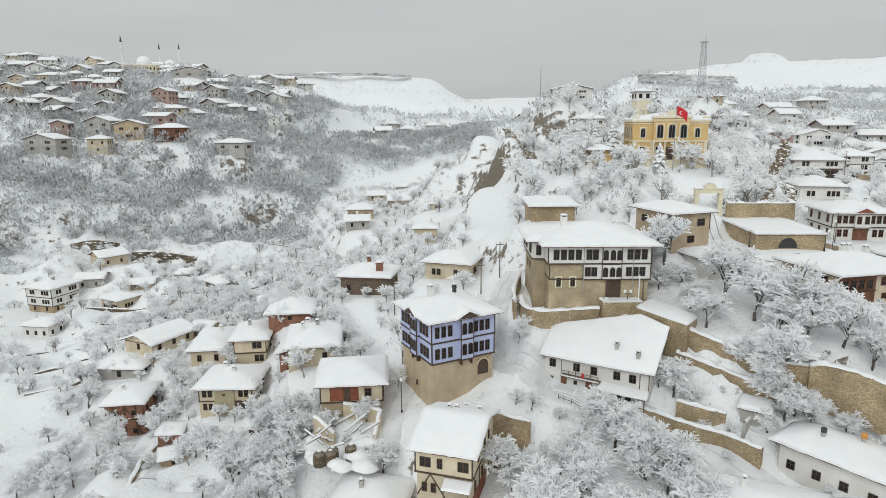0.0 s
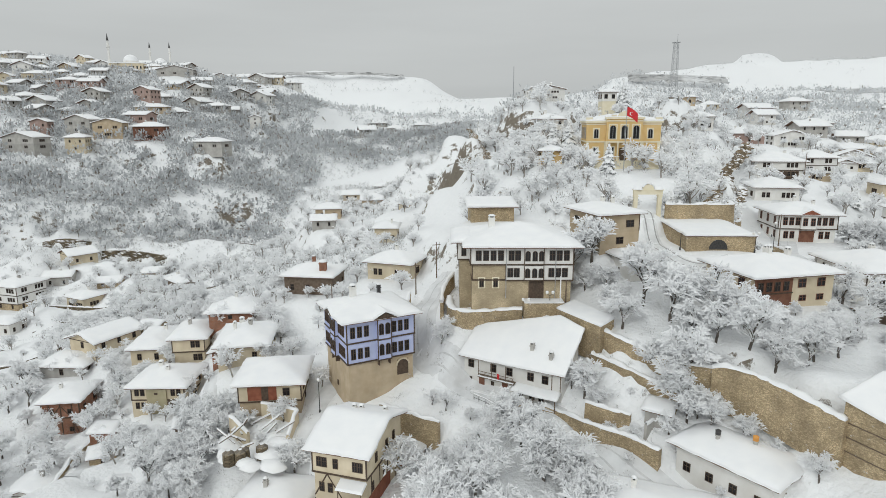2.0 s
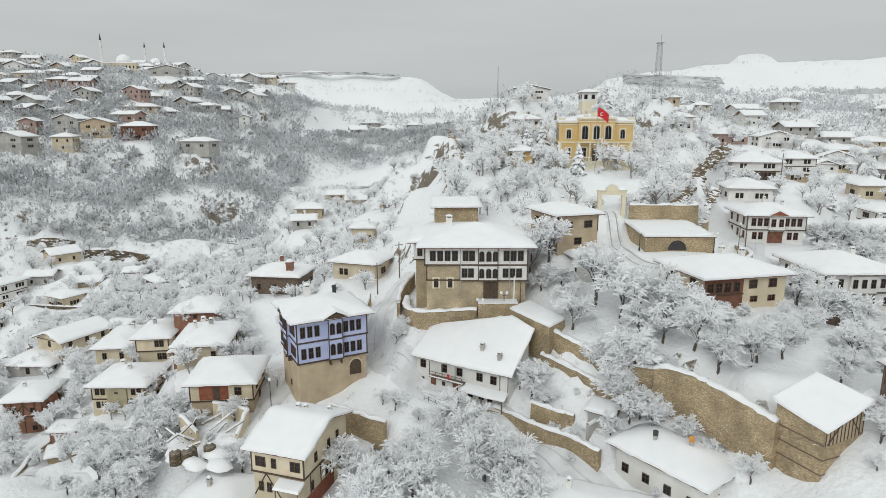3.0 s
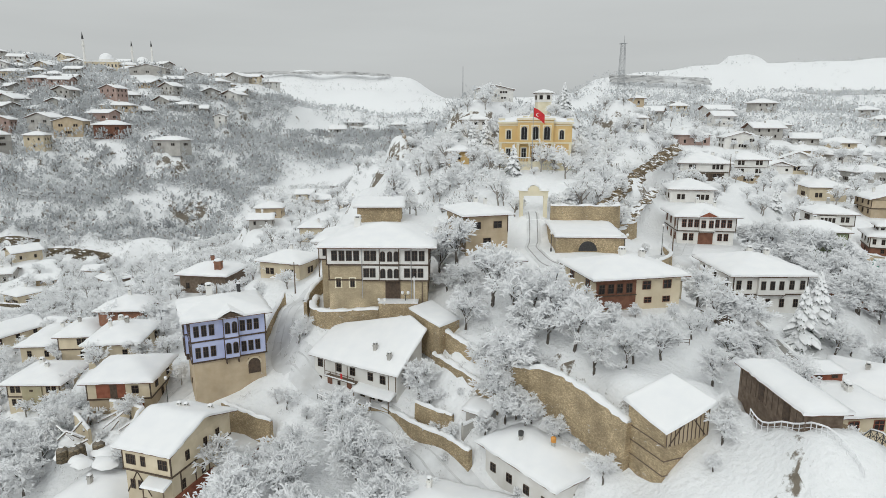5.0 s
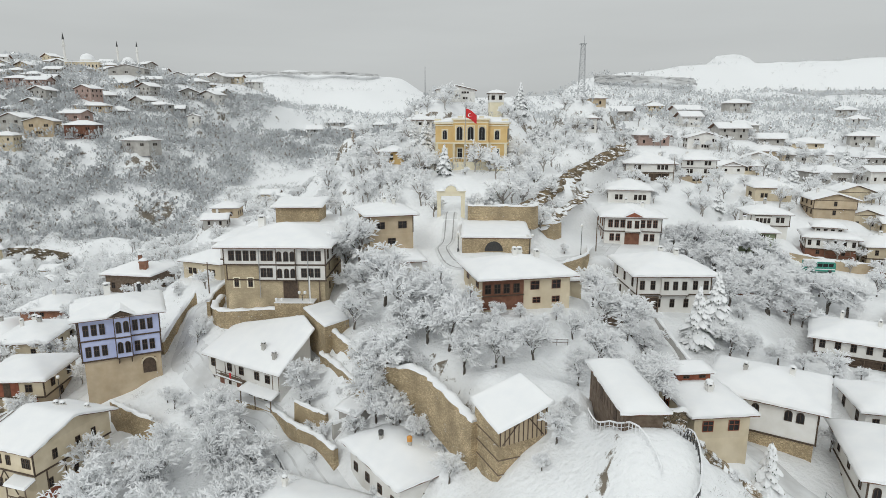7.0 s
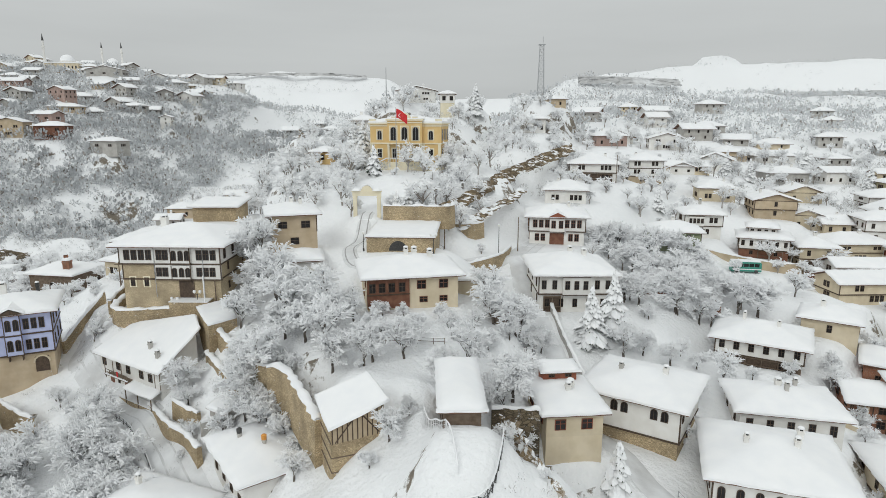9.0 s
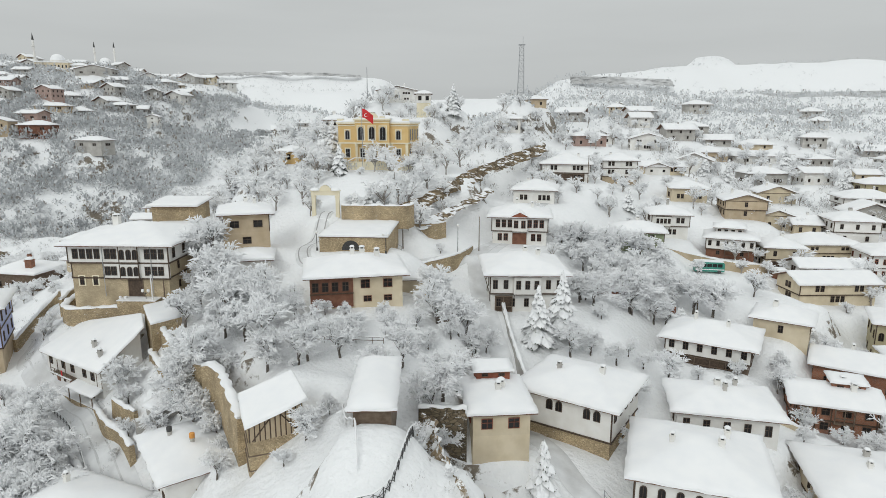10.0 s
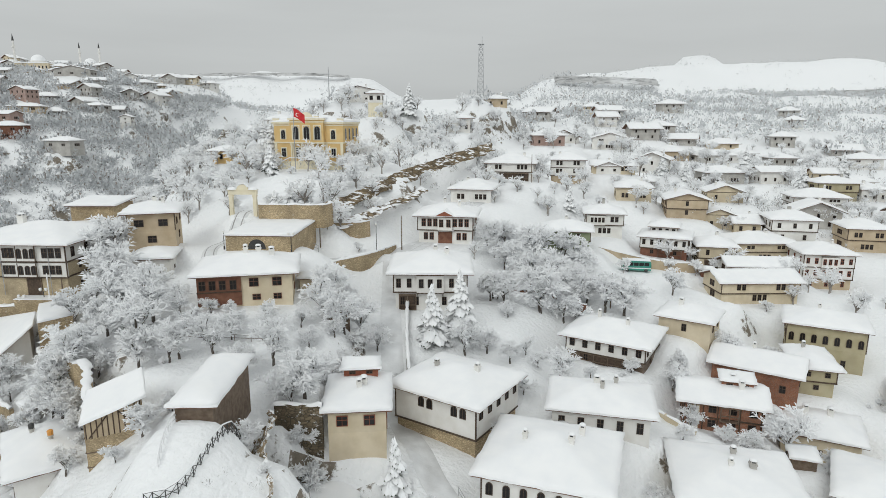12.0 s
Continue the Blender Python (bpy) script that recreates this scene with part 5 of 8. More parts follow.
def konak():
    w, d = 15.5, 14.0
    t = house(22.1, 99.3, 32.8, 1.0, w, d, [S(3.1, "ashlar", 0, 2, 0, 0.0, 0.6, 1.2), S(2.5, "ashlar", 0, 2, 0, 0.0, 0.6, 1.3), S(2.95, "white", 0, 4, 0, 0.28, 0.85, 1.6, "plain", 0.6)],
              "hip", 0.28, 1.15, "large white and stone konak under a snowy hipped roof", chimneys=0, name="konak", plot=False)
    for x, y, z in ((22, 99, 32.6), (17, 98, 32.4), (27, 98, 32.6), (22, 104, 32.6), (16, 104, 32.4), (28, 104, 32.6), (25.5, 90.6, 32.3), (13.4, 95, 30.6), (12.0, 100, 31.2)):
        site(x, y, z, 5)
    f = -d / 2
    Shape().box(5.25 - w / 2, f - 0.28, 3.1, w / 2 + 0.28, f + 0.02, 5.48).make("wall", "white", t)
    for x in (5.25 - w / 2, w / 2 + 0.22):
        Shape().box(x - 0.06, f - 0.33, 3.1, x + 0.1, f - 0.2, 5.46).make("corner_post", "timber", t)
    Shape().box(5.25 - w / 2 - 0.05, f - 0.36, 2.98, w / 2 + 0.33, f - 0.01, 3.17).make("timber_band", "timber", t)
    bay(t, 0.35, 3.35, 5.75, 8.5, f - 0.28, 0.4, "white")
    bay(t, 0.35, 3.35, 3.2, 5.45, f - 0.28, 0.4, "white")
    wins(t, [x - w / 2 for x in (1.0, 2.15, 3.3, 4.45, 6.1, 7.1, 12.45, 13.55, 14.65)], 6.25, f - 0.28, 0.9, 1.6)
    wins(t, [x - w / 2 for x in (8.6, 9.7, 10.7)], 6.25, f - 0.68, 0.8, 1.6, "arch")
    wins(t, [x - w / 2 for x in (5.95, 6.95, 12.35, 13.4, 14.45)], 3.6, f - 0.28, 0.9, 1.45)
    wins(t, [x - w / 2 for x in (8.6, 9.7, 10.7)], 3.6, f - 0.68, 0.8, 1.5, "arch")
    for x in (-6.25, -4.05):
        Shape().add(*ring_of(x, f - 0.06, 1.75, 1.15, 1.8)).make("window_surround", "trimcream", t)
    wins(t, (-6.25, -4.05), 1.95, f, 0.72, 1.4)
    Shape().box(1.25, f - 0.1, 0.05, 3.4, f - 0.004, 2.85).make("door", "timber", t, "dark brown timber double gate")
    for x in (1.13, 3.4):
        Shape().box(x, f - 0.16, 0.0, x + 0.12, f - 0.003, 2.95).make("door_frame", "oldwood", t)
    Shape().box(0.3, f - 2.4, -3.2, 6.4, f + 0.02, -0.02).make("terrace", "stone", t)
    Shape().box(0.25, f - 2.45, -0.015, 6.4, f - 0.12, 0.1).make("snow_cover", "snow", t)
    Shape().tube((5.8, f - 2.0, 0), (5.8, f - 2.0, 4.2), 0.09, n=8).make("flagpole", "whitecloth", t, "short white pole")
    for x in (-2.45, 5.25):
        Shape().tube((x, f - 0.36, 0.2), (x, f - 0.36, 8.4), 0.05, n=6).make("downpipe", "steel", t)
    chimney_part(t, -4.2, 1.0, 10.6, 1.2, 1.0)
    # wing standing out on the street side
    Shape().box(-9.6, -3.2, -4.0, -7.753, 7.0, 5.6).make("wing_wall", "ashlar", t)
    Shape().box(-9.9, -3.5, 5.6, -8.033, 7.2, 8.54).make("wing_wall", "white", t)
    wins(t, (-6.0, -4.2, -3.1, 0.6, 1.7), 6.2, -9.9, 0.85, 1.65, "plain", "timber", -90)
    wins(t, (-3.6, -1.0), 3.0, -9.6, 0.6, 1.3, "plain", "timber", -90)
    wins(t, (-8.95,), 6.2, -3.5, 0.8, 1.65)
    Shape().box(-9.98, -3.58, 5.5, -8.04, 7.2, 5.7).make("timber_band", "timber", t)
    roof_parts(t, 2.3, 6.3, 8.55, "hip", 0.28, 0.36, True, "tile", 31).location = (-8.7, 2.0, 0)


konak()


def blue_house():
    w = d = 10.2
    row = [0.9, 1.95, 3.0, 7.35, 8.35, 9.35]
    t = house(-1.57, 88.95, 19.85, 29.0, w, d, [S(6.0, "tan", 0, 1, [5.0], 0.0, 0.5, 0.8), S(3.15, "blue", row, 3, row, 0.2, 0.72, 1.6, "plain", 0.65), S(3.35, "blue", row, 3, row, 0.25, 0.72, 1.65, "plain", 0.75)],
              "hip", 0.26, 0.95, "tall lilac-blue timber konak on a tan stone base", chimneys=0, name="konak", plot=False)
    f = -d / 2 - 0.22
    for turn in (0, -90):
        for z0, z1 in ((6.1, 9.05), (9.25, 12.45)):
            b = Shape().box(-0.75, f - 0.55, z0, 1.35, f + 0.05, z1)
            b.make("oriel", "blue", t).rotation_euler = (0, 0, radians(turn))
            for x in (-0.75, 1.35):
                Shape().box(x - 0.06, f - 0.6, z0, x + 0.06, f - 0.46, z1).make("corner_post", "timber", t).rotation_euler = (0, 0, radians(turn))
            Shape().box(-0.81, f - 0.62, z0 - 0.12, 1.41, f, z0 + 0.06).make("timber_band", "timber", t).rotation_euler = (0, 0, radians(turn))
            wins(t, (-0.2, 0.8), z0 + 0.7, f - 0.55, 0.74, 1.75, "arch", "timber", turn)
        for x in (-0.55, 1.15):
            Shape().box(x - 0.08, f - 0.45, 5.2, x + 0.08, f + 0.2, 5.96).make("bracket", "timber", t).rotation_euler = (0, 0, radians(turn))
        g = Shape().add([(-1.5, f - 1.15, 12.55), (2.1, f - 1.15, 12.55), (0.3, f - 1.15, 13.35), (-1.5, f + 2.6, 12.55), (2.1, f + 2.6, 12.55), (0.3, f + 2.6, 13.35)], [(0, 1, 2), (5, 4, 3), (0, 2, 5, 3), (1, 4, 5, 2), (0, 3, 4, 1)])
        g.make("oriel_gable", "timber", t).rotation_euler = (0, 0, radians(turn))
        sn = Shape().add([(-1.6, f - 1.2, 12.65), (0.3, f - 1.2, 13.5), (2.2, f - 1.2, 12.65), (2.1, f - 1.1, 13.0), (0.3, f - 1.1, 13.8), (-1.5, f - 1.1, 13.0),
                          (-1.6, f + 3, 12.65), (0.3, f + 3, 13.5), (2.2, f + 3, 12.65), (2.1, f + 3, 13.0), (0.3, f + 3, 13.8), (-1.5, f + 3, 13.0)],
                         [(0, 1, 4, 5), (1, 2, 3, 4), (5, 4, 10, 11), (4, 3, 9, 10), (3, 2, 8, 9), (0, 5, 11, 6)])
        sn.make("snow_cover", "snow", t).rotation_euler = (0, 0, radians(turn))
    Shape().box(2.5, f + 0.12, 2.9, 4.3, f + 0.2, 5.3).make("door", "timber", t, "dark arched doorway")
    s = Shape()
    for i in range(9):
        a, b = math.pi * i / 9, math.pi * (i + 1) / 9
        s.add([(3.4 + r * math.cos(q), f + y, 4.4 + r * math.sin(q)) for y in (0.05, 0.2) for q in (a, b) for r in (0.9, 1.15)], [(0, 1, 3, 2), (1, 5, 7, 3), (0, 2, 6, 4)])
    s.make("door_arch", "cream", t)
    chimney_part(t, -1.5, 2.5, 14.6, 0.8, 0.9, "white")
    chimney_part(t, 3.0, 3.0, 14.0, 0.8, 0.5, "iron")


blue_house()


def snow_slab(parent, pts, thick=0.36, seed=0, name="snow_cover"):
    """Snow lying on a flat polygon of corners (x, y, z): a rounded, slightly ragged edge and a smooth top."""
    rng = random.Random(seed)
    mid = sum((Vector(p) for p in pts), Vector()) / len(pts)
    ring = []
    for a, b in zip(pts, pts[1:] + pts[:1]):
        a, b = Vector(a), Vector(b)
        n = max(2, int((b - a).length / 0.9))
        ring += [a + (b - a) * (k / n) for k in range(n)]
    v, n = [], len(ring)
    for inset, up in ((-0.12, -0.05), (-0.1, thick * 0.6), (0.12, thick * 0.92), (0.5, thick)):
        for p in ring:
            d = mid - p
            d.z = 0
            q = p + d.normalized() * (inset + rng.uniform(-0.05, 0.05))
            slope = (mid.z - p.z) * inset / max(d.length, 0.1)
            v.append((q.x, q.y, p.z + slope + up + (rng.uniform(-0.03, 0.03) if up > 0 else 0)))
    f = [(r * n + i, r * n + (i + 1) % n, (r + 1) * n + (i + 1) % n, (r + 1) * n + i) for r in range(3) for i in range(n)]
    f.append(tuple(range(3 * n, 4 * n)))
    return link(name, v, f, "snow", parent, smooth=True)


def prism(pts, low, name, mat, parent):
    """An upright block on a plan polygon, its top following the corners' heights."""
    n = len(pts)
    v = [(x, y, low) for x, y, z in pts] + list(pts)
    return link(name, v, [(i, (i + 1) % n, n + (i + 1) % n, n + i) for i in range(n)] + [tuple(range(n, 2 * n))], mat, parent)


def long_house():
    t = empty("house", pose(22.34, 85.99, 21.3, 0, 0, -30.7), "long low whitewashed house with a wooden balcony beside the street", "house")
    f = -4.8
    eaves = [(-8.3, -5.5, 4.6), (8.33, -5.5, 4.85), (8.43, 1.5, 9.5), (3.82, 4.0, 9.95), (-9.1, 1.6, 6.95)]

    def top(x, y):
        """Height of the warped roof plane above a place of the plan."""
        return x, y, 4.72 + (y + 5.5) * (0.5 + 0.018 * x)

    prism([top(*p) for p in ((-7.7, f), (7.7, f), (7.8, 1.2), (3.6, 3.4), (-8.4, 1.2))], -4.0, "wall", "white", t)
    n = 5
    roof = link("roof", [(x, y, z + 0.02) for x, y, z in eaves] + [(x, y, z + 0.2) for x, y, z in eaves], [(i, (i + 1) % n, n + (i + 1) % n, n + i) for i in range(n)] + [tuple(range(n))[::-1], tuple(range(n, 2 * n))], "tile", t)
    snow_slab(roof, [(x, y, z + 0.2) for x, y, z in eaves], 0.36, 3)
    wins(t, (-6.5, -2.8, -0.2, 3.1, 5.3), 3.0, f, 0.95, 1.2)
    for x in (6.3, 7.55):
        Shape().box(x - 0.06, f - 0.05, 2.2, x + 0.06, f - 0.004, 4.8).make("timber_stud", "oldwood", t)
    for x, h in ((-4.7, 1.9), (-0.9, 1.95)):
        Shape().box(x - 0.45, f - 0.08, 0.0, x + 0.45, f - 0.004, h).make("door", "brownwood", t)
    wins(t, (-6.6, -2.9), 0.9, f, 0.5, 0.6)
    wins(t, (1.6, 3.4, 4.8), 0.25, f, 0.8, 0.95)
    # balcony on posts, with rails
    b = Shape().box(-4.9, f - 1.0, 2.15, 0.9, f - 0.004, 2.28).make("balcony", "oldwood", t)
    for k in range(6):
        x = -4.8 + k * 1.1
        Shape().box(x - 0.04, f - 0.98, 2.29, x + 0.04, f - 0.9, 4.7 if k % 2 == 0 else 3.1).make("post", "oldwood", b)
    for z in (2.7, 3.1):
        Shape().box(-4.85, f - 0.97, z - 0.03, 0.85, f - 0.92, z + 0.03).make("rail", "oldwood", b)
    Shape().box(-4.85, f - 1.05, 2.285, 0.85, f - 0.85, 2.42).make("snow_cap", "snow", b)
    Shape().box(-1.7, f - 1.02, 2.5, -1.35, f - 0.985, 3.3).make("hanging_cloth", "red", b)
    # lean-to porch roof over the lower end
    porch = [(0.9, f - 1.7, 1.55), (7.6, f - 1.7, 1.55), (7.6, f - 0.01, 2.05), (0.9, f - 0.01, 2.05)]
    pr = link("porch_roof", porch + [(x, y, z + 0.1) for x, y, z in porch], [(3, 2, 1, 0), (4, 5, 6, 7), (0, 1, 5, 4), (1, 2, 6, 5), (3, 0, 4, 7)], "oldwood", t)
    snow_slab(pr, [(x, y, z + 0.1) for x, y, z in porch], 0.2, 9)
    for x in (1.2, 4.2, 7.4):
        Shape().box(x - 0.06, f - 1.6, -0.6, x + 0.06, f - 1.48, 1.56).make("post", "oldwood", t)
    for x, y in ((2.3, -2.6), (5.6, -3.6)):
        chimney_part(t, x, y, top(x, y)[2] + 0.4, 0.9, 0.5, "grey")
    # small plastered annex at the upper end
    low = [(-10.2, f + 0.2, 1.75), (-7.8, f + 0.2, 1.75), (-8.3, f + 3.4, 2.5), (-10.6, f + 3.0, 2.4)]
    prism(low, -3.0, "annex", "cream", t)
    snow_slab(t, low, 0.34, 12)
    Shape().box(-8.0, f - 1.5, -3.0, 7.7, f - 0.004, -0.12).make("terrace", "stone", t)
    Shape().box(-8.05, f - 1.55, -0.115, 7.75, f - 0.3, 0.02).make("snow_cover", "snow", t)


long_house()


def timber_house():
    w, d = 7.2, 11.5
    site(-0.2, 69.1, 14.6, 6)
    t = house(-0.2, 69.1, 16.2, -15.6, w, d, [S(3.6, "cream", [1.0, 2.2], 3, 1, 0.0, 0.7, 1.3), S(3.3, "cream", [1.0, 1.75, 3.3, 6.0, 6.7], [3.0, 6.5, 9.0], 2, 0.18, 0.7, 1.35)], "gable_x", 0.34, 0.8,
              "old cream timber-framed house with a sagging snowy roof", chimneys=0, deep=6, plot=False)
    t.scale = (0.93, 0.93, 0.93)
    f = -d / 2
    pr = Shape().add([(0.2, f - 1.7, 2.5), (3.7, f - 1.7, 2.5), (3.7, f - 0.19, 3.0), (0.2, f - 0.19, 3.0), (0.2, f - 1.7, 2.4), (3.7, f - 1.7, 2.4), (3.7, f - 0.19, 2.9), (0.2, f - 0.19, 2.9)],
                     [(0, 1, 2, 3), (7, 6, 5, 4), (0, 4, 5, 1), (1, 5, 6, 2), (3, 7, 4, 0)]).make("porch_roof", "oldwood", t)
    Shape().add([(0.1, f - 1.8, 2.52), (3.8, f - 1.8, 2.52), (3.8, f - 0.19, 3.05), (0.1, f - 0.19, 3.05), (0.2, f - 1.65, 2.85), (3.7, f - 1.65, 2.85), (3.7, f - 0.2, 3.3), (0.2, f - 0.2, 3.3)],
                [(4, 5, 6, 7), (0, 1, 5, 4), (1, 2, 6, 5), (3, 0, 4, 7)]).make("snow_cover", "snow", pr)
    bl = Shape().box(0.3, f - 1.6, -0.2, 3.6, f - 0.01, 0.0).make("balcony", "oldwood", t)
    for k in range(8):
        x = 0.35 + k * 0.45
        Shape().box(x - 0.03, f - 1.58, 0.005, x + 0.03, f - 1.5, 1.0).make("baluster", "oldwood", bl)
    Shape().box(0.3, f - 1.6, 1.0, 3.6, f - 1.48, 1.1).make("rail", "oldwood", bl)
    for x in (0.35, 3.5):
        Shape().box(x - 0.06, f - 1.56, 1.1, x + 0.06, f - 1.44, 2.4).make("post", "oldwood", bl)
    for a, b, z0, z1 in ((-3.6, -1.8, 0.2, 3.4), (-1.8, 0.2, 3.4, 0.2)):
        Shape().tube((a, f - 0.03, z0), (b, f - 0.03, z1), 0.09, n=4).make("timber_brace", "timber", t)
    # timbers of the long side
    for y in (-4.2, -1.5, 1.2, 3.9):
        Shape().box(3.6, y - 0.09, -2.0, 3.66, y + 0.09, 3.48).make("timber_stud", "timber", t)
    Shape().box(3.6, -5.7, -2.2, 3.68, 2.0, 0.6).make("boarding", "redwood", t)
    for x, y in ((-1.6, 2.4), (-0.6, 2.6), (2.4, 3.8)):
        chimney_part(t, x, y, 6.9 + 0.34 * (6.7 - abs(y)), 0.6, 0.55)
    # lean-to beside it
    house(5.6, 77.4, 13.6, -15.6, 4.6, 8.0, [S(3.2, "brick", 0, 1, 0)], "gable_y", 0.14, 0.5, "low lean-to of brick with a snow-covered roof", "shed", name="lean_to", chimneys=0, bands=False, posts=False)


timber_house()


def hall():
    w, d = 18.0, 14.0
    t = empty("town_hall", pose(54.2, 162.0, 48.6, 0, 0, -6.0), "ochre two-storey public hall with cream trim and arched windows", "public building")
    for x, y in ((0, 0), (0, -9), (-8, -8), (8, -8), (-8, 4), (8, 4)):
        site(54.2 + x, 162.0 + y, 48.6, 9)
    f = -d / 2
    Shape().box(-w / 2 - 0.15, f - 0.15, -4, w / 2 + 0.15, d / 2 + 0.15, 1.9).make("plinth", "trimcream", t)
    Shape().box(-w / 2, f, 1.9, w / 2, d / 2, 11.4).make("wall", "yellow", t)
    Shape().box(-4.3, f - 1.3, 6.7, 4.4, f + 0.05, 12.3).make("wall", "yellow", t, "projecting middle block")
    Shape().box(-4.4, f - 1.4, -4, 4.5, f - 0.16, 1.9).make("plinth", "trimcream", t)
    for z, hh, o in ((6.35, 0.35, 0.18), (10.7, 0.3, 0.15), (11.2, 0.42, 0.4)):
        Shape().box(-w / 2 - o, f - o, z, w / 2 + o, d / 2 + o, z + hh).make("cornice", "trimcream", t)
    for z, hh, o in ((6.36, 0.36, 0.16), (11.5, 0.3, 0.14), (12.1, 0.42, 0.36)):
        Shape().box(-4.3 - o, f - 1.3 - o, z, 4.4 + o, f - 0.41, z + hh).make("cornice", "trimcream", t)
    for x in (-w / 2, -4.6, 4.3, w / 2 - 0.7):
        Shape().box(x, f - 0.1, 1.9, x + 0.7, f - 0.003, 6.34).make("pilaster", "trimcream", t)
    for x in (-4.3, -1.55, 1.3, 4.05):
        s = Shape().lathe([(0.28, 1.9), (0.28, 2.15), (0.2, 2.2), (0.18, 5.7), (0.3, 5.9), (0.3, 6.35)], 12, (x + 0.2, f - 1.1, 0))
        s.make("column", "trimcream", t)
    for x, z, ww, hh, st in ((-6.6, 2.9, 1.15, 2.2, "plain"), (6.5, 2.9, 1.15, 2.2, "plain"), (-6.6, 7.4, 1.15, 2.3, "arch"), (6.5, 7.4, 1.15, 2.3, "arch"), (-2.75, 2.6, 1.2, 2.6, "plain"), (2.8, 2.6, 1.2, 2.6, "plain")):
        window_part(t, pose(x, f - 0.03, z), ww, hh, st, "steel")
        Shape().add(*ring_of(x, f - 0.05, z - 0.1, ww + 0.5, hh + 0.35)).make("window_surround", "trimcream", t)
    for x in (-2.75, 0.05, 2.85):
        window_part(t, pose(x, f - 1.33, 7.3), 1.5, 3.3, "arch", "steel")
        Shape().add(*ring_of(x, f - 1.35, 7.15, 2.1, 3.75)).make("window_surround", "trimcream", t)
    Shape().box(-0.8, f - 0.12, 1.9, 0.9, f - 0.004, 5.0).make("door", "timber", t, "tall dark entrance door")
    for side, ang in ((1, 90), (-1, -90)):
        for y in (-4.8, -1.6, 1.6, 4.8):
            for z, hh in ((2.9, 2.3), (7.2, 2.9)):
                window_part(t, pose(0, 0, 0, 0, 0, ang) @ pose(side * y, -w / 2 - 0.03, z), 1.0, hh, "arch", "steel")
    for x0, x1 in ((-w / 2 - 0.2, -w / 2 + 1.4), (w / 2 - 1.4, w / 2 + 0.2), (-3.2, -2.0), (2.1, 3.3)):
        y = f - (1.45 if abs(x0) < 4 else 0.2)
        b = Shape().box(x0, y, 11.63 if abs(x0) > 4 else 12.53, x1, y + 0.6, 12.5 if abs(x0) > 4 else 13.1).make("parapet", "trimcream", t)
        Shape().box(x0 - 0.05, y - 0.05, 12.5 if abs(x0) > 4 else 13.1, x1 + 0.05, y + 0.65, 12.75 if abs(x0) > 4 else 13.35).make("snow_cap", "snow", b)
    # rounded pediment over the middle
    n = 10
    v = [(1.7 * math.cos(math.pi * i / n), y, 12.52 + 1.5 * math.sin(math.pi * i / n)) for y in (f - 1.4, f - 0.9) for i in range(n + 1)]
    Shape().add(v, [tuple(range(n + 1))[::-1], tuple(range(n + 1, 2 * n + 2))] + [(i, i + 1, n + 2 + i, n + 1 + i) for i in range(n)]).make("pediment", "trimcream", t)
    roof_parts(t, w / 2 + 0.3, d / 2 + 0.3, 11.63, "hip", 0.2, 0.45, True, "tile", 77)
    r2 = Shape().box(-4.6, f - 1.6, 12.53, 4.7, f + 1.5, 12.75).make("snow_cover", "snow", t)
    # stairs to the porch from both sides, with balustrade
    for sgn in (-1, 1):
        for k in range(8):
            x0 = sgn * (4.6 + k * 0.5)
            a, b = sorted((x0, x0 + sgn * 0.5))
            Shape().box(a, f - 1.3, -1.5, b, f - 0.17, 1.7 - k * 0.22).make("step", "trimcream", t)
        Shape().tube((sgn * 4.5, f - 1.35, 2.9), (sgn * 8.6, f - 1.35, 1.0), 0.14, n=6).make("handrail", "snow", t)
    for k in range(14):
        x = -4.2 + k * 0.65
        if abs(x - 0.1) < 1.0:
            continue
        Shape().lathe([(0.09, 1.9), (0.05, 2.2), (0.1, 2.45), (0.06, 2.8)], 8, (x, f - 1.3, 0)).make("baluster", "trimcream", t)
    Shape().box(-4.4, f - 1.45, 2.8, -0.9, f - 1.2, 3.0).make("handrail", "snow", t)
    Shape().box(1.1, f - 1.45, 2.8, 4.5, f - 1.2, 3.0).make("handrail", "snow", t)


hall()


def corners_house(p, z0, z1, mat, label, pitch, name, eave=0.5, roof="hip", **kw):
    """A building on four given plan corners (left, back, right, front as one walks round), taken as a turned rectangle."""
    a, b, c, e = (Vector((*q, 0)) for q in p)
    u = ((c - e) + (b - a)) * 0.5
    v = ((a - e) + (b - c)) * 0.5
    w, d = u.length - 2 * eave, v.length - 2 * eave
    mid = (a + b + c + e) * 0.25
    return house(mid.x, mid.y, z0, math.degrees(math.atan2(u.y, u.x)), w, d, [S(z1 - z0, mat, 0, 0, 0)], roof, pitch, eave, label, chimneys=0, bands=False, posts=False, name=name, plot=False, **kw), w, d


# windowless stone storehouse at the end of the retaining wall, its roof falling to one side
t = empty("storehouse", pose(56.85, 58.4, 24.4, 0, 0, -70), "windowless tan rubble-stone storehouse with a snowy lean-to roof", "storehouse")
prism([(-2.8, -2.85, 7.0), (2.6, -2.4, 6.2), (2.35, 3.05, 8.2), (-2.7, 2.1, 9.0)], -4.0, "wall", "stone", t)
EV = [(-3.17, -3.2, 7.15), (2.99, -2.6, 6.25), (2.67, 3.47, 8.4), (-2.99, 2.4, 9.25)]
rf = link("roof", [(x, y, z - 0.12) for x, y, z in EV] + EV, [(3, 2, 1, 0), (4, 5, 6, 7)] + [(i, (i + 1) % 4, 4 + (i + 1) % 4, 4 + i) for i in range(4)], "oldwood", t)
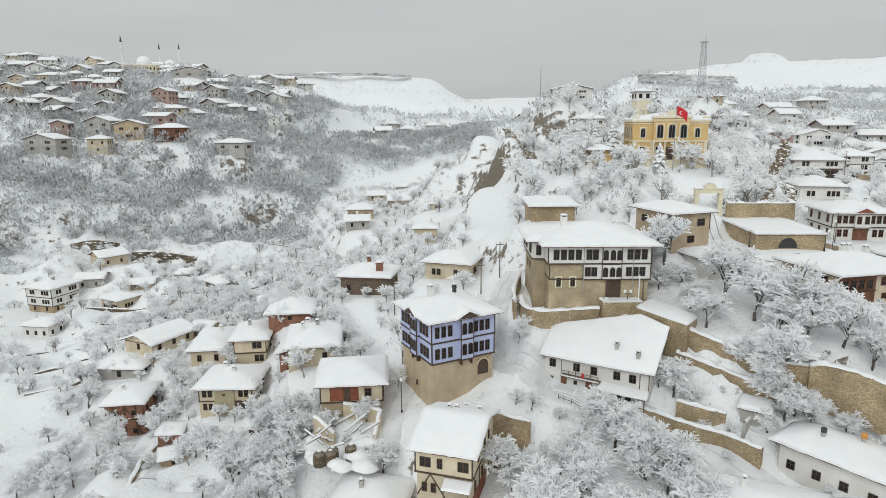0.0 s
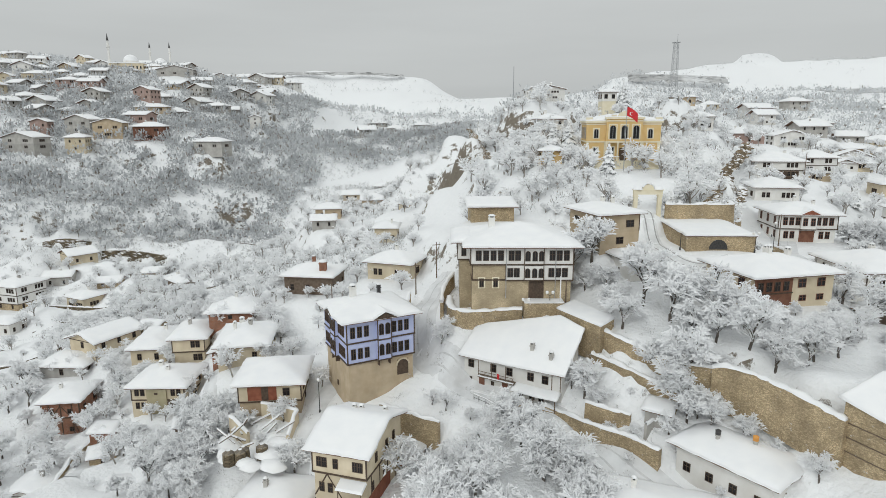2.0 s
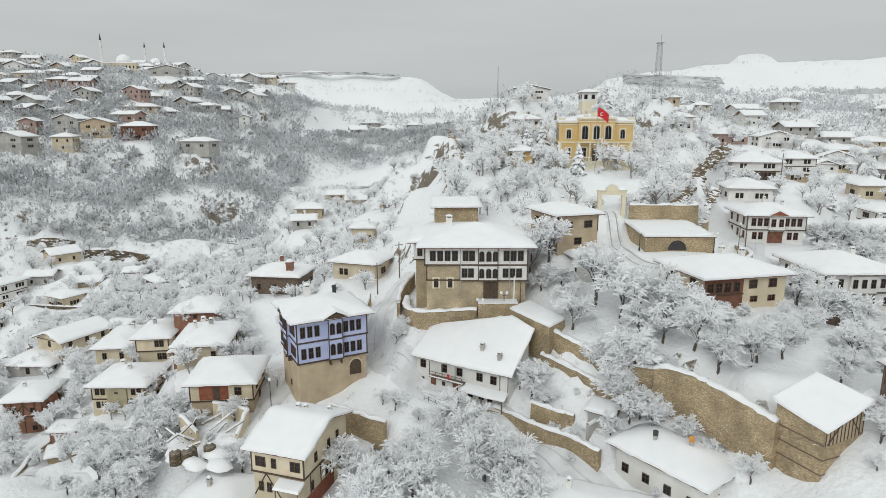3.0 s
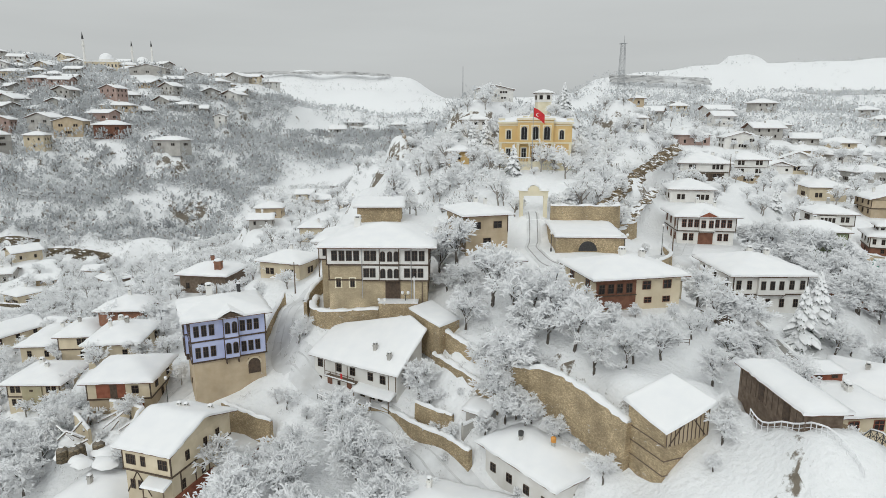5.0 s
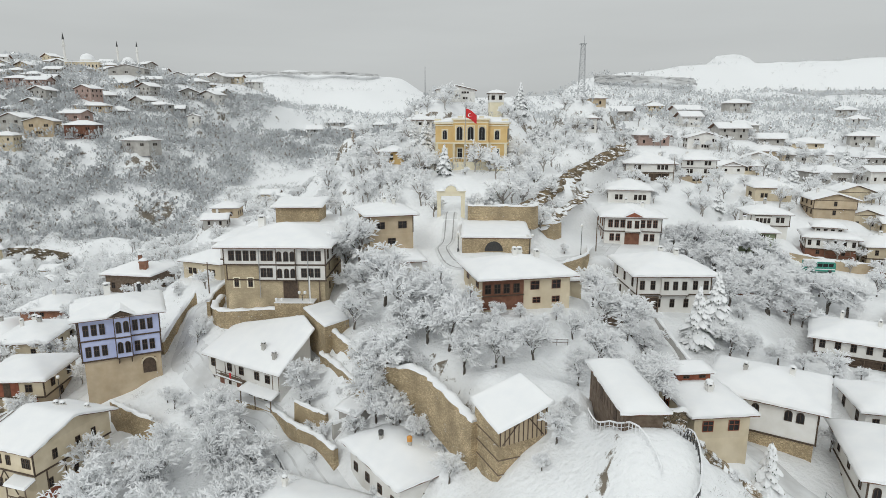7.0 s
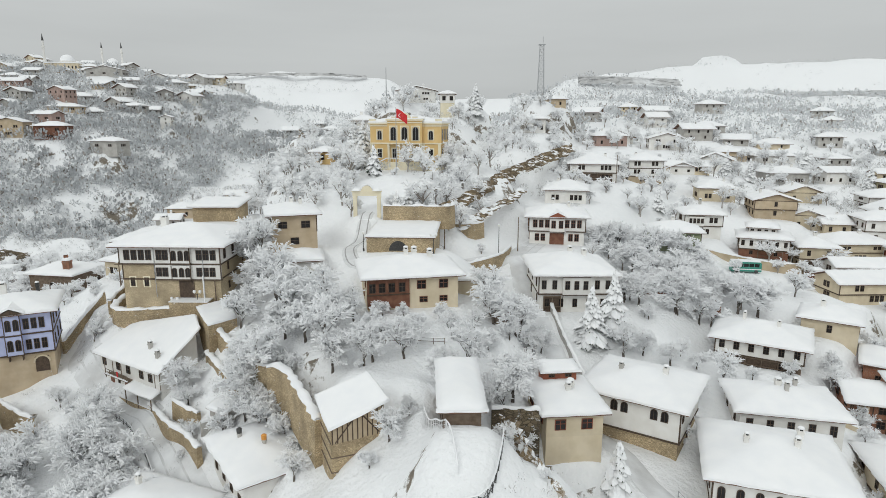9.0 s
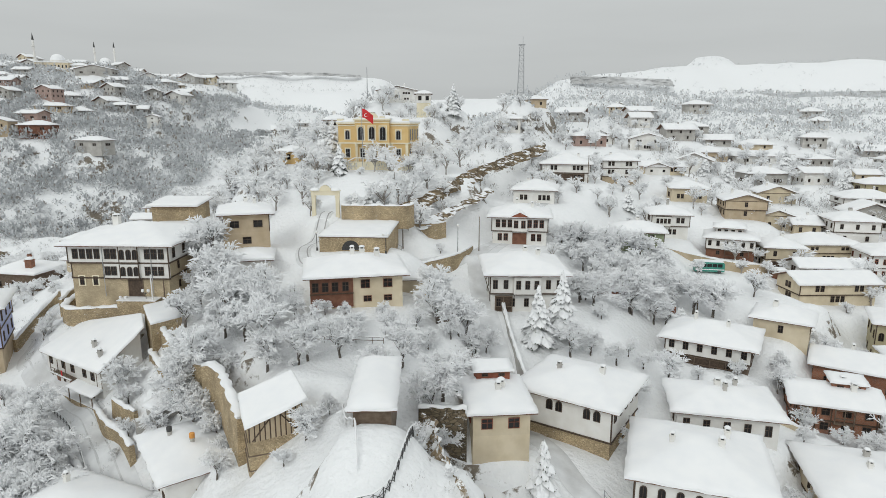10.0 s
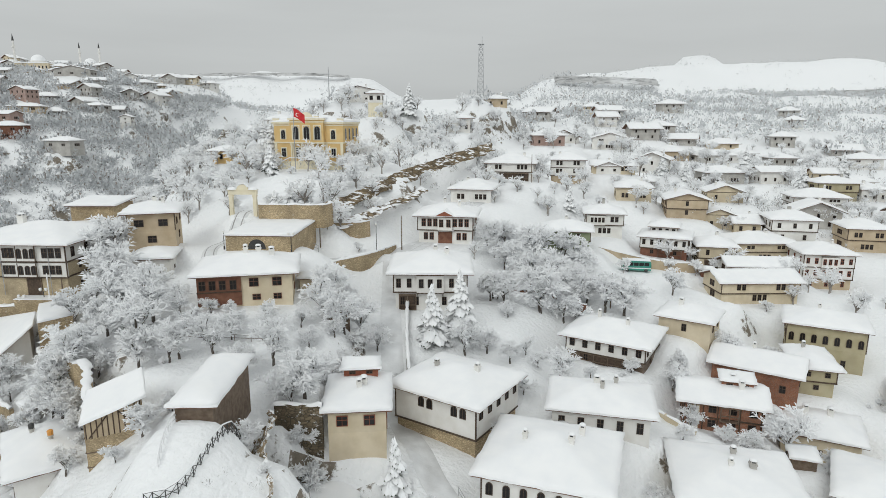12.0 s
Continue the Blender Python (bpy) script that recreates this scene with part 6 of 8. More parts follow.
snow_slab(rf, EV, 0.34, 21)
for z in (1.4, 3.0, 4.6):
    Shape().tube((-2.83, -2.89, z), (2.63, -2.44, z), 0.07, n=4).make("timber_band", "oldwood", t)
for z in (1.4, 3.0):
    Shape().tube((2.64, -2.4, z), (2.4, 3.05, z), 0.07, n=4).make("timber_band", "oldwood", t)
link("infill", [(2.63, -2.3, 4.5), (2.4, 2.95, 4.9), (2.4, 2.95, 8.0), (2.63, -2.3, 6.1), (2.55, -2.3, 4.5), (2.32, 2.95, 4.9), (2.32, 2.95, 8.0), (2.55, -2.3, 6.1)], [(0, 1, 2, 3), (0, 4, 5, 1), (3, 2, 6, 7), (1, 5, 6, 2), (4, 0, 3, 7)], "tan", t)
for k in range(11):
    q = k / 10
    x, y = 2.65 - 0.23 * q, -2.25 + 5.1 * q
    Shape().tube((x, y, 4.5 + 0.4 * q), (x, y, 6.15 + 1.9 * q), 0.06, n=4).make("timber_stud", "timber", t)
for a, b in ((0.05, 0.4), (0.95, 0.6)):
    Shape().tube((2.7 - 0.23 * a, -2.25 + 5.1 * a, 4.6 + 0.4 * a), (2.7 - 0.23 * b, -2.25 + 5.1 * b, 6.1 + 1.8 * b), 0.06, n=4).make("timber_brace", "timber", t)

# dark boarded barn
t, w, d = corners_house([(65.42, 63.66), (69.91, 63.98), (70.78, 51.51), (66.29, 51.19)], 32.2, 34.6, "oldwood", "dark grey-brown boarded barn with deep snow on the roof", 0.34, "barn", 0.5)
t["category"] = "barn"
for y in (-2.8, 1.5):
    Shape().box(-w / 2 - 0.04, y - 0.5, 0.1, -w / 2 - 0.004, y + 0.5, 2.0).make("door", "timber", t)
for k in range(12):
    y = -d / 2 + 0.4 + k * (d - 0.8) / 11
    Shape().box(-w / 2 - 0.03, y - 0.04, 0.0, -w / 2 - 0.003, y + 0.04, 2.45).make("batten", "timber", t)

# gatehouse arch on the drive
def gate():
    t = empty("gate", pose(49.3, 119.0, 42.8, 0, 0, 2), "cream stuccoed gateway with a curved pediment under snow", "gateway")
    site(49.3, 119.0, 42.8, 5)
    for x in (-2.35, 2.35):
        Shape().box(x - 0.35, -0.4, -1, x + 0.35, 0.4, 3.4).make("pier", "trimcream", t)
        Shape().box(x - 0.45, -0.5, 3.0, x + 0.45, 0.5, 3.2).make("moulding", "trimcream", t)
    Shape().box(-2.8, -0.45, 3.4, 2.8, 0.45, 4.2).make("lintel", "trimcream", t)
    Shape().box(-2.95, -0.55, 4.2, 2.95, 0.55, 4.38).make("cornice", "trimcream", t)
    n = 8
    v = [(1.1 * math.cos(math.pi * i / n), y, 4.38 + 1.0 * math.sin(math.pi * i / n)) for y in (-0.35, 0.35) for i in range(n + 1)]
    Shape().add(v, [tuple(range(n + 1))[::-1], tuple(range(n + 1, 2 * n + 2))] + [(i, i + 1, n + 2 + i, n + 1 + i) for i in range(n)]).make("pediment", "trimcream", t)
    for x in (-2.0, 2.0):
        Shape().lathe([(1.0, 4.38), (0.85, 4.65), (0.4, 4.85), (0.02, 4.9)], 10, (x, 0, 0)).make("snow_cap", "snow", t, smooth=True)
    v = [(r * math.cos(math.pi * i / n), y, 4.38 + r * math.sin(math.pi * i / n)) for y in (-0.4, 0.4) for r in (1.11, 1.35) for i in range(1, n)]
    q = n - 1
    Shape().add(v, [(i, i + 1, q + i + 1, q + i) for i in range(q - 1)] + [(2 * q + i, 3 * q + i, 3 * q + i + 1, 2 * q + i + 1) for i in range(q - 1)] + [(q + i, q + i + 1, 3 * q + i + 1, 3 * q + i) for i in range(q - 1)]).make("snow_cap", "snow", t)


gate()

# vaulted stone store below the terrace
t = house(57.6, 111.0, 38.5, -1, 11.8, 15.5, [S(2.4, "stone", 0, 0, 0)], "shed", 0.02, 0.15, "low stone vault with an arched opening and a snowy flat top", "store", name="stone_store", chimneys=0, bands=False, posts=False)
# arched sheet on the solid wall, its dark colour imitating the shade inside
n = 10
Shape().add([(1.6 * math.cos(math.pi * i / n) - 0.4, -7.77, 0.0 + 1.75 * math.sin(math.pi * i / n)) for i in range(n + 1)] + [(1.6 * math.cos(math.pi * i / n) - 0.4, -7.74, 1.75 * math.sin(math.pi * i / n)) for i in range(n + 1)],
            [tuple(range(n + 1))[::-1]] + [(i, i + 1, n + 2 + i, n + 1 + i) for i in range(n)]).make("opening", "iron", t, "dark arched sheet standing in for a shaded opening")

# lookout tower behind the hall
t = house(62.3, 211.0, 62.0, 4, 4.6, 4.6, [S(4.6, "trimcream", 0, 0, 0), S(3.0, "white", 2, 2, 2, 0.15, 1.1, 1.4)], "hip", 0.35, 0.6, "small square tower with a windowed top storey", "tower", name="tower", near=False, chimneys=0, bands=False)


def mosque(x, y, z, s, label, minarets):
    t = empty("mosque", pose(x, y, z, 0, 0, 8) @ Matrix.Diagonal((s, s, s, 1)), label, "mosque")
    site(x, y, z, 30)
    Shape().box(-14, -12, -6, 14, 12, 6.2).make("wall", "cream", t)
    Shape().box(-14.4, -12.4, 6.2, 14.4, 12.4, 7.0).make("snow_cover", "snow", t)
    Shape().lathe([(6.2, 7.0), (6.2, 9.0), (5.8, 9.1)], 20).make("drum", "white", t)
    Shape().lathe([(5.9, 9.0), (5.6, 10.8), (4.7, 12.5), (3.0, 13.8), (1.0, 14.5), (0.05, 14.6)], 20).make("dome", "snow", t, smooth=True)
    for k in range(9):
        far_window(t, pose(-12 + 3 * k, -12.0, 1.6), 1.4, 2.6, "white")
    for mx, my in minarets:
        m = Shape().lathe([(1.5, -6), (1.5, 8), (1.0, 10), (0.95, 19), (1.5, 19.6), (1.5, 20.6), (0.9, 20.7), (0.85, 25)], 12, (mx, my, 0)).make("minaret", "white", t)
        Shape().lathe([(1.0, 25), (0.05, 31)], 12, (mx, my, 0)).make("spire", "iron", m)


mosque(-233, 470, 97.5, 0.85, "pale mosque with a snowy dome and slim minarets", [(-14, -10)])
mosque(-272, 600, 107, 0.9, "hazy pale mosque with two slim minarets", [(-10, 0), (10, 0)])

CH = empty("brick_chimney", pose(-16.2, 124.0, 28.4), "tall red brick chimney beside a brown boarded house", "chimney")
Shape().box(-0.7, -0.6, -6, 0.7, 0.6, 3.0).make("shaft", "brick", CH)
Shape().box(-0.8, -0.7, 2.6, 0.8, 0.7, 2.8).make("corbel", "brick", CH)
Shape().lathe([(0.9, 3.0), (0.8, 3.3), (0.3, 3.5), (0.02, 3.52)], 10).make("snow_cap", "snow", CH, smooth=True)


# ---- ground sheet ----
def axis(a, b, lo, hi, step, grow):
    mid = list(np.arange(a, b, step))
    s, left, p = step, [], a
    while p > lo:
        s *= grow
        p -= s
        left.append(p)
    s, right, p = step, [], mid[-1]
    while p < hi:
        s *= grow
        p += s
        right.append(p)
    return np.array(left[::-1] + mid + right)


def build_ground():
    xs, ys = axis(-150, 240, -2600, 2800, 1.6, 1.05), axis(40, 290, -700, 3800, 1.6, 1.035)
    X, Y = np.meshgrid(xs, ys)
    Z = ground_at(X.ravel(), Y.ravel()).reshape(X.shape)
    # rough open ground: hummocks, field terraces and drifts
    rough, fine = np.zeros_like(Z), np.zeros_like(Z)
    for k, (f, a) in enumerate(((0.035, 1.3), (0.09, 0.6), (0.23, 0.28), (0.55, 0.12), (1.25, 0.1), (1.9, 0.06))):
        q = k * 1.9
        part = a * np.sin(f * X + 1.3 * np.sin(f * 0.7 * Y + q) + q) * np.cos(f * 0.9 * Y + 1.1 * np.sin(f * 0.6 * X - q) + 2 * q)
        rough, fine = rough + part * (k < 4), fine + part * (k >= 4)
    s = np.array(SITES)
    near = np.full(Z.shape, 1e9)
    for x, y, z, r in s[s[:, 3] < 12]:
        near = np.minimum(near, (X - x) ** 2 + (Y - y) ** 2)
    free = np.clip((np.sqrt(near) - 5) / 14, 0.06, 1)
    Z = Z + rough * free + fine * np.clip((np.sqrt(near) - 2) / 8, 0.3, 1.0) * (np.abs(X) < 300)
    a, b = len(xs), len(ys)
    v = np.stack([X, Y, Z], -1).reshape(-1, 3)
    i, j = np.meshgrid(np.arange(a - 1), np.arange(b - 1))
    k = (j * a + i).ravel()
    f = np.stack([k, k + 1, k + a + 1, k + a], -1)
    me = bpy.data.meshes.new("ground")
    me.from_pydata(v, [], f)
    me.materials.append(M["ground"])
    me.polygons.foreach_set("use_smooth", [True] * len(me.polygons))
    me.update()
    ob = new("ground", me)
    tagged(ob, "snow-covered hillside ground with bare earth on steep banks", "ground", kind="structure")
    return xs, ys, Z


GX, GY, GZ = build_ground()


def on_ground(x, y):
    """Height of the ground sheet itself at many places."""
    x, y = np.atleast_1d(x).astype(float), np.atleast_1d(y).astype(float)
    i = np.clip(np.searchsorted(GX, x) - 1, 0, len(GX) - 2)
    j = np.clip(np.searchsorted(GY, y) - 1, 0, len(GY) - 2)
    u, w = (x - GX[i]) / (GX[i + 1] - GX[i]), (y - GY[j]) / (GY[j + 1] - GY[j])
    return (GZ[j, i] * (1 - u) + GZ[j, i + 1] * u) * (1 - w) + (GZ[j + 1, i] * (1 - u) + GZ[j + 1, i + 1] * u) * w


def og(x, y):
    return float(on_ground(x, y)[0])


# ---- trees ----
def grow(seed, height, kids=(5, 4, 5, 4), up=0.55, trunk=0.28, spreadf=1.0):
    """Branch segments of a bare tree: start, end, radii."""
    rng = random.Random(seed)
    segs = []

    def limb(p, d, length, r, level):
        bend = Vector((rng.uniform(-1, 1), rng.uniform(-1, 1), rng.uniform(-0.2, 0.5))) * 0.22
        mid = p + d * length * 0.5 + bend * length * 0.25
        end = p + d * length + bend * length * 0.1
        if level < 3:
            segs.append((p, mid, r, r * 0.8, level))
            segs.append((mid, end, r * 0.8, r * 0.6, level))
        else:
            segs.append((p, end, r, r * 0.5, level))
        if level >= len(kids):
            return
        n = kids[level] + rng.randint(-1, 1)
        for i in range(max(2, n)):
            t = 1.0 if i == 0 else rng.uniform(0.25, 1.0) if level else rng.uniform(0.5, 1.0)
            q = p + (mid - p) * (t * 2) if t < 0.5 else mid + (end - mid) * (t * 2 - 1)
            side = d.cross(Vector((rng.uniform(-1, 1), rng.uniform(-1, 1), rng.uniform(-1, 1)))).normalized()
            nd = (d * rng.uniform(0.55, 1.0) + side * rng.uniform(0.45, 0.95) * spreadf + Vector((0, 0, up * rng.uniform(0.1, 0.7) - (0.12 if level > 1 else 0)))).normalized()
            limb(q, nd, length * (rng.uniform(0.55, 0.82) if level + 1 < len(kids) else rng.uniform(0.45, 1.15)), r * 0.55, level + 1)

    limb(Vector((0, 0, -0.4)), Vector((rng.uniform(-0.1, 0.1), rng.uniform(-0.1, 0.1), 1)).normalized(), height * trunk + 0.4, height * 0.022, 0)
    return segs


def prisms(segs, white, fat=1.0, fine=9, tent=True):
    v, f = [], []
    rng = random.Random(len(segs))
    for a, b, r0, r1, lev in segs:
        d = (b - a)
        if d.length < 1e-5:
            continue
        u = d.normalized()
        flat = math.hypot(u.x, u.y)
        if white and (flat < 0.25 or lev < 1):
            continue
        side = u.cross(Vector((0, 0, 1)))
        side = side.normalized() if side.length > 1e-3 else Vector((1, 0, 0))
        top = side.cross(u)
        k = len(v)
        for p, r in ((a, r0), (b, r1)):
            if white:
                q = 1.0 if p is a or lev < 3 else 0.45
                wdt, hgt = (r + 0.05) * fat * q, (r * 0.4 + 0.085) * fat * q
                o = p + Vector((0, 0, r * 0.3))
                v += [o - side * wdt - top * 0.02, o + side * wdt - top * 0.02, o + top * hgt]
            else:
                r = max(r, 0.012)
                v += [p - side * r - top * r * 0.6, p + side * r - top * r * 0.6, p + top * r]
        if white and lev >= fine:
            # a bent ridge of snow along the twig, widest in the middle
            del v[k:]
            wd = (r0 + rng.uniform(0.04, 0.075)) * fat
            m = a + d * rng.uniform(0.4, 0.65) + side * (rng.uniform(-0.16, 0.16) * d.length)
            e = b - Vector((0, 0, 0.4 * d.z + 0.03))
            up = Vector((0, 0, wd * rng.uniform(1.3, 2.0)))
            v += [a, m + side * wd, e, m - side * wd, m + up]
            f += [(k, k + 1, k + 2, k + 4), (k, k + 4, k + 2, k + 3)] if tent else [(k, k + 1, k + 2, k + 4) if rng.random() < 0.5 else (k, k + 4, k + 2, k + 3)]
            continue
        f += [(k + 1, k + 2, k + 5, k + 4), (k + 2, k, k + 3, k + 5)] if white else [(k, k + 1, k + 4, k + 3), (k + 1, k + 2, k + 5, k + 4), (k + 2, k, k + 3, k + 5)]
    return v, f


def tree_kind(seed, height, kids, label, fat=1.0, name="tree", **kw):
    segs = grow(seed, height, kids, **kw)
    e = empty(name, pose(0, -60, -50), label, "tree", "bare trees in the snow")
    last = len(kids)
    bare = [g for i, g in enumerate(segs) if g[4] < last - 1 or (g[4] == last - 1 and i % 4 == 0)]
    wv, wf = prisms([g for g in bare if g[4] < 3], False)
    thick = len(wf)
    tv, tf = prisms([g for g in bare if g[4] >= 3], False)
    wf += [tuple(len(wv) + q for q in fc) for fc in tf]
    wv += tv
    link("trunk", wv, wf, ["bark", "twig"], e, slots=[0 if i < thick else 1 for i in range(len(wf))])
    link("crown", *prisms(segs, True, fat, last), "frost", e, label="snow-laden twigs")
    return e


def plant(kind, x, y, s=1.0, sink=0.15):
    return copy_thing(kind, pose(x, y, og(x, y) - sink, 0, 0, random.uniform(0, 360)) @ Matrix.Diagonal((s, s, s * random.uniform(0.9, 1.1), 1)))


TREES = [tree_kind(11, 11.5, (6, 5, 5, 7), "tall bare garden tree thickly loaded with snow", 1.25, trunk=0.24), tree_kind(23, 10.5, (6, 5, 5, 7), "tall bare garden tree thickly loaded with snow", 1.25, up=0.45, trunk=0.24),
         tree_kind(35, 9.0, (6, 5, 5, 7), "spreading bare fruit tree thickly loaded with snow", 1.25, up=0.3, trunk=0.22), tree_kind(47, 8.5, (6, 5, 5, 7), "spreading bare fruit tree thickly loaded with snow", 1.25, up=0.35, trunk=0.2)]
BUSH = [tree_kind(61, 6.0, (7, 6, 8), "bare bush thickly covered with snow", 1.3, "bush", trunk=0.1, up=0.5), tree_kind(73, 5.2, (8, 6, 8), "bare bush thickly covered with snow", 1.3, "bush", trunk=0.1, up=0.4)]


def grove(name, n, boxes, s0, s1, seed, label, clear=0.5, kids=(7, 6, 9), fat=2.0):
    """Middle-distance trees and bushes, white with snow, joined into one sheet of woods."""
    rng = random.Random(seed)
    kinds = []
    for q, (hgt, up, tr) in enumerate(((10.5, 0.55, 0.26), (9.0, 0.4, 0.22), (7.0, 0.35, 0.12), (11.0, 0.7, 0.3))):
        segs = grow(seed * 10 + q, hgt, kids, up=up, trunk=tr)
        wood, snow = prisms([g for i, g in enumerate(segs) if g[4] < 2 or (g[4] == 2 and i % 4 == 0)], False, 1.0), prisms([g for g in segs if g[4] == 3], True, fat, 3, False)
        kinds.append((np.array(wood[0]), np.array(wood[1]), np.array(snow[0]), np.array(snow[1])))
    s = np.array(BLOCKED)
    V, F, K, base = [], [], [], 0
    area = [(b[2] - b[0]) * (b[3] - b[1]) for b in boxes]
    for b, a in zip(boxes, area):
        want, k = n * a / sum(area), 0
        for _ in range(int(want * 10)):
            if k >= want:
                break
            x, y = rng.uniform(b[0], b[2]), rng.uniform(b[1], b[3])
            if ((s[:, 0] - x) ** 2 + (s[:, 1] - y) ** 2 < (s[:, 2] + clear) ** 2).any():
                continue
            k += 1
            wv, wf, sv, sf = rng.choice(kinds)
            sc, an = rng.uniform(s0, s1), rng.uniform(0, 6.283)
            c, d = math.cos(an) * sc, math.sin(an) * sc
            R = np.array(((c, d, 0), (-d, c, 0), (0, 0, sc * rng.uniform(0.85, 1.15))))
            o = np.array((x, y, og(x, y) - 0.1))
            for v, f, slot in ((wv, wf, 0), (sv, sf, 1)):
                V.append(v @ R + o)
                F.append(f + base)
                K.append(np.full(len(f), slot, dtype=np.int32))
                base += len(v)
    me = bpy.data.meshes.new(name)
    me.from_pydata(np.concatenate(V), [], np.concatenate(F))
    for m in ("twig", "frost"):
        me.materials.append(M[m])
    me.polygons.foreach_set("material_index", np.concatenate(K))
    me.update()
    tagged(new(name, me), label, "trees", kind="stuff")


def scatter(kinds, n, x0, y0, x1, y1, s0=0.8, s1=1.2, seed=0, clear=4.0):
    """Trees over a stretch of the plan, kept off the houses' plots and the streets."""
    rng = random.Random(seed)
    random.seed(seed)
    s = np.array([q for q in BLOCKED])
    k = 0
    for _ in range(n * 12):
        x, y = rng.uniform(x0, x1), rng.uniform(y0, y1)
        if ((s[:, 0] - x) ** 2 + (s[:, 1] - y) ** 2 < (s[:, 2] + clear) ** 2).any():
            continue
        plant(rng.choice(kinds), x, y, rng.uniform(s0, s1))
        k += 1
        if k >= n:
            return


BLOCKED = []
for o in list(scene.objects):
    if o.type == "EMPTY" and o.parent is None and o.name.split(".")[0] in ("house", "town_hall", "barn", "shed", "konak", "storehouse", "lean_to", "gate", "stone_store", "tower"):
        c = [ch for ch in o.children if ch.name.startswith("roof")]
        r = max(abs(v.co.x) for v in c[0].data.vertices) if c else 5
        r2 = max(abs(v.co.y) for v in c[0].data.vertices) if c else 5
        BLOCKED.append((o.matrix_world.translation.x, o.matrix_world.translation.y, (r + r2) / 2 - 3.2))

BLOCKED += [(136, 114, 9), (130, 120, 8), (142, 120, 8), (137, 127, 7), (50, 108, 5), (50, 114, 5), (50, 134, 8), (76, 160, 4), (72, 150, 4), (58, 108, 8), (-108, 181, 9), (-118, 160, 10), (-130, 182, 10), (-118, 210, 6)]
for x, y, s in ((56, 79, 0.85), (62, 80, 0.65), (67, 80, 0.65), (72, 79.5, 0.7), (61, 74, 0.85), (50, 75, 1.1), (47, 78, 1.25), (43, 84, 1.3), (40, 88, 1.25), (46, 86, 0.95), (53, 82, 0.75), (69, 73, 0.85), (76, 75, 0.85), (73, 86, 1.0), (77, 90, 0.9),
                (42, 74, 1.0), (41, 70.3, 0.8), (43.5, 69, 0.7), (38, 77, 0.9), (52, 72, 0.8), (73, 66, 0.9), (76, 62, 0.9), (49, 82, 1.2), (44, 79, 1.2), (34.5, 98.5, 1.15), (31.5, 100.5, 1.0), (36, 94, 1.0), (36, 90, 0.9), (57, 83, 0.5), (65, 83, 0.5), (70, 83, 0.5), (60, 83, 0.45), (75, 82, 0.7), (78, 84, 0.8),
                (93.6, 90.8, 0.95), (100.6, 90, 0.9), (97, 92.5, 0.9), (105, 91, 0.7), (108, 88.5, 0.75), (120.4, 97, 0.0), (128.5, 95.6, 0.75), (138.5, 100.5, 0.95), (107.8, 80.1, 0.0), (107, 107.6, 1.3), (100.3, 108.4, 1.2), (114.9, 113.8, 1.2), (135.3, 121.4, 0.8), (156, 129, 0.0), (80.2, 87.4, 0.6),
                (57.1, 72.7, 0.8), (61.8, 77.8, 0.7), (74.4, 67.8, 0.95), (76.1, 83.8, 0.9), (78.6, 84.9, 0.8), (72.6, 53.5, 0.55), (72.8, 56.5, 0.65), (72.6, 59.5, 0.7), (61.2, 55.6, 0.55), (59.6, 53.2, 0.4), (63.0, 58.5, 0.5), (138, 79.5, 1.1), (119.5, 91, 0.6), (126.5, 92, 0.7), (99, 72.5, 0.6), (123.5, 78.5, 0.6), (43.4, 70.6, 0.85), (45.2, 74, 1.0), (46.4, 67, 0.6), (48.6, 63.6, 0.55), (38.5, 69.5, 0.7), (50.5, 58.5, 0.5), (40, 72.7, 0.8), (74.8, 64, 0.7), (74.2, 60, 0.6),
                (-75.6, 113, 0.9), (-70.1, 93.6, 0.8), (-68.2, 95.3, 0.9), (-56.6, 92, 0.7), (-53.2, 102, 0.8), (-56.4, 111.6, 0.75), (-41.3, 89.8, 0.9), (-33.6, 83.1, 1.0), (-28.4, 77.6, 1.0), (-24.7, 82.7, 0.9), (-21.5, 81, 0.7), (-63.6, 84.1, 0.8), (-70.1, 84.6, 0.8), (-77.5, 110, 0.8), (-53, 108, 0.7), (-31.1, 89, 0.75), (-24.6, 89.3, 0.7), (-34, 94, 0.7), (-36.5, 90, 0.9), (-12.4, 76.2, 0.6), (-55.2, 147.4, 1.0), (-52.3, 159.8, 1.0), (-76.6, 148, 1.0), (-84, 155, 1.0), (-93.5, 160, 0.9), (-24, 112, 0.9), (-21, 108, 0.9), (-28, 127, 0.9), (-12, 118, 0.8), (-46, 127, 0.8), (-20, 98, 0.9), (-17, 101, 0.9),
                (29.6, 77.6, 0.75), (31.2, 76.0, 0.65), (28.2, 79.4, 0.5), (9.6, 90.4, 0.5), (10.6, 91.0, 0.45), (8.6, 81.6, 0.42), (10.6, 79.6, 0.45), (20.6, 72.0, 1.0), (23.6, 69.6, 1.0), (17.2, 74.6, 0.9), (26.6, 66.4, 0.9), (31.6, 72.2, 0.35), (34.2, 70.2, 0.35), (19, 75.6, 0.7), (30, 64.6, 0.8), (14, 77, 0.5), (44.2, 69.4, 0.7), (42.4, 70.8, 0.85), (40.6, 73.6, 0.95), (47.2, 66.8, 0.45), (33, 96, 0.9), (36, 84, 0.9), (66, 70, 0.7), (56, 72, 0.7), (74, 96, 0.9), (72, 92, 0.9), (77, 78, 0.8)):
    if s > 0:
        plant(TREES[int(x * 7 + y) % 4], x, y, s)
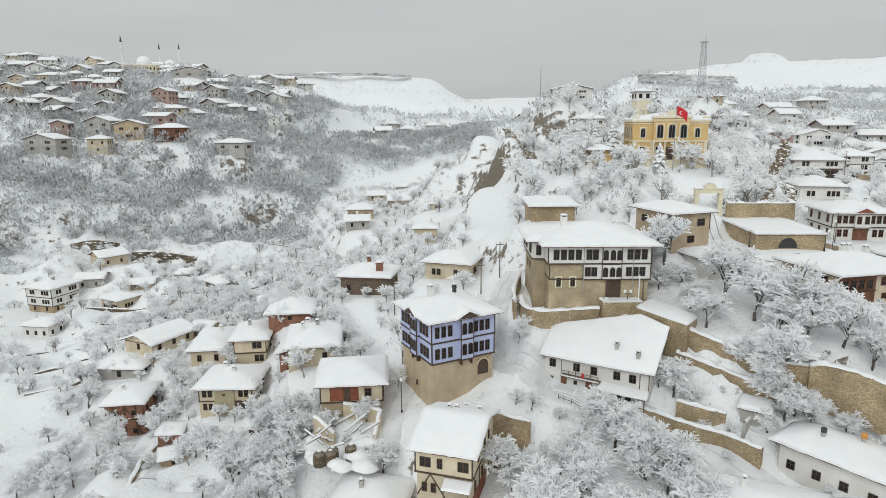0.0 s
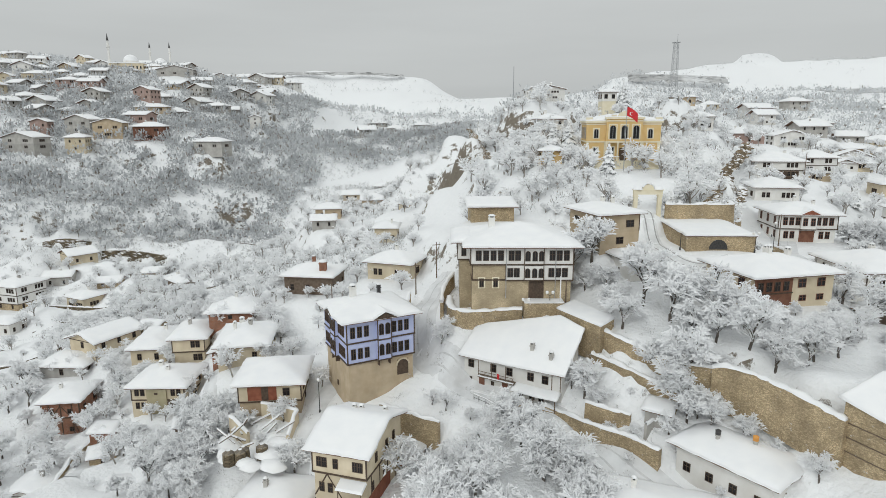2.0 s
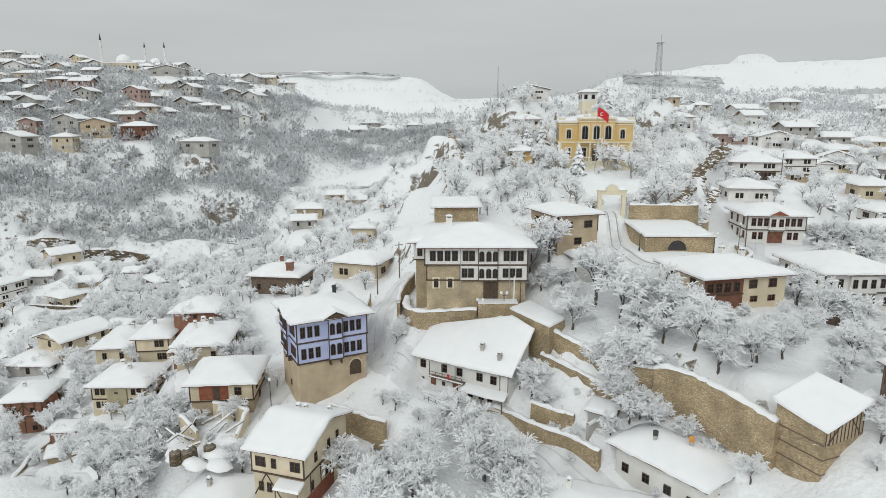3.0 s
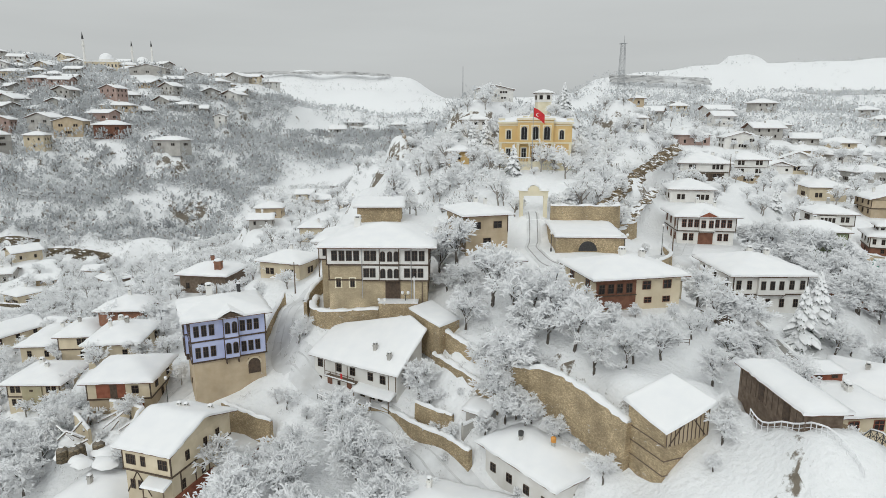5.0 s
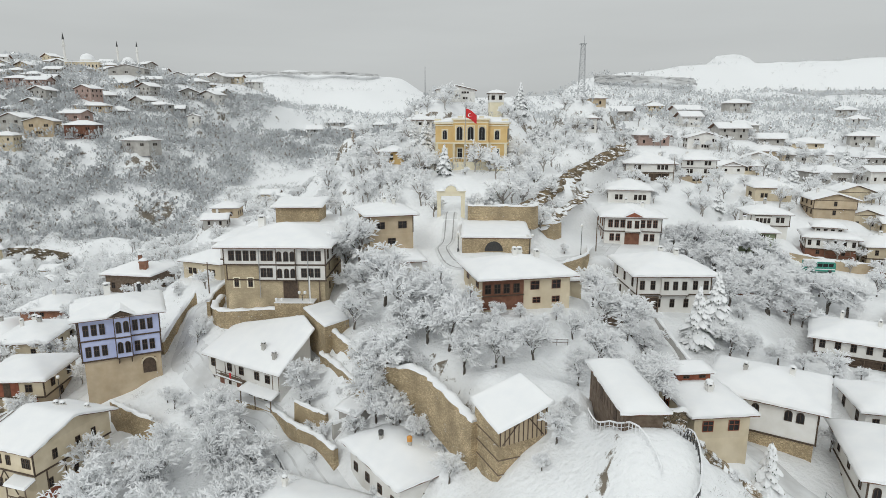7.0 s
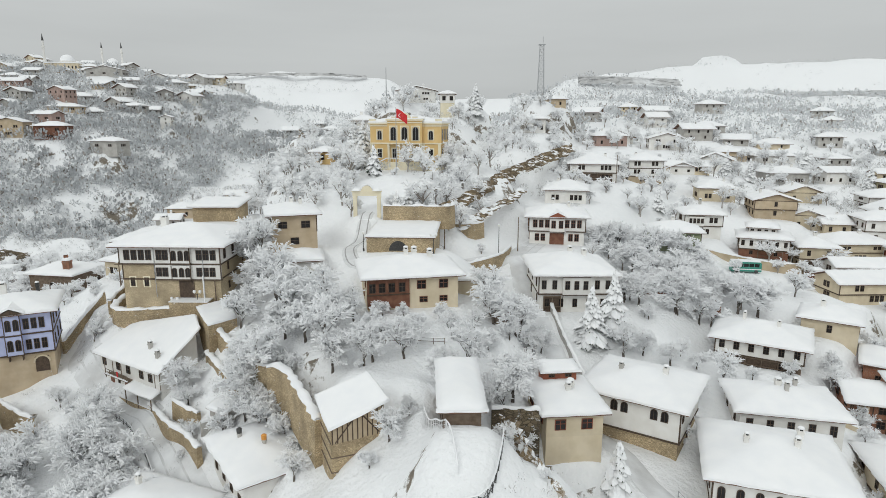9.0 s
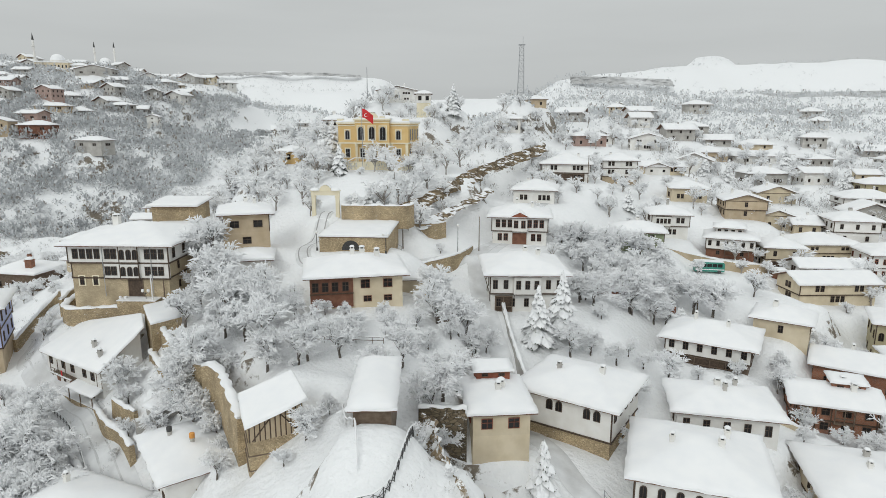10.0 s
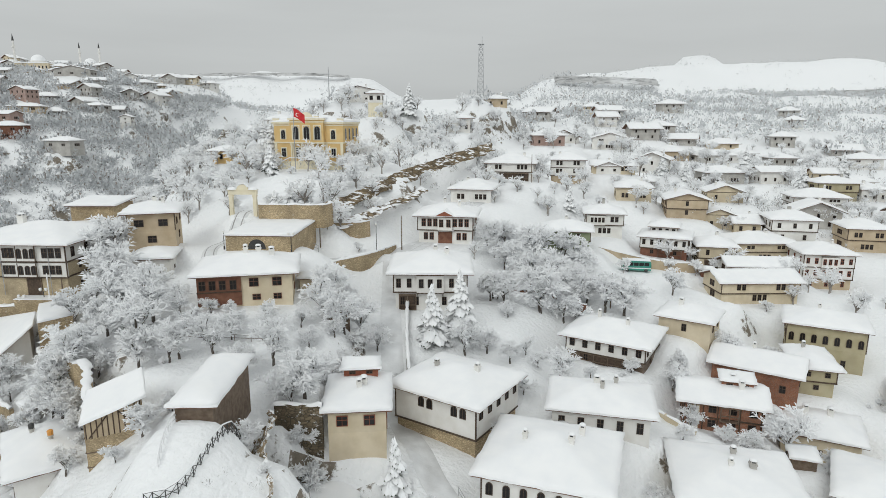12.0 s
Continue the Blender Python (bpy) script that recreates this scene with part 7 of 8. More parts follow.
scatter(TREES, 26, 6, 56, 33, 70, 0.8, 1.1, 5, 0.2)
scatter(TREES, 34, 97, 105, 124, 136, 0.9, 1.3, 6, 0.0)
scatter(TREES + BUSH, 34, -34, 60, -8, 90, 0.6, 0.95, 7, 0.2)
scatter(BUSH + TREES, 44, -82, 72, -22, 112, 0.65, 1.0, 8, 0.2)
scatter(BUSH, 26, 28, 57, 56, 82, 0.5, 0.9, 14, 0.3)
scatter(BUSH, 26, 60, 45, 100, 100, 0.5, 0.9, 15, 0.3)
scatter(BUSH + TREES, 26, 100, 60, 175, 112, 0.5, 0.8, 16, 0.3)
scatter(BUSH + TREES, 14, 112, 56, 152, 84, 0.45, 0.75, 17, 0.1)
grove("garden_trees", 190, ((-72, 84, -4, 132), (-90, 128, -40, 165)), 0.35, 0.7, 19, "small snow-laden trees between the lower houses", 0.2)
grove("valley_trees", 190, ((-70, 110, 4, 200), (-60, 200, 2, 265)), 0.5, 0.9, 9, "snow-laden bare trees between the valley houses")
grove("field_trees", 120, ((-132, 118, -72, 192), (-128, 190, -84, 215)), 0.45, 0.85, 21, "snow-laden bare trees on the valley fields", 0.3)
grove("hilltop_trees", 330, ((20, 118, 46, 170), (14, 120, 46, 165), (54, 117, 76, 165), (52, 122, 70, 150), (20, 165, 105, 255)), 0.6, 1.05, 10, "snow-laden bare trees round the town hall")
grove("town_trees", 430, ((92, 112, 260, 215), (110, 215, 290, 330)), 0.5, 1.0, 11, "snow-laden bare trees between the town houses")
grove("creek_trees", 190, ((-210, 115, -70, 262),), 0.4, 0.85, 12, "frosted bare trees along the creek")
for k in TREES + BUSH:
    for o in (*k.children_recursive, k):
        bpy.data.objects.remove(o)


def woods(name, n, boxes, seed, size, label, blades=30, thin=1.0, bare=-0.75, dark=0.42):
    """Far frosted scrub and woods: very many small bushy sprays in one sheet."""
    rng = np.random.default_rng(seed)
    P = []
    for x0, y0, x1, y1 in boxes:
        k = max(1, int(n * (x1 - x0) * (y1 - y0) / sum((b[2] - b[0]) * (b[3] - b[1]) for b in boxes)))
        P.append(np.stack([rng.uniform(x0, x1, k), rng.uniform(y0, y1, k)], -1))
    P = np.concatenate(P)
    keep = np.ones(len(P), bool)
    for x, y, r in BLOCKED:
        keep &= (P[:, 0] - x) ** 2 + (P[:, 1] - y) ** 2 > (r + 3) ** 2
    # clearings
    cl = np.sin(P[:, 0] * 0.045 + 2 * np.sin(P[:, 1] * 0.03)) + np.cos(P[:, 1] * 0.05 + np.sin(P[:, 0] * 0.06))
    keep &= cl > bare
    P = P[keep]
    z = on_ground(P[:, 0], P[:, 1])
    N = len(P)
    r = rng.uniform(0.6, 1.25, N) * size
    B = blades
    phi, up = rng.uniform(0, 6.2832, (N, B)), rng.uniform(0.05, 1.0, (N, B))
    out = np.sqrt(1 - up ** 2 * 0.8) * rng.uniform(0.5, 1.0, (N, B)) * r[:, None] * 0.75
    tip = np.stack([P[:, 0:1] + np.cos(phi) * out, P[:, 1:2] + np.sin(phi) * out, z[:, None] + r[:, None] * (0.25 + 1.1 * up * rng.uniform(0.6, 1.0, (N, B)))], -1)
    mid = np.stack([P[:, 0:1] + np.cos(phi) * out * 0.78, P[:, 1:2] + np.sin(phi) * out * 0.78, z[:, None] + (tip[..., 2] - z[:, None]) * rng.uniform(0.68, 0.9, (N, B))], -1)
    wv = np.stack([-np.sin(phi), np.cos(phi), rng.uniform(-0.8, 0.8, (N, B))], -1) * (r[:, None, None] * rng.uniform(0.04, 0.12, (N, B, 1)) * thin)
    a, b, c, d = mid - wv * 0.5, mid + wv * 0.5, tip + wv * 0.8, tip - wv * 0.8
    v = np.stack([a, b, c, d], 2).reshape(-1, 3)
    q = np.arange(N * B)[:, None] * 4 + np.arange(4)
    me = bpy.data.meshes.new(name)
    me.from_pydata(v, [], q)
    for m in ("rime", "twig"):
        me.materials.append(M[m])
    me.polygons.foreach_set("material_index", (rng.random(N * B) < dark).astype(np.int32))
    me.update()
    tagged(new(name, me), label, "woods", kind="stuff")


woods("hillside_scrub", 12500, ((-165, 238, -60, 250), (-340, 215, -165, 250), (-340, 250, -60, 420), (-340, 420, -90, 480), (-60, 330, 20, 480)), 1, 4.5, "frost-covered bare woods on the hillside", 20, 1.3, -1.85, 0.1)
woods("valley_scrub", 6600, ((-200, 150, -70, 262), (-70, 130, 0, 330)), 2, 1.6, "frosted bushes on the valley floor", 22, 0.6, -1.5, 0.3)
woods("hill_scrub", 3000, ((14, 165, 100, 260), (22, 128, 70, 165), (150, 165, 280, 330)), 3, 2.2, "frosted shrubs between the houses", 26, 0.5, -0.9, 0.35)
woods("far_woods", 8000, ((110, 300, 620, 640), (-420, 480, 60, 640), (20, 240, 130, 420)), 4, 4.8, "distant frosted woods", 13, 1.3, -1.5, 0.1)
woods("garden_scrub", 1500, ((-85, 66, 36, 112), (28, 52, 56, 84), (60, 44, 100, 100)), 5, 0.9, "small frosted bushes and dead stalks in the gardens", 22, 0.35)
woods("skyline_scrub", 1500, ((130, 640, 700, 780), (-330, 640, 40, 780)), 6, 3.0, "sparse scrub on the far snowy slopes", 10, 0.9, -0.6, 0.15)


# ---- streets, walls and rails ----
def along(pts, step=1.0):
    """Points along a smooth line through the corners."""
    p = [Vector(q) for q in pts]
    out = []
    for i in range(len(p) - 1):
        a, b, c, d = p[max(i - 1, 0)], p[i], p[i + 1], p[min(i + 2, len(p) - 1)]
        n = max(1, int((c - b).length / step))
        for k in range(n):
            t = k / n
            out.append(0.5 * ((2 * b) + (c - a) * t + (2 * a - 5 * b + 4 * c - d) * t * t + (3 * b - a - 3 * c + d) * t ** 3))
    out.append(p[-1])
    return out


def street(name, pts, width, label, ruts="track", mat="slush"):
    line = along([(x, y, 0) for x, y in pts], 1.0)

    def ribbon(nm, off, w, lift, m, parent=None, n=6):
        v, f = [], []
        for i, p in enumerate(line):
            q = line[min(i + 1, len(line) - 1)] - line[max(i - 1, 0)]
            s = Vector((q.y, -q.x, 0)).normalized()
            for k in range(n):
                c = p + s * (off + w * (k / (n - 1) - 0.5))
                edge = 0.0 if 0 < k < n - 1 else -0.12
                v.append((c.x, c.y, og(c.x, c.y) + lift + edge))
        f = [(i * n + k, i * n + k + 1, (i + 1) * n + k + 1, (i + 1) * n + k) for i in range(len(line) - 1) for k in range(n - 1)]
        return link(nm, v, f, m, parent, smooth=True)

    road = tagged(ribbon(name, 0, width, 0.16, mat, n=8), label, "road", kind="structure")
    if ruts:
        for o in (-0.75, 0.75):
            ribbon("wheel_rut", o, 0.42, 0.19, ruts, road, 4)


street("road", [(11, 112), (8, 104), (6.3, 97), (7.8, 90), (13.8, 84.2), (20, 79.6), (25.4, 75.4), (30.3, 70.2), (34.8, 65.2), (41, 58.4), (48, 51)], 4.6, "narrow village street of trodden snow with wheel tracks")
street("road", [(49.3, 121), (48.9, 113), (48.0, 107), (49.5, 101), (53, 98.5), (58, 100)], 2.6, "steep snowy drive with dark wheel ruts", "rut")
street("road", [(66, 112), (72, 115), (78, 121), (84, 133), (90, 146), (97, 160)], 5.0, "snowy lane with faint wheel tracks below the rock edge")
street("road", [(78.5, 121), (80, 106), (81.8, 92), (83.6, 81), (87, 71), (91.5, 62), (98, 52)], 3.4, "narrow snowy lane between garden walls", False)
street("road", [(-33.2, 109.2), (-32.0, 103), (-29.9, 95), (-28, 89)], 2.6, "steep snowy steps between the lower houses", False)
street("road", [(-48.5, 84), (-50.0, 89), (-50.4, 94), (-48, 99)], 2.8, "small snowy lane below the brick house", False)
street("road", [(-8, 62), (-9.5, 74), (-9.0, 84), (-6.5, 92)], 3.0, "steep snowy alley between houses", False)


def masonry_wall(pts, h, thick, mat, label, cap=True, name="retaining_wall", deep=1.5):
    """A wall along corners (x, y, top), faces battered a little, with a lumpy snow cap."""
    e = empty(name, Matrix(), label, "wall")
    line = along(pts, 0.7)
    rng = random.Random(int(pts[0][0] * 10))
    n = len(line)
    nor = []
    for i in range(n):
        q = line[min(i + 1, n - 1)] - line[max(i - 1, 0)]
        nor.append(Vector((q.y, -q.x, 0)).normalized())
    v, f = [], []
    for p, s in zip(line, nor):
        z = p.z + rng.uniform(-0.16, 0.1)
        for a, zz in ((thick * 0.75, z - h - deep), (thick * 0.5, z), (-thick * 0.5, z), (-thick * 0.6, z - h - deep)):
            v.append((p.x + s.x * a, p.y + s.y * a, zz))
    for i in range(n - 1):
        for k in range(4):
            f.append((i * 4 + k, i * 4 + (k + 1) % 4, (i + 1) * 4 + (k + 1) % 4, (i + 1) * 4 + k))
    f += [(3, 2, 1, 0), tuple((n - 1) * 4 + k for k in range(4))]
    link("wall", v, f, mat, e)
    if cap:
        v, f = [], []
        for i, (p, s) in enumerate(zip(line, nor)):
            w = thick * rng.uniform(0.42, 0.9)
            t = rng.choice((0.06, 0.2, 0.28, 0.4)) * rng.uniform(0.7, 1.2)
            for a, zz in ((w, -0.06), (w * 0.8, t * 0.8), (0, t), (-w * 0.8, t * 0.8), (-w, -0.06)):
                v.append((p.x + s.x * a, p.y + s.y * a, p.z + zz))
        f = [(i * 5 + k, i * 5 + k + 1, (i + 1) * 5 + k + 1, (i + 1) * 5 + k) for i in range(n - 1) for k in range(4)]
        link("snow_cap", v, f, "snow", e, smooth=True)
    return e


masonry_wall([(44.0, 71.6, 30.2), (45.4, 70.9, 30.6), (47.2, 69.0, 30.7), (49.9, 64.6, 30.4), (53.2, 59.4, 29.4)], 4.6, 0.8, "stone", "long tan rubble-stone retaining wall capped with snow")
masonry_wall([(32.9, 83.2, 31.1), (36.2, 79.4, 30.4), (39.2, 76.2, 29.8), (42.6, 73.2, 29.8), (44.8, 71.8, 30.0)], 3.0, 0.7, "stone", "upper garden terrace wall of tan rubble stone", name="terrace_wall")
masonry_wall([(31.6, 82.2, 27.8), (34.7, 78.4, 27.5), (37.8, 74.8, 27.0), (40.4, 72.4, 26.4)], 3.0, 0.7, "stone", "lower garden terrace wall of rubble stone", name="terrace_wall")
masonry_wall([(24.6, 78.2, 21.6), (29.6, 72.8, 21.8), (33.6, 69.6, 21.8), (36.6, 66.6, 21.6)], 2.9, 0.6, "stone", "rough stone wall along the village street", name="street_wall")
masonry_wall([(10.9, 98.5, 31.4), (11.0, 95.0, 31.0), (12.4, 92.6, 30.8), (15.0, 91.9, 30.9), (19.0, 91.9, 31.2), (22.4, 91.6, 31.4)], 2.6, 0.8, "stone", "stone terrace wall below the large konak", name="terrace_wall")
masonry_wall([(52.6, 118.2, 44.4), (58, 118.0, 44.4), (65.2, 118.2, 44.4), (66.2, 121.5, 44.5)], 3.0, 0.6, "stone", "tan stone terrace wall above the snowy vault", name="terrace_wall")
masonry_wall([(9.6, 95.5, 31.2), (9.8, 100, 32.5), (11.4, 106, 33.6)], 2.6, 0.5, "stone", "stone garden wall beside the street", name="garden_wall")
masonry_wall([(2.2, 93.5, 24.6), (2.6, 98, 27.0), (3.6, 104, 30.4)], 2.2, 0.5, "stone", "sloping stone wall beside the street", name="garden_wall")
masonry_wall([(71.8, 64.6, 28.6), (75.2, 64.5, 28.6), (77.3, 64.6, 28.5)], 6.0, 0.6, "rubble", "bare brown rubble bank wall beside the cream house", name="bank_wall")
masonry_wall([(66.5, 106.5, 35.0), (70.5, 108.5, 35.6), (75.4, 115, 35.6), (78.3, 128, 34.6)], 2.8, 0.5, "stone", "curved stone wall along the lane", name="lane_wall")
masonry_wall([(82.6, 118, 34.6), (83.2, 106, 31.2), (84.0, 95, 28.6), (85.3, 84, 26.0), (87.2, 75, 23.4)], 1.8, 0.4, "grey", "grey plastered garden wall beside the lane", name="garden_wall")
masonry_wall([(64.5, 122.5, 40.2), (70, 126, 39.6), (72.5, 129.5, 39.5)], 2.2, 0.5, "stone", "old stone wall at the foot of the rocks", name="lane_wall")
masonry_wall([(1.2, 79.8, 21.0), (4.2, 77.8, 21.0), (7.2, 76.0, 20.9), (9.8, 74.8, 20.8)], 2.6, 0.5, "stone", "low stone wall below the blue house", name="garden_wall")
for pts in ([(-112, 166), (-104, 168), (-96, 166), (-88, 168)], [(-120, 148), (-108, 150), (-98, 148)], [(-102, 132), (-92, 136), (-82, 134)], [(-95, 187), (-86, 184), (-78, 187)], [(-66, 168), (-58, 164), (-50, 166)], [(-118, 183), (-104, 186), (-96, 184)],
            [(-200, 262), (-180, 264), (-160, 262), (-142, 263)], [(-150, 285), (-128, 288), (-112, 286)], [(-84, 240), (-72, 236), (-62, 232), (-52, 226)], [(-48, 192), (-38, 188), (-30, 184)], [(-92, 118), (-84, 122), (-76, 121)]):
    masonry_wall([(x, y, og(x, y) + 0.4) for x, y in pts], 0.8, 0.45, "rubble", "low field wall of dark rubble half buried in snow", name="field_wall")
masonry_wall([(20.6, 74.9, 18.9), (24.9, 71.2, 18.7), (29.0, 67.3, 18.5), (31.8, 64.6, 18.4)], 2.0, 0.6, "rubble", "rough earth and rubble bank below the street railing", name="bank_wall")
masonry_wall([(29.4, 75.4, 23.6), (32, 73.4, 23.5), (34.4, 71.9, 23.5)], 1.2, 0.5, "stone", "low tumbled garden wall", name="garden_wall")
masonry_wall([(35.6, 69.6, 23.3), (37.4, 71.4, 23.3), (39.2, 73.2, 23.3)], 1.6, 0.3, "grey", "grey rendered yard wall beside the garden hut", name="yard_wall")
TB = empty("stone_terrace", Matrix(), "stone-walled terrace with a flat snowy top beside the konak", "terrace")
TP = [(27.4, 88.8, 32.3), (32.3, 81.4, 32.0), (35.1, 85.0, 32.1), (30.6, 92.6, 32.4)]
prism(TP, 26.5, "wall", "stone", TB)
snow_slab(TB, TP, 0.34, 5)
masonry_wall([(116, 93.0, 19.3), (122, 86, 18.4), (126, 80.5, 17.8)], 1.6, 0.4, "cream", "cream plastered courtyard wall", name="courtyard_wall")
masonry_wall([(-52.6, 85, 3.4), (-53.4, 90, 4.0), (-53.4, 94, 4.8), (-51, 99, 6.0)], 1.6, 0.5, "stone", "curved stone wall beside the small lane", name="garden_wall")
masonry_wall([(134, 80.5, 15.4), (141, 78.0, 14.8)], 1.8, 0.4, "stone", "stone yard wall under snow", name="courtyard_wall")
masonry_wall([(100, 117, 29.6), (107, 114, 28.6), (116, 110, 27.2)], 1.4, 0.4, "brownwood", "brown garden wall under bare trees", name="garden_wall")
masonry_wall([(124, 147, 31.2), (131, 142.5, 30.0), (140, 138.5, 29.0), (148, 141, 28.4)], 1.6, 0.4, "tan", "tan yard wall above the parking place", name="yard_wall")


def rock_edge(pts, h, label, seed, mat="rock", step=0.5, lean=1.8):
    """A broken rock face: ledges stepping in and out along a line of top points, snow lodged on them."""
    line = along(pts, step)
    n, m = len(line), max(8, int(h / 0.35)) if step < 2 else 8
    v = []
    for i, p in enumerate(line):
        q = line[min(i + 1, n - 1)] - line[max(i - 1, 0)]
        s = Vector((q.y, -q.x, 0)).normalized()
        foot = h * (0.8 + 0.35 * noise.noise(Vector((i * step * 0.15, seed, 0))))
        for k in range(m):
            t = k / (m - 1)
            w = Vector((p.x * 0.35, p.y * 0.35, (p.z - t * h) * 0.5 + seed))
            ledge = abs((t * h * 0.7 + 1.5 * noise.noise(w * 0.6)) % 1.0 - 0.5)
            o = -0.6 + lean * t + 0.9 * noise.noise(w) + 0.5 * noise.noise(w * 2.7) + 0.22 * noise.noise(w * 6.0) + 0.4 * ledge
            o *= 1.0 if step < 2 else 3.0
            v.append((p.x + s.x * o, p.y + s.y * o, p.z + 0.1 - foot * t + 0.12 * noise.noise(w * 3.3)))
    f = [(i * m + k, (i + 1) * m + k, (i + 1) * m + k + 1, i * m + k + 1) for i in range(n - 1) for k in range(m - 1)]
    return tagged(link("rock_face", v, f, mat), label, "rock", kind="structure")


rock_edge([(63.5, 126.5, 43.4), (68, 133, 44.6), (73, 143, 46.6), (79, 153, 48.8), (86, 165, 50.6), (93, 177, 52.4), (101, 190, 54)], 3.2, "brown rock escarpment with snow on its ledges", 3, "scarp")
rock_edge([(66.5, 123.5, 39.8), (71.5, 131, 41.0), (77, 141.5, 42.6), (83, 152, 44.4)], 1.5, "lower brown rock ledge under the escarpment", 14, "scarp")
rock_edge([(30, 168, 50), (22, 176, 51.5), (17.5, 190, 57), (16, 200, 58)], 8.0, "dark rock face on the flank of the hill", 4)
rock_edge([(-265, 778, 119), (-200, 770, 119.5), (-140, 770, 119.5), (-90, 772, 119), (-55, 782, 117)], 5, "haze-grey cliff band under a snowy table hill", 5, "cliff", 4.0)
rock_edge([(176, 614, 104), (206, 616, 104), (240, 624, 103.5), (282, 640, 103)], 9, "haze-grey cliff band on the skyline", 6, "cliff", 4.0)
rock_edge([(330, 610, 87), (380, 608, 89), (440, 606, 90), (500, 606, 92)], 7, "haze-grey cliff band on the far slope", 7, "cliff", 4.0)
rock_edge([(-162, 234.5, 10.5), (-152, 234.5, 13.8), (-143.6, 234.5, 14.8), (-134, 234.5, 13.6)], 6.5, "brown earth bank above the creek", 8, "rubble", 0.9)
rock_edge([(-123, 222.5, 12.4), (-113.3, 222.5, 12.6), (-105.5, 222.5, 11.8), (-98, 222.5, 10.2)], 7, "brown earth side of the creek gully", 9, "rubble", 0.9)
rock_edge([(78.5, 42, 27.5), (76.4, 47, 29.6), (74.8, 52, 30.6), (73.6, 57, 30.4), (72.6, 61, 29.6)][::-1], 9.0, "steep broken rock bank with lodged snow", 11, lean=4.5)


def railing(pts, h, label, mat="iron", gap=1.1, name="railing", snow=True, cross=False):
    """Posts with rails between them, snow on the top rail."""
    e = empty(name, Matrix(), label, "railing")
    line = along([(x, y, 0) for x, y in pts], gap)
    p = [Vector((q.x, q.y, og(q.x, q.y))) for q in line]
    for q in p:
        Shape().tube((q.x, q.y, q.z - 0.4), (q.x, q.y, q.z + h), 0.045, n=5).make("post", mat, e)
    for zz in (0.45, 0.95):
        s = Shape()
        for a, b in zip(p, p[1:]):
            s.tube((a.x, a.y, a.z + h * zz), (b.x, b.y, b.z + h * zz), 0.035, n=4)
        s.make("rail", mat, e)
    if cross:
        s = Shape()
        for a, b in zip(p, p[1:]):
            s.tube((a.x, a.y, a.z + h * 0.05), (b.x, b.y, b.z + h * 0.9), 0.03, n=4).tube((a.x, a.y, a.z + h * 0.9), (b.x, b.y, b.z + h * 0.05), 0.03, n=4)
        s.make("bracing", mat, e)
    if snow:
        v = []
        for i, a in enumerate(p):
            d = p[min(i + 1, len(p) - 1)] - p[max(i - 1, 0)]
            q = Vector((d.y, -d.x, 0)).normalized() * 0.07
            v += [(a.x - q.x, a.y - q.y, a.z + h), (a.x, a.y, a.z + h + 0.12), (a.x + q.x, a.y + q.y, a.z + h)]
        f = [(3 * i + k, 3 * i + (k + 1) % 3, 3 * i + 3 + (k + 1) % 3, 3 * i + 3 + k) for i in range(len(p) - 1) for k in range(3)]
        link("snow_cap", v, f + [(2, 1, 0), (3 * len(p) - 3, 3 * len(p) - 2, 3 * len(p) - 1)], "snow", e)


railing([(14.6, 81.2), (19.6, 77.2), (24.2, 73.4), (28.4, 69.0), (32.2, 64.8)], 0.95, "low iron street railing edged with snow")
railing([(71.9, 56.5), (72.3, 52), (71.8, 47), (70.6, 43.8), (68.4, 42.6)], 1.1, "black iron terrace railing with crossed bars", cross=True, gap=0.8)
railing([(64.6, 57.5), (66.4, 53.0), (67.4, 49.5), (68.2, 45.5)], 0.8, "picket railing plastered white with snow", "frost", 0.6)
railing([(21.6, 68.6), (25.2, 66.8), (28.8, 64.8)], 1.0, "wire fence on the lower terrace", "steel", 1.6, "terrace_fence", False)
railing([(45.2, 73.0), (48.3, 70.0), (51.0, 65.2), (53.2, 61.4)], 1.0, "wire garden fence with posts", "oldwood", 1.4, "garden_fence", False)
railing([(52.6, 78.4), (60, 77.6), (66, 78.2)], 0.9, "low garden fence under fruit trees", "oldwood", 1.6, "garden_fence")
railing([(53.5, 116.2), (59, 116.2), (64.5, 116.6)], 1.4, "thin posts and wires of a terrace fence", "steel", 2.2, "terrace_fence", False)
railing([(93, 63), (95.5, 59), (98.5, 55)], 1.1, "wire fence beside the lane", "steel", 1.6, "lane_fence", False)


def lamp_post(x, y, h, label, globes=1):
    e = empty("street_lamp", pose(x, y, og(x, y), 0, 0, 0), label, "street lamp")
    Shape().lathe([(0.16, -0.3), (0.14, 0.5), (0.07, 0.6), (0.05, h)], 8).make("pole", "iron", e)
    for k in range(globes):
        x0 = (k - (globes - 1) / 2) * 0.9
        if globes > 1:
            Shape().tube((0, 0, h - 0.2), (x0, 0, h), 0.035, n=5).make("arm", "iron", e)
        Shape().lathe([(0.05, h), (0.2, h + 0.1), (0.25, h + 0.28), (0.18, h + 0.44), (0.02, h + 0.5)], 10, (x0, 0, 0)).make("globe", "globe", e, smooth=True)
        Shape().lathe([(0.24, h + 0.36), (0.2, h + 0.5), (0.02, h + 0.56)], 10, (x0, 0, 0)).make("snow_cap", "snow", e, smooth=True)


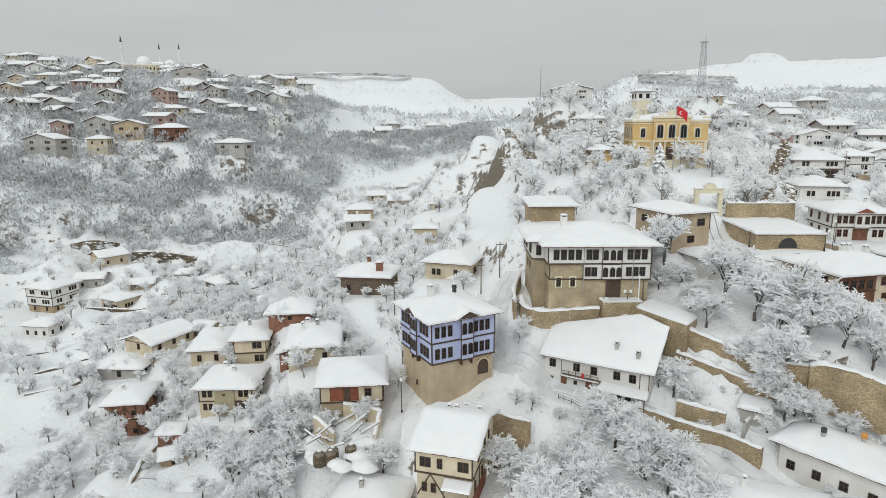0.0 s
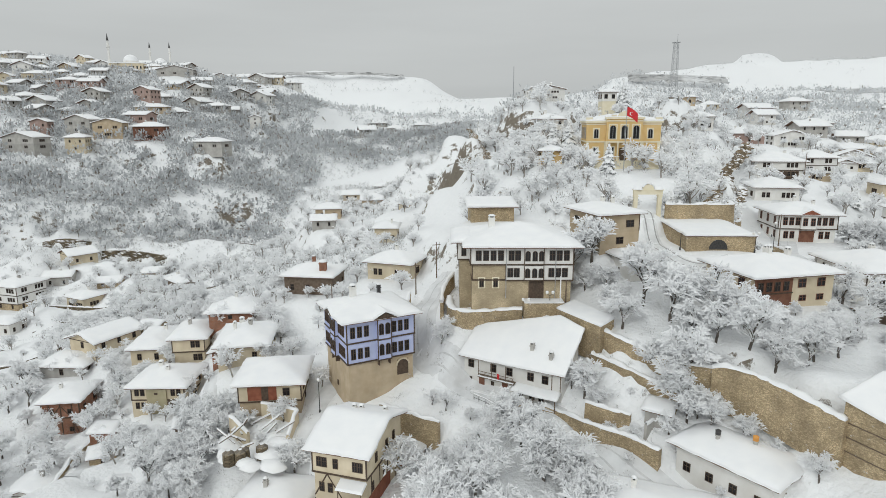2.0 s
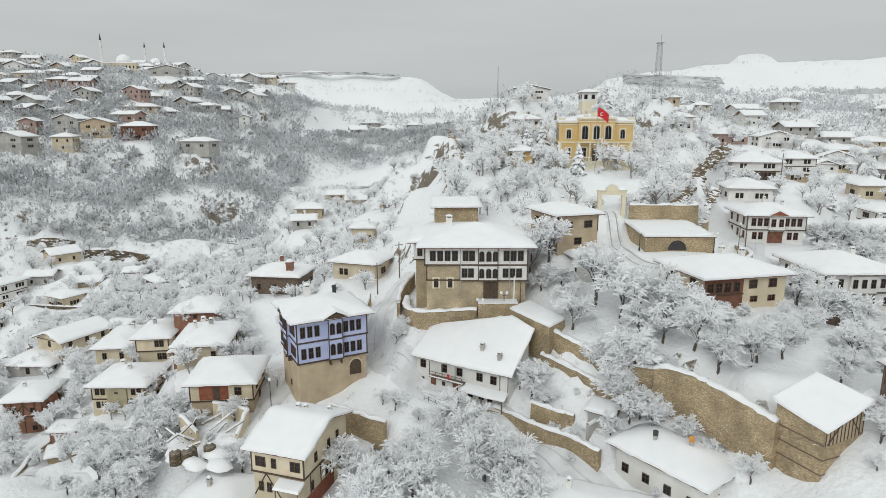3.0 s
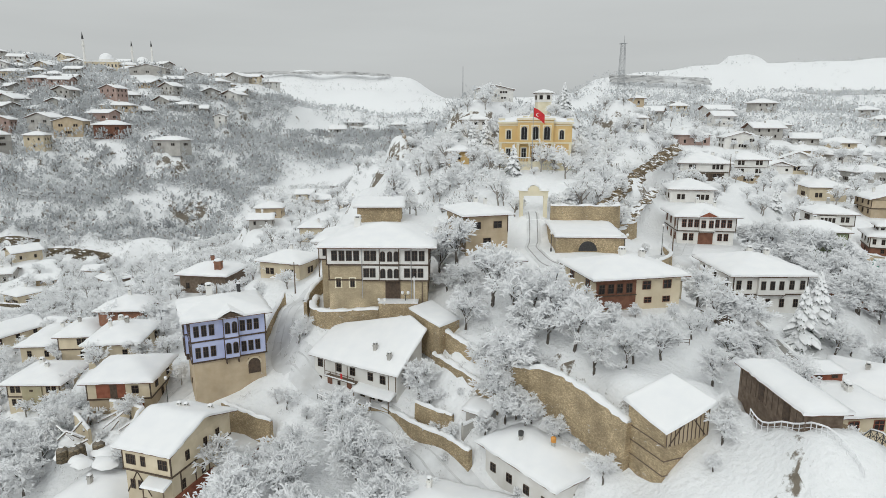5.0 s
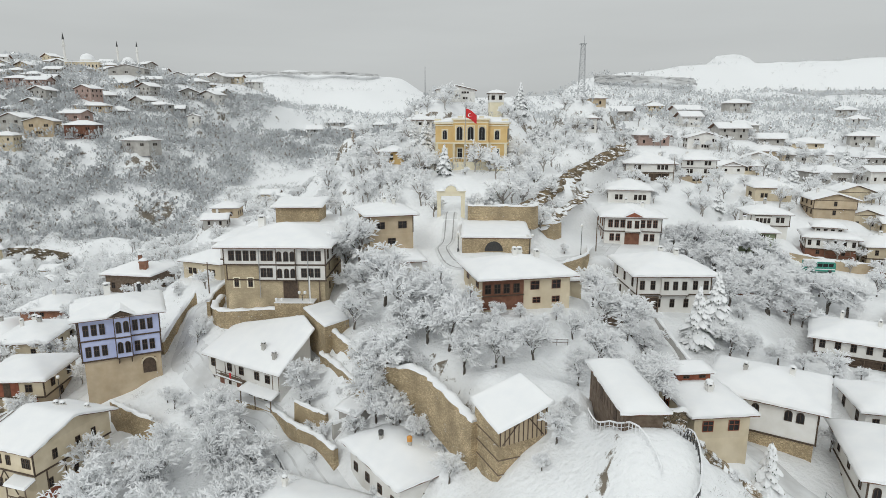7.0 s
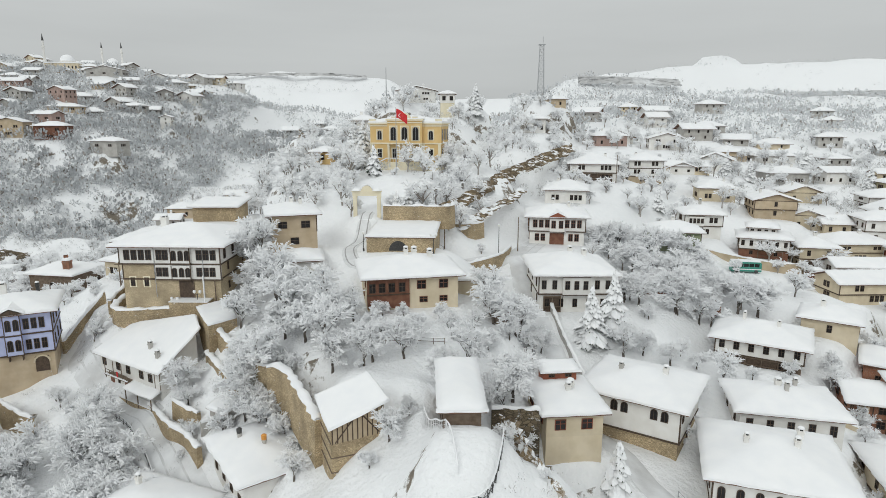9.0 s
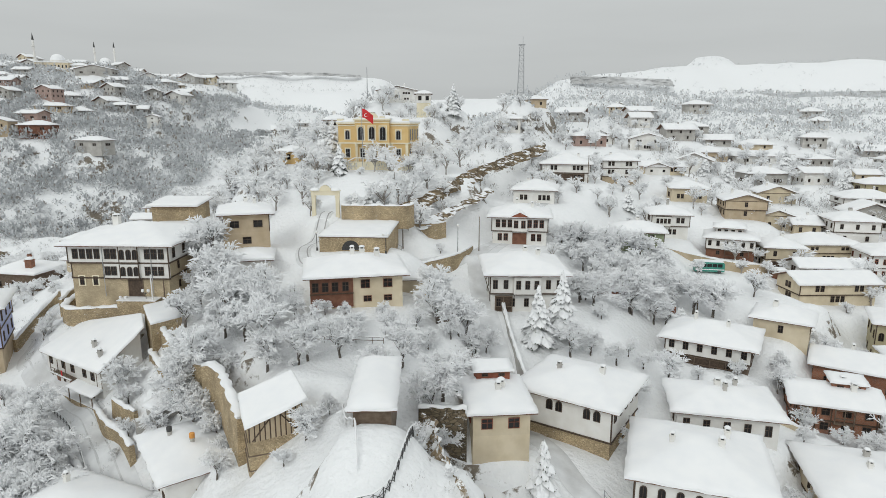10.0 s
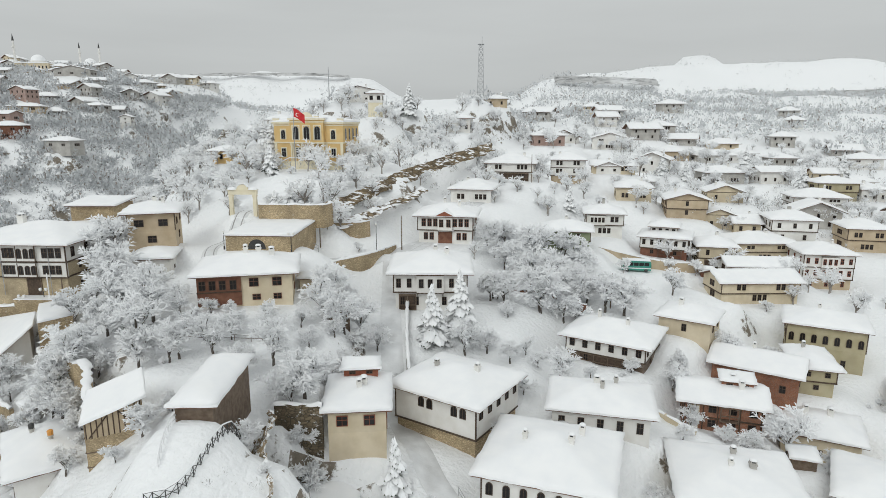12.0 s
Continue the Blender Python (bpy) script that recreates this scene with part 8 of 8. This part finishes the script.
for x, y, h, g in ((22.9, 91.2, 2.6, 2), (26.6, 91.2, 2.6, 2), (63.2, 103.0, 3.2, 2), (75.4, 120.5, 6.0, 1), (-8.2, 82.5, 5.0, 1), (50.9, 104.2, 3.0, 1)):
    lamp_post(x, y, h, "slim iron street lamp with snowy white globe", g)


def pole(x, y, h, label, arm=True):
    e = empty("utility_pole", pose(x, y, og(x, y), 0, 0, 20), label, "utility pole")
    Shape().lathe([(0.13, -0.5), (0.08, h)], 8).make("pole", "oldwood", e)
    if arm:
        Shape().box(-0.8, -0.05, h - 0.6, 0.8, 0.05, h - 0.48).make("cross_arm", "oldwood", e)


for x, y, h in ((8.2, 112, 7.0), (79.8, 127, 7.5), (29.2, 92.0, 5), (4.5, 108, 6), (121, 113, 7), (112, 178, 8), (-12, 112, 7), (64.6, 118, 4.5)):
    pole(x, y, h, "weathered wooden utility pole in the snow", h > 5 and x < 60)

# flag before the hall
e = empty("flagpole", pose(52.0, 147.5, og(52.0, 147.5)), "tall white flagpole with a hanging red flag", "flagpole")
Shape().lathe([(0.12, -0.5), (0.06, 15.2), (0.1, 15.25), (0.02, 15.45)], 8).make("pole", "steel", e)
v, f, nx, ny = [], [], 10, 7
for j in range(ny + 1):
    for i in range(nx + 1):
        u, w = i / nx, j / ny
        v.append((0.1 + 2.6 * u, 0.18 * math.sin(u * 7 + w), 15.1 - 2.1 * w - 1.5 * u ** 1.3 + 0.08 * math.sin(5 * u)))
f = [(j * (nx + 1) + i, j * (nx + 1) + i + 1, (j + 1) * (nx + 1) + i + 1, (j + 1) * (nx + 1) + i) for j in range(ny) for i in range(nx)]
fl = link("flag", v, f, "red", e, smooth=True)
n = 14
cr = [(1.05 + 0.42 * math.cos(a), 13.55 + 0.42 * math.sin(a)) for a in [0.6 + (6.283 - 1.2) * i / n for i in range(n + 1)]]
ci = [(1.15 + 0.34 * math.cos(a), 13.55 + 0.34 * math.sin(a)) for a in [0.75 + (6.283 - 1.5) * i / n for i in range(n + 1)]]
link("crescent", [(x, -0.24, z) for x, z in cr + ci], [(i, i + 1, n + 2 + i, n + 1 + i) for i in range(n)], "whitecloth", fl)

# lattice radio mast and a far aerial
e = empty("radio_mast", pose(98.4, 253.6, og(98.4, 253.6)), "tall grey lattice radio mast", "mast")
H = 90.5 - og(98.4, 253.6)
for a in range(4):
    c, s = (1 if a in (0, 3) else -1), (1 if a < 2 else -1)
    Shape().tube((c * 1.4, s * 1.4, -1), (c * 0.75, s * 0.75, H), 0.07, n=5).make("leg", "steel", e)
for k in range(11):
    z0, z1 = H * k / 11, H * (k + 1) / 11
    r0, r1 = 1.4 - 0.65 * k / 11, 1.4 - 0.65 * (k + 1) / 11
    s = Shape()
    for (ax, ay), (bx, by) in (((-1, -1), (1, -1)), ((1, -1), (1, 1)), ((1, 1), (-1, 1)), ((-1, 1), (-1, -1))):
        s.tube((ax * r0, ay * r0, z0), (bx * r1, by * r1, z1), 0.04, n=4).tube((bx * r0, by * r0, z0), (ax * r1, ay * r1, z1), 0.04, n=4).tube((ax * r1, ay * r1, z1), (bx * r1, by * r1, z1), 0.04, n=4)
    s.make("bracing", "steel", e)
Shape().box(-1.3, -1.3, H - 0.2, 1.3, 1.3, H).make("platform", "steel", e)
Shape().tube((0.4, 0, H), (0.4, 0, H + 3), 0.09, n=5).make("aerial", "steel", e)
e = empty("aerial_mast", pose(35.3, 261.5, og(35.3, 261.5)), "thin grey aerial mast on the hill", "mast")
Shape().tube((0, 0, -1), (0, 0, 82.5 - og(35.3, 261.5)), 0.28, 0.12, 6).make("pole", "steel", e)


# ---- vehicles and yard things ----
def car(x, y, yaw, label, mat="carpaint", length=4.2):
    e = empty("car", pose(x, y, og(x, y) + 0.1, 0, 0, yaw), label, "car")
    prof = [(-0.5, 0.3), (-0.5, 0.75), (-0.3, 0.85), (-0.18, 1.35), (0.22, 1.38), (0.36, 0.9), (0.5, 0.78), (0.5, 0.3)]
    v = [(px * length, yy, pz) for yy in (-0.82, 0.82) for px, pz in prof]
    k = len(prof)
    link("body", v, [tuple(range(k)), tuple(range(2 * k - 1, k - 1, -1))] + [(i, k + i, k + (i + 1) % k, (i + 1) % k) for i in range(k)], mat, e)
    for sy in (-0.83, 0.83):
        link("side_window", [(-0.15 * length, sy, 0.92), (0.28 * length, sy, 0.92), (0.2 * length, sy, 1.28), (-0.14 * length, sy, 1.28)], [(0, 1, 2, 3)], "glass", e)
        for px in (-0.31, 0.31):
            Shape().tube((px * length, sy * 0.9, 0.3), (px * length, sy * 1.02, 0.3), 0.31, n=12).make("wheel", "iron", e)
    Shape().lathe([(1.0, 0), (0.9, 0.16), (0.5, 0.26), (0.02, 0.28)], 12).make("snow_cover", "snow", e, smooth=True).matrix_local = pose(0.02 * length, 0, 1.36) @ Matrix.Diagonal((0.95, 0.75, 1, 1))
    Shape().box(-0.5 * length, -0.75, 0.86, -0.32 * length, 0.75, 1.0).make("snow_cover", "snow", e)


car(106.4, 75.4, 65, "small car parked beside a house under snow", "steel")
car(84.6, 138.0, 66, "dark car parked on the snowy lane")
car(106.0, 70.2, 75, "dark car half hidden beside a house")


def bus():
    e = empty("minibus", pose(131.9, 136.6, og(131.9, 136.6) + 0.1, 0, 0, -8), "sea-green minibus with snow on its roof", "bus")
    prof = [(-3.1, 0.35), (-3.1, 2.3), (-2.9, 2.5), (2.9, 2.5), (3.15, 2.2), (3.2, 1.3), (3.2, 0.35)]
    k = len(prof)
    v = [(px, yy, pz) for yy in (-1.05, 1.05) for px, pz in prof]
    link("body", v, [tuple(range(k)), tuple(range(2 * k - 1, k - 1, -1))] + [(i, k + i, k + (i + 1) % k, (i + 1) % k) for i in range(k)], "busgreen", e)
    for i in range(5):
        x = -2.8 + i * 1.12
        link("side_window", [(x, -1.06, 1.4), (x + 1.0, -1.06, 1.4), (x + 1.0, -1.06, 2.15), (x, -1.06, 2.15)], [(0, 1, 2, 3)], "glass", e)
    for px in (-2.0, 2.1):
        for sy in (-1.0, 1.0):
            Shape().tube((px, sy * 0.85, 0.38), (px, sy * 1.06, 0.38), 0.4, n=12).make("wheel", "iron", e)
    Shape().box(-3.05, -1.08, 0.75, 3.12, -1.055, 0.95).make("stripe", "whitecloth", e)
    s = Shape().box(-3.0, -1.0, 2.5, 2.95, 1.0, 2.72)
    s.make("snow_cover", "snow", e)


bus()
e = empty("kiosk", pose(148.9, 139.6, og(148.9, 139.6), 0, 0, -8), "small dark red kiosk with a snowy roof", "kiosk")
Shape().box(-1.4, -1.1, -0.5, 1.4, 1.1, 1.7).make("wall", "brownwood", e)
roof_parts(e, 1.8, 1.5, 1.7, "hip", 0.2, 0.35, True, "tile", 5)


# small brown cabin roof, hut in the garden, snowed-in sheds
def shed(x, y, yaw, w, d, h, label, mat="oldwood", roof="shed", pitch=0.15, zoff=0.0):
    return house(x, y, og(x, y) - 0.1 + zoff, yaw, w, d, [S(h, mat, 0, 0, 0)], roof, pitch, 0.35, label, "shed", name="shed", chimneys=0, bands=False, posts=False, plot=False, deep=1.5)


shed(38.0, 71.8, -33, 3.0, 2.6, 1.9, "small open garden shed of grey boards under snow", "grey")
shed(74.2, 88.5, 20, 3.0, 3.2, 2.0, "small snowed-in garden hut", "oldwood", "gable_y", 0.3)
shed(-24.5, 84.5, 12, 3.4, 2.6, 1.8, "low boarded lean-to buried in snow")
shed(-50.5, 97.5, 5, 4.0, 3.0, 1.6, "low ramshackle shed under snow", "brick")
shed(-33.0, 92.0, 20, 3.4, 2.6, 1.6, "low boarded shed buried in snow")
shed(139.0, 77.0, -15, 3.0, 2.4, 1.7, "little garden shed with a thick snow roof")
shed(-57.0, 130.0, -10, 5.0, 3.6, 2.0, "low shed buried under deep snow", "stone", "gable_x", 0.25)
shed(-45.0, 140.0, 15, 5.0, 4.0, 2.2, "low shed buried under deep snow", "grey", "gable_x", 0.25)
shed(-85.0, 175.0, 15, 6.0, 4.0, 2.0, "low shed buried under deep snow", "stone", "gable_x", 0.25)
shed(-95.0, 160.0, -10, 5.0, 4.0, 2.0, "low shed buried under deep snow", "grey", "gable_x", 0.25)
shed(68.5, 97.5, 10, 4.5, 3.6, 2.2, "small outbuilding with a snowy roof", "cream", "hip", 0.25)

# dormer of the cream house, dormer of the brick house, chimney pots of the grey house
house(80.4, 72.8, 29.0, 7.5, 4.2, 2.4, [S(1.1, "redwood", 2, 1, 1, 0.0, 0.8, 0.7, "plain", 0.4)], "shed", 0.12, 0.3, "red-brown boarded dormer on a snowy roof", "dormer", name="dormer", chimneys=0, bands=False, posts=False, plot=False, deep=1.6)
house(134.6, 88.6, 21.2, -15.8, 4.4, 2.8, [S(1.2, "brick", 2, 0, 0, 0.0, 0.9, 0.6, "plain", 0.3)], "shed", 0.1, 0.3, "brick dormer with a flat snowy roof", "dormer", name="dormer", chimneys=0, bands=False, posts=False, plot=False, deep=1.6)
for x, y, z, m in ((42.4, 64.8, 24.2, "iron"), (45.9, 63.1, 24.4, "orange")):
    e = empty("chimney_pot", pose(x, y, z), "short chimney pot standing out of the roof snow", "chimney")
    Shape().lathe([(0.26, -0.9), (0.24, 0.3), (0.32, 0.34), (0.3, 0.5)], 10).make("shaft", "grey", e)
    Shape().lathe([(0.3, 0.5), (0.33, 1.0), (0.2, 1.1), (0.02, 1.15)], 10).make("pot", m, e)


def ruin(x, y, z):
    """A fallen house: broken walls, bare rafters, heaps, all under snow."""
    e = empty("ruined_house", pose(x, y, z, 0, 0, -18), "collapsed plastered house with bare rafters under snow", "ruin")
    rng = random.Random(5)

    def broken(x0, y0, x1, y1, heights, mat):
        n = len(heights) - 1
        d = Vector((x1 - x0, y1 - y0, 0))
        s = Vector((-d.y, d.x, 0)).normalized() * 0.2
        v, f = [], []
        for i, h in enumerate(heights):
            p = Vector((x0, y0, 0)) + d * i / n
            v += [p - s + Vector((0, 0, -4)), p - s + Vector((0, 0, h)), p + s + Vector((0, 0, h)), p + s + Vector((0, 0, -4))]
        for i in range(n):
            f += [(i * 4 + k, (i + 1) * 4 + k, (i + 1) * 4 + (k + 1) % 4, i * 4 + (k + 1) % 4) for k in range(4)]
        f += [(0, 1, 2, 3), (n * 4 + 3, n * 4 + 2, n * 4 + 1, n * 4)]
        w = link("wall", v, f, mat, e)
        sv, sf = [], []
        for i, h in enumerate(heights):
            p = Vector((x0, y0, h)) + d * i / n
            sv += [p - s * 1.4, p - s + Vector((0, 0, 0.3)), p + s + Vector((0, 0, 0.3)), p + s * 1.4]
        sf = [(i * 4 + k, (i + 1) * 4 + k, (i + 1) * 4 + k + 1, i * 4 + k + 1) for i in range(n) for k in range(3)]
        link("snow_cap", sv, sf, "snow", w, smooth=True)

    broken(-2.6, 4.2, 3.2, 4.6, (3.0, 3.0, 2.9, 2.8, 2.6), "cream")
    broken(3.2, 4.6, 3.8, 1.0, (2.6, 2.4, 1.2, 0.4), "cream")
    broken(-5.4, 0.5, -1.5, -0.6, (2.2, 2.1, 1.6, 1.2, 0.8), "cream")
    broken(-5.4, 0.5, -5.0, 3.0, (2.2, 1.8, 1.0), "cream")
    for k in range(16):
        a = Vector((rng.uniform(-4.5, 1.5), rng.uniform(-3.5, 2.5), rng.uniform(0.0, 0.6)))
        b = a + Vector((rng.uniform(-3, 3), rng.uniform(-1.5, 2.5), rng.uniform(1.0, 2.4)))
        s = Shape().tube(a, b, 0.1, n=5).make("rafter", "oldwood", e)
        Shape().tube(a + Vector((0, 0, 0.14)), b + Vector((0, 0, 0.14)), 0.16, 0.14, 5).make("snow_cap", "snow", s)
    for k in range(20):
        r = rng.uniform(0.5, 1.3)
        s = Shape().lathe([(r * 1.4, -0.8), (r * 1.15, -0.15), (r * 0.85, r * 0.25), (r * 0.45, r * 0.45), (0.01, r * 0.5)], 11)
        s.v = [(a + 0.35 * noise.noise(Vector((a + k * 5, b, 1))), b + 0.35 * noise.noise(Vector((a, b + k * 5, 4))), c + 0.25 * noise.noise(Vector((a * 1.5, b * 1.5, k)))) for a, b, c in s.v]
        h = s.make("snow_drift", "snow", e, smooth=True)
        h.location, h.scale = (rng.uniform(-5.5, 4.5), rng.uniform(-5, 3.5), rng.uniform(-1.0, -0.3)), (rng.uniform(0.8, 1.5), rng.uniform(0.7, 1.1), rng.uniform(0.5, 0.9))
    for k in range(4):
        x0, y0 = rng.uniform(-3.5, 2), rng.uniform(-5.5, -2)
        Shape().lathe([(0.9, -1.5), (0.8, 0.2), (0.3, 0.6), (0.02, 0.65)], 7).make("rubble", "rubble", e).location = (x0, y0, 0)


ruin(-15.6, 77.5, og(-15.6, 77.5) + 1.0)


def conifer(x, y, h, seed, label, r=0.26):
    """A fir bowed with snow: whorls of drooping boughs, green beneath, white on top."""
    rng = random.Random(seed)
    e = empty("fir_tree", pose(x, y, og(x, y) - 0.2, 0, 0, rng.uniform(0, 360)), label, "tree", "snowy firs")
    Shape().lathe([(h * 0.02, -0.4), (h * 0.012, h * 0.6), (0.02, h)], 7).make("trunk", "bark", e)
    gv, gf, sv, sf = [], [], [], []
    tiers = int(h * 2.2)
    for t in range(tiers):
        z0 = h * (0.1 + 0.88 * t / tiers)
        rad = r * h * (1 - (t / tiers) ** 1.15) + 0.15
        for b in range(11):
            a = rng.uniform(0, 6.283)
            L = rad * rng.uniform(0.45, 1.25)
            z = z0 + rng.uniform(-0.45, 0.3)
            w = 0.2 * L + 0.14
            c, s = math.cos(a), math.sin(a)
            k = len(gv)
            pts = [(0.1, 0.0, 0.35), (0.45, 0.02, 1.0), (0.8, -0.16, 0.9), (1.0, -0.34, 0.25)]
            for q, dz, ww in pts:
                for sd in (-1, 1):
                    gv.append((c * L * q - s * w * ww * sd, s * L * q + c * w * ww * sd, z + dz * L - 0.1))
            gf += [(k + 2 * i, k + 2 * i + 1, k + 2 * i + 3, k + 2 * i + 2) for i in range(3)]
            k = len(sv)
            for q, dz, ww in pts:
                for sd, up in ((-1.2, -0.1), (0, 0.36), (1.2, -0.1)):
                    sv.append((c * L * q - s * w * ww * sd, s * L * q + c * w * ww * sd, z + dz * L - 0.06 + up * (0.4 + 0.6 * ww)))
            sf += [(k + 3 * i + j, k + 3 * i + j + 1, k + 3 * i + j + 4, k + 3 * i + j + 3) for i in range(3) for j in range(2)]
    link("crown", gv, gf, "fir", e, label="dark green needles")
    link("snow_cover", sv, sf, "snow", e)


for i, (x, y, h) in enumerate(((88.3, 91.5, 10.0), (92.6, 95.5, 10.5), (85.8, 62.0, 6.5), (47.2, 143, 7.5), (41.5, 163, 13), (38, 167, 11), (57, 125, 6), (30, 158, 7), (54.8, 121.5, 6), (66, 224, 10), (72, 228, 12), (78, 224, 11), (84, 230, 11), (60, 230, 9),
                               (150, 225, 9), (168, 238, 10), (176, 236, 9), (184, 236, 8), (205, 252, 12), (214, 225, 11), (196, 193, 7), (109, 128, 8), (122, 170, 7), (235, 238, 12), (130, 62, 5))):
    conifer(x, y, h, i + 1, "fir tree bowed under heavy snow")
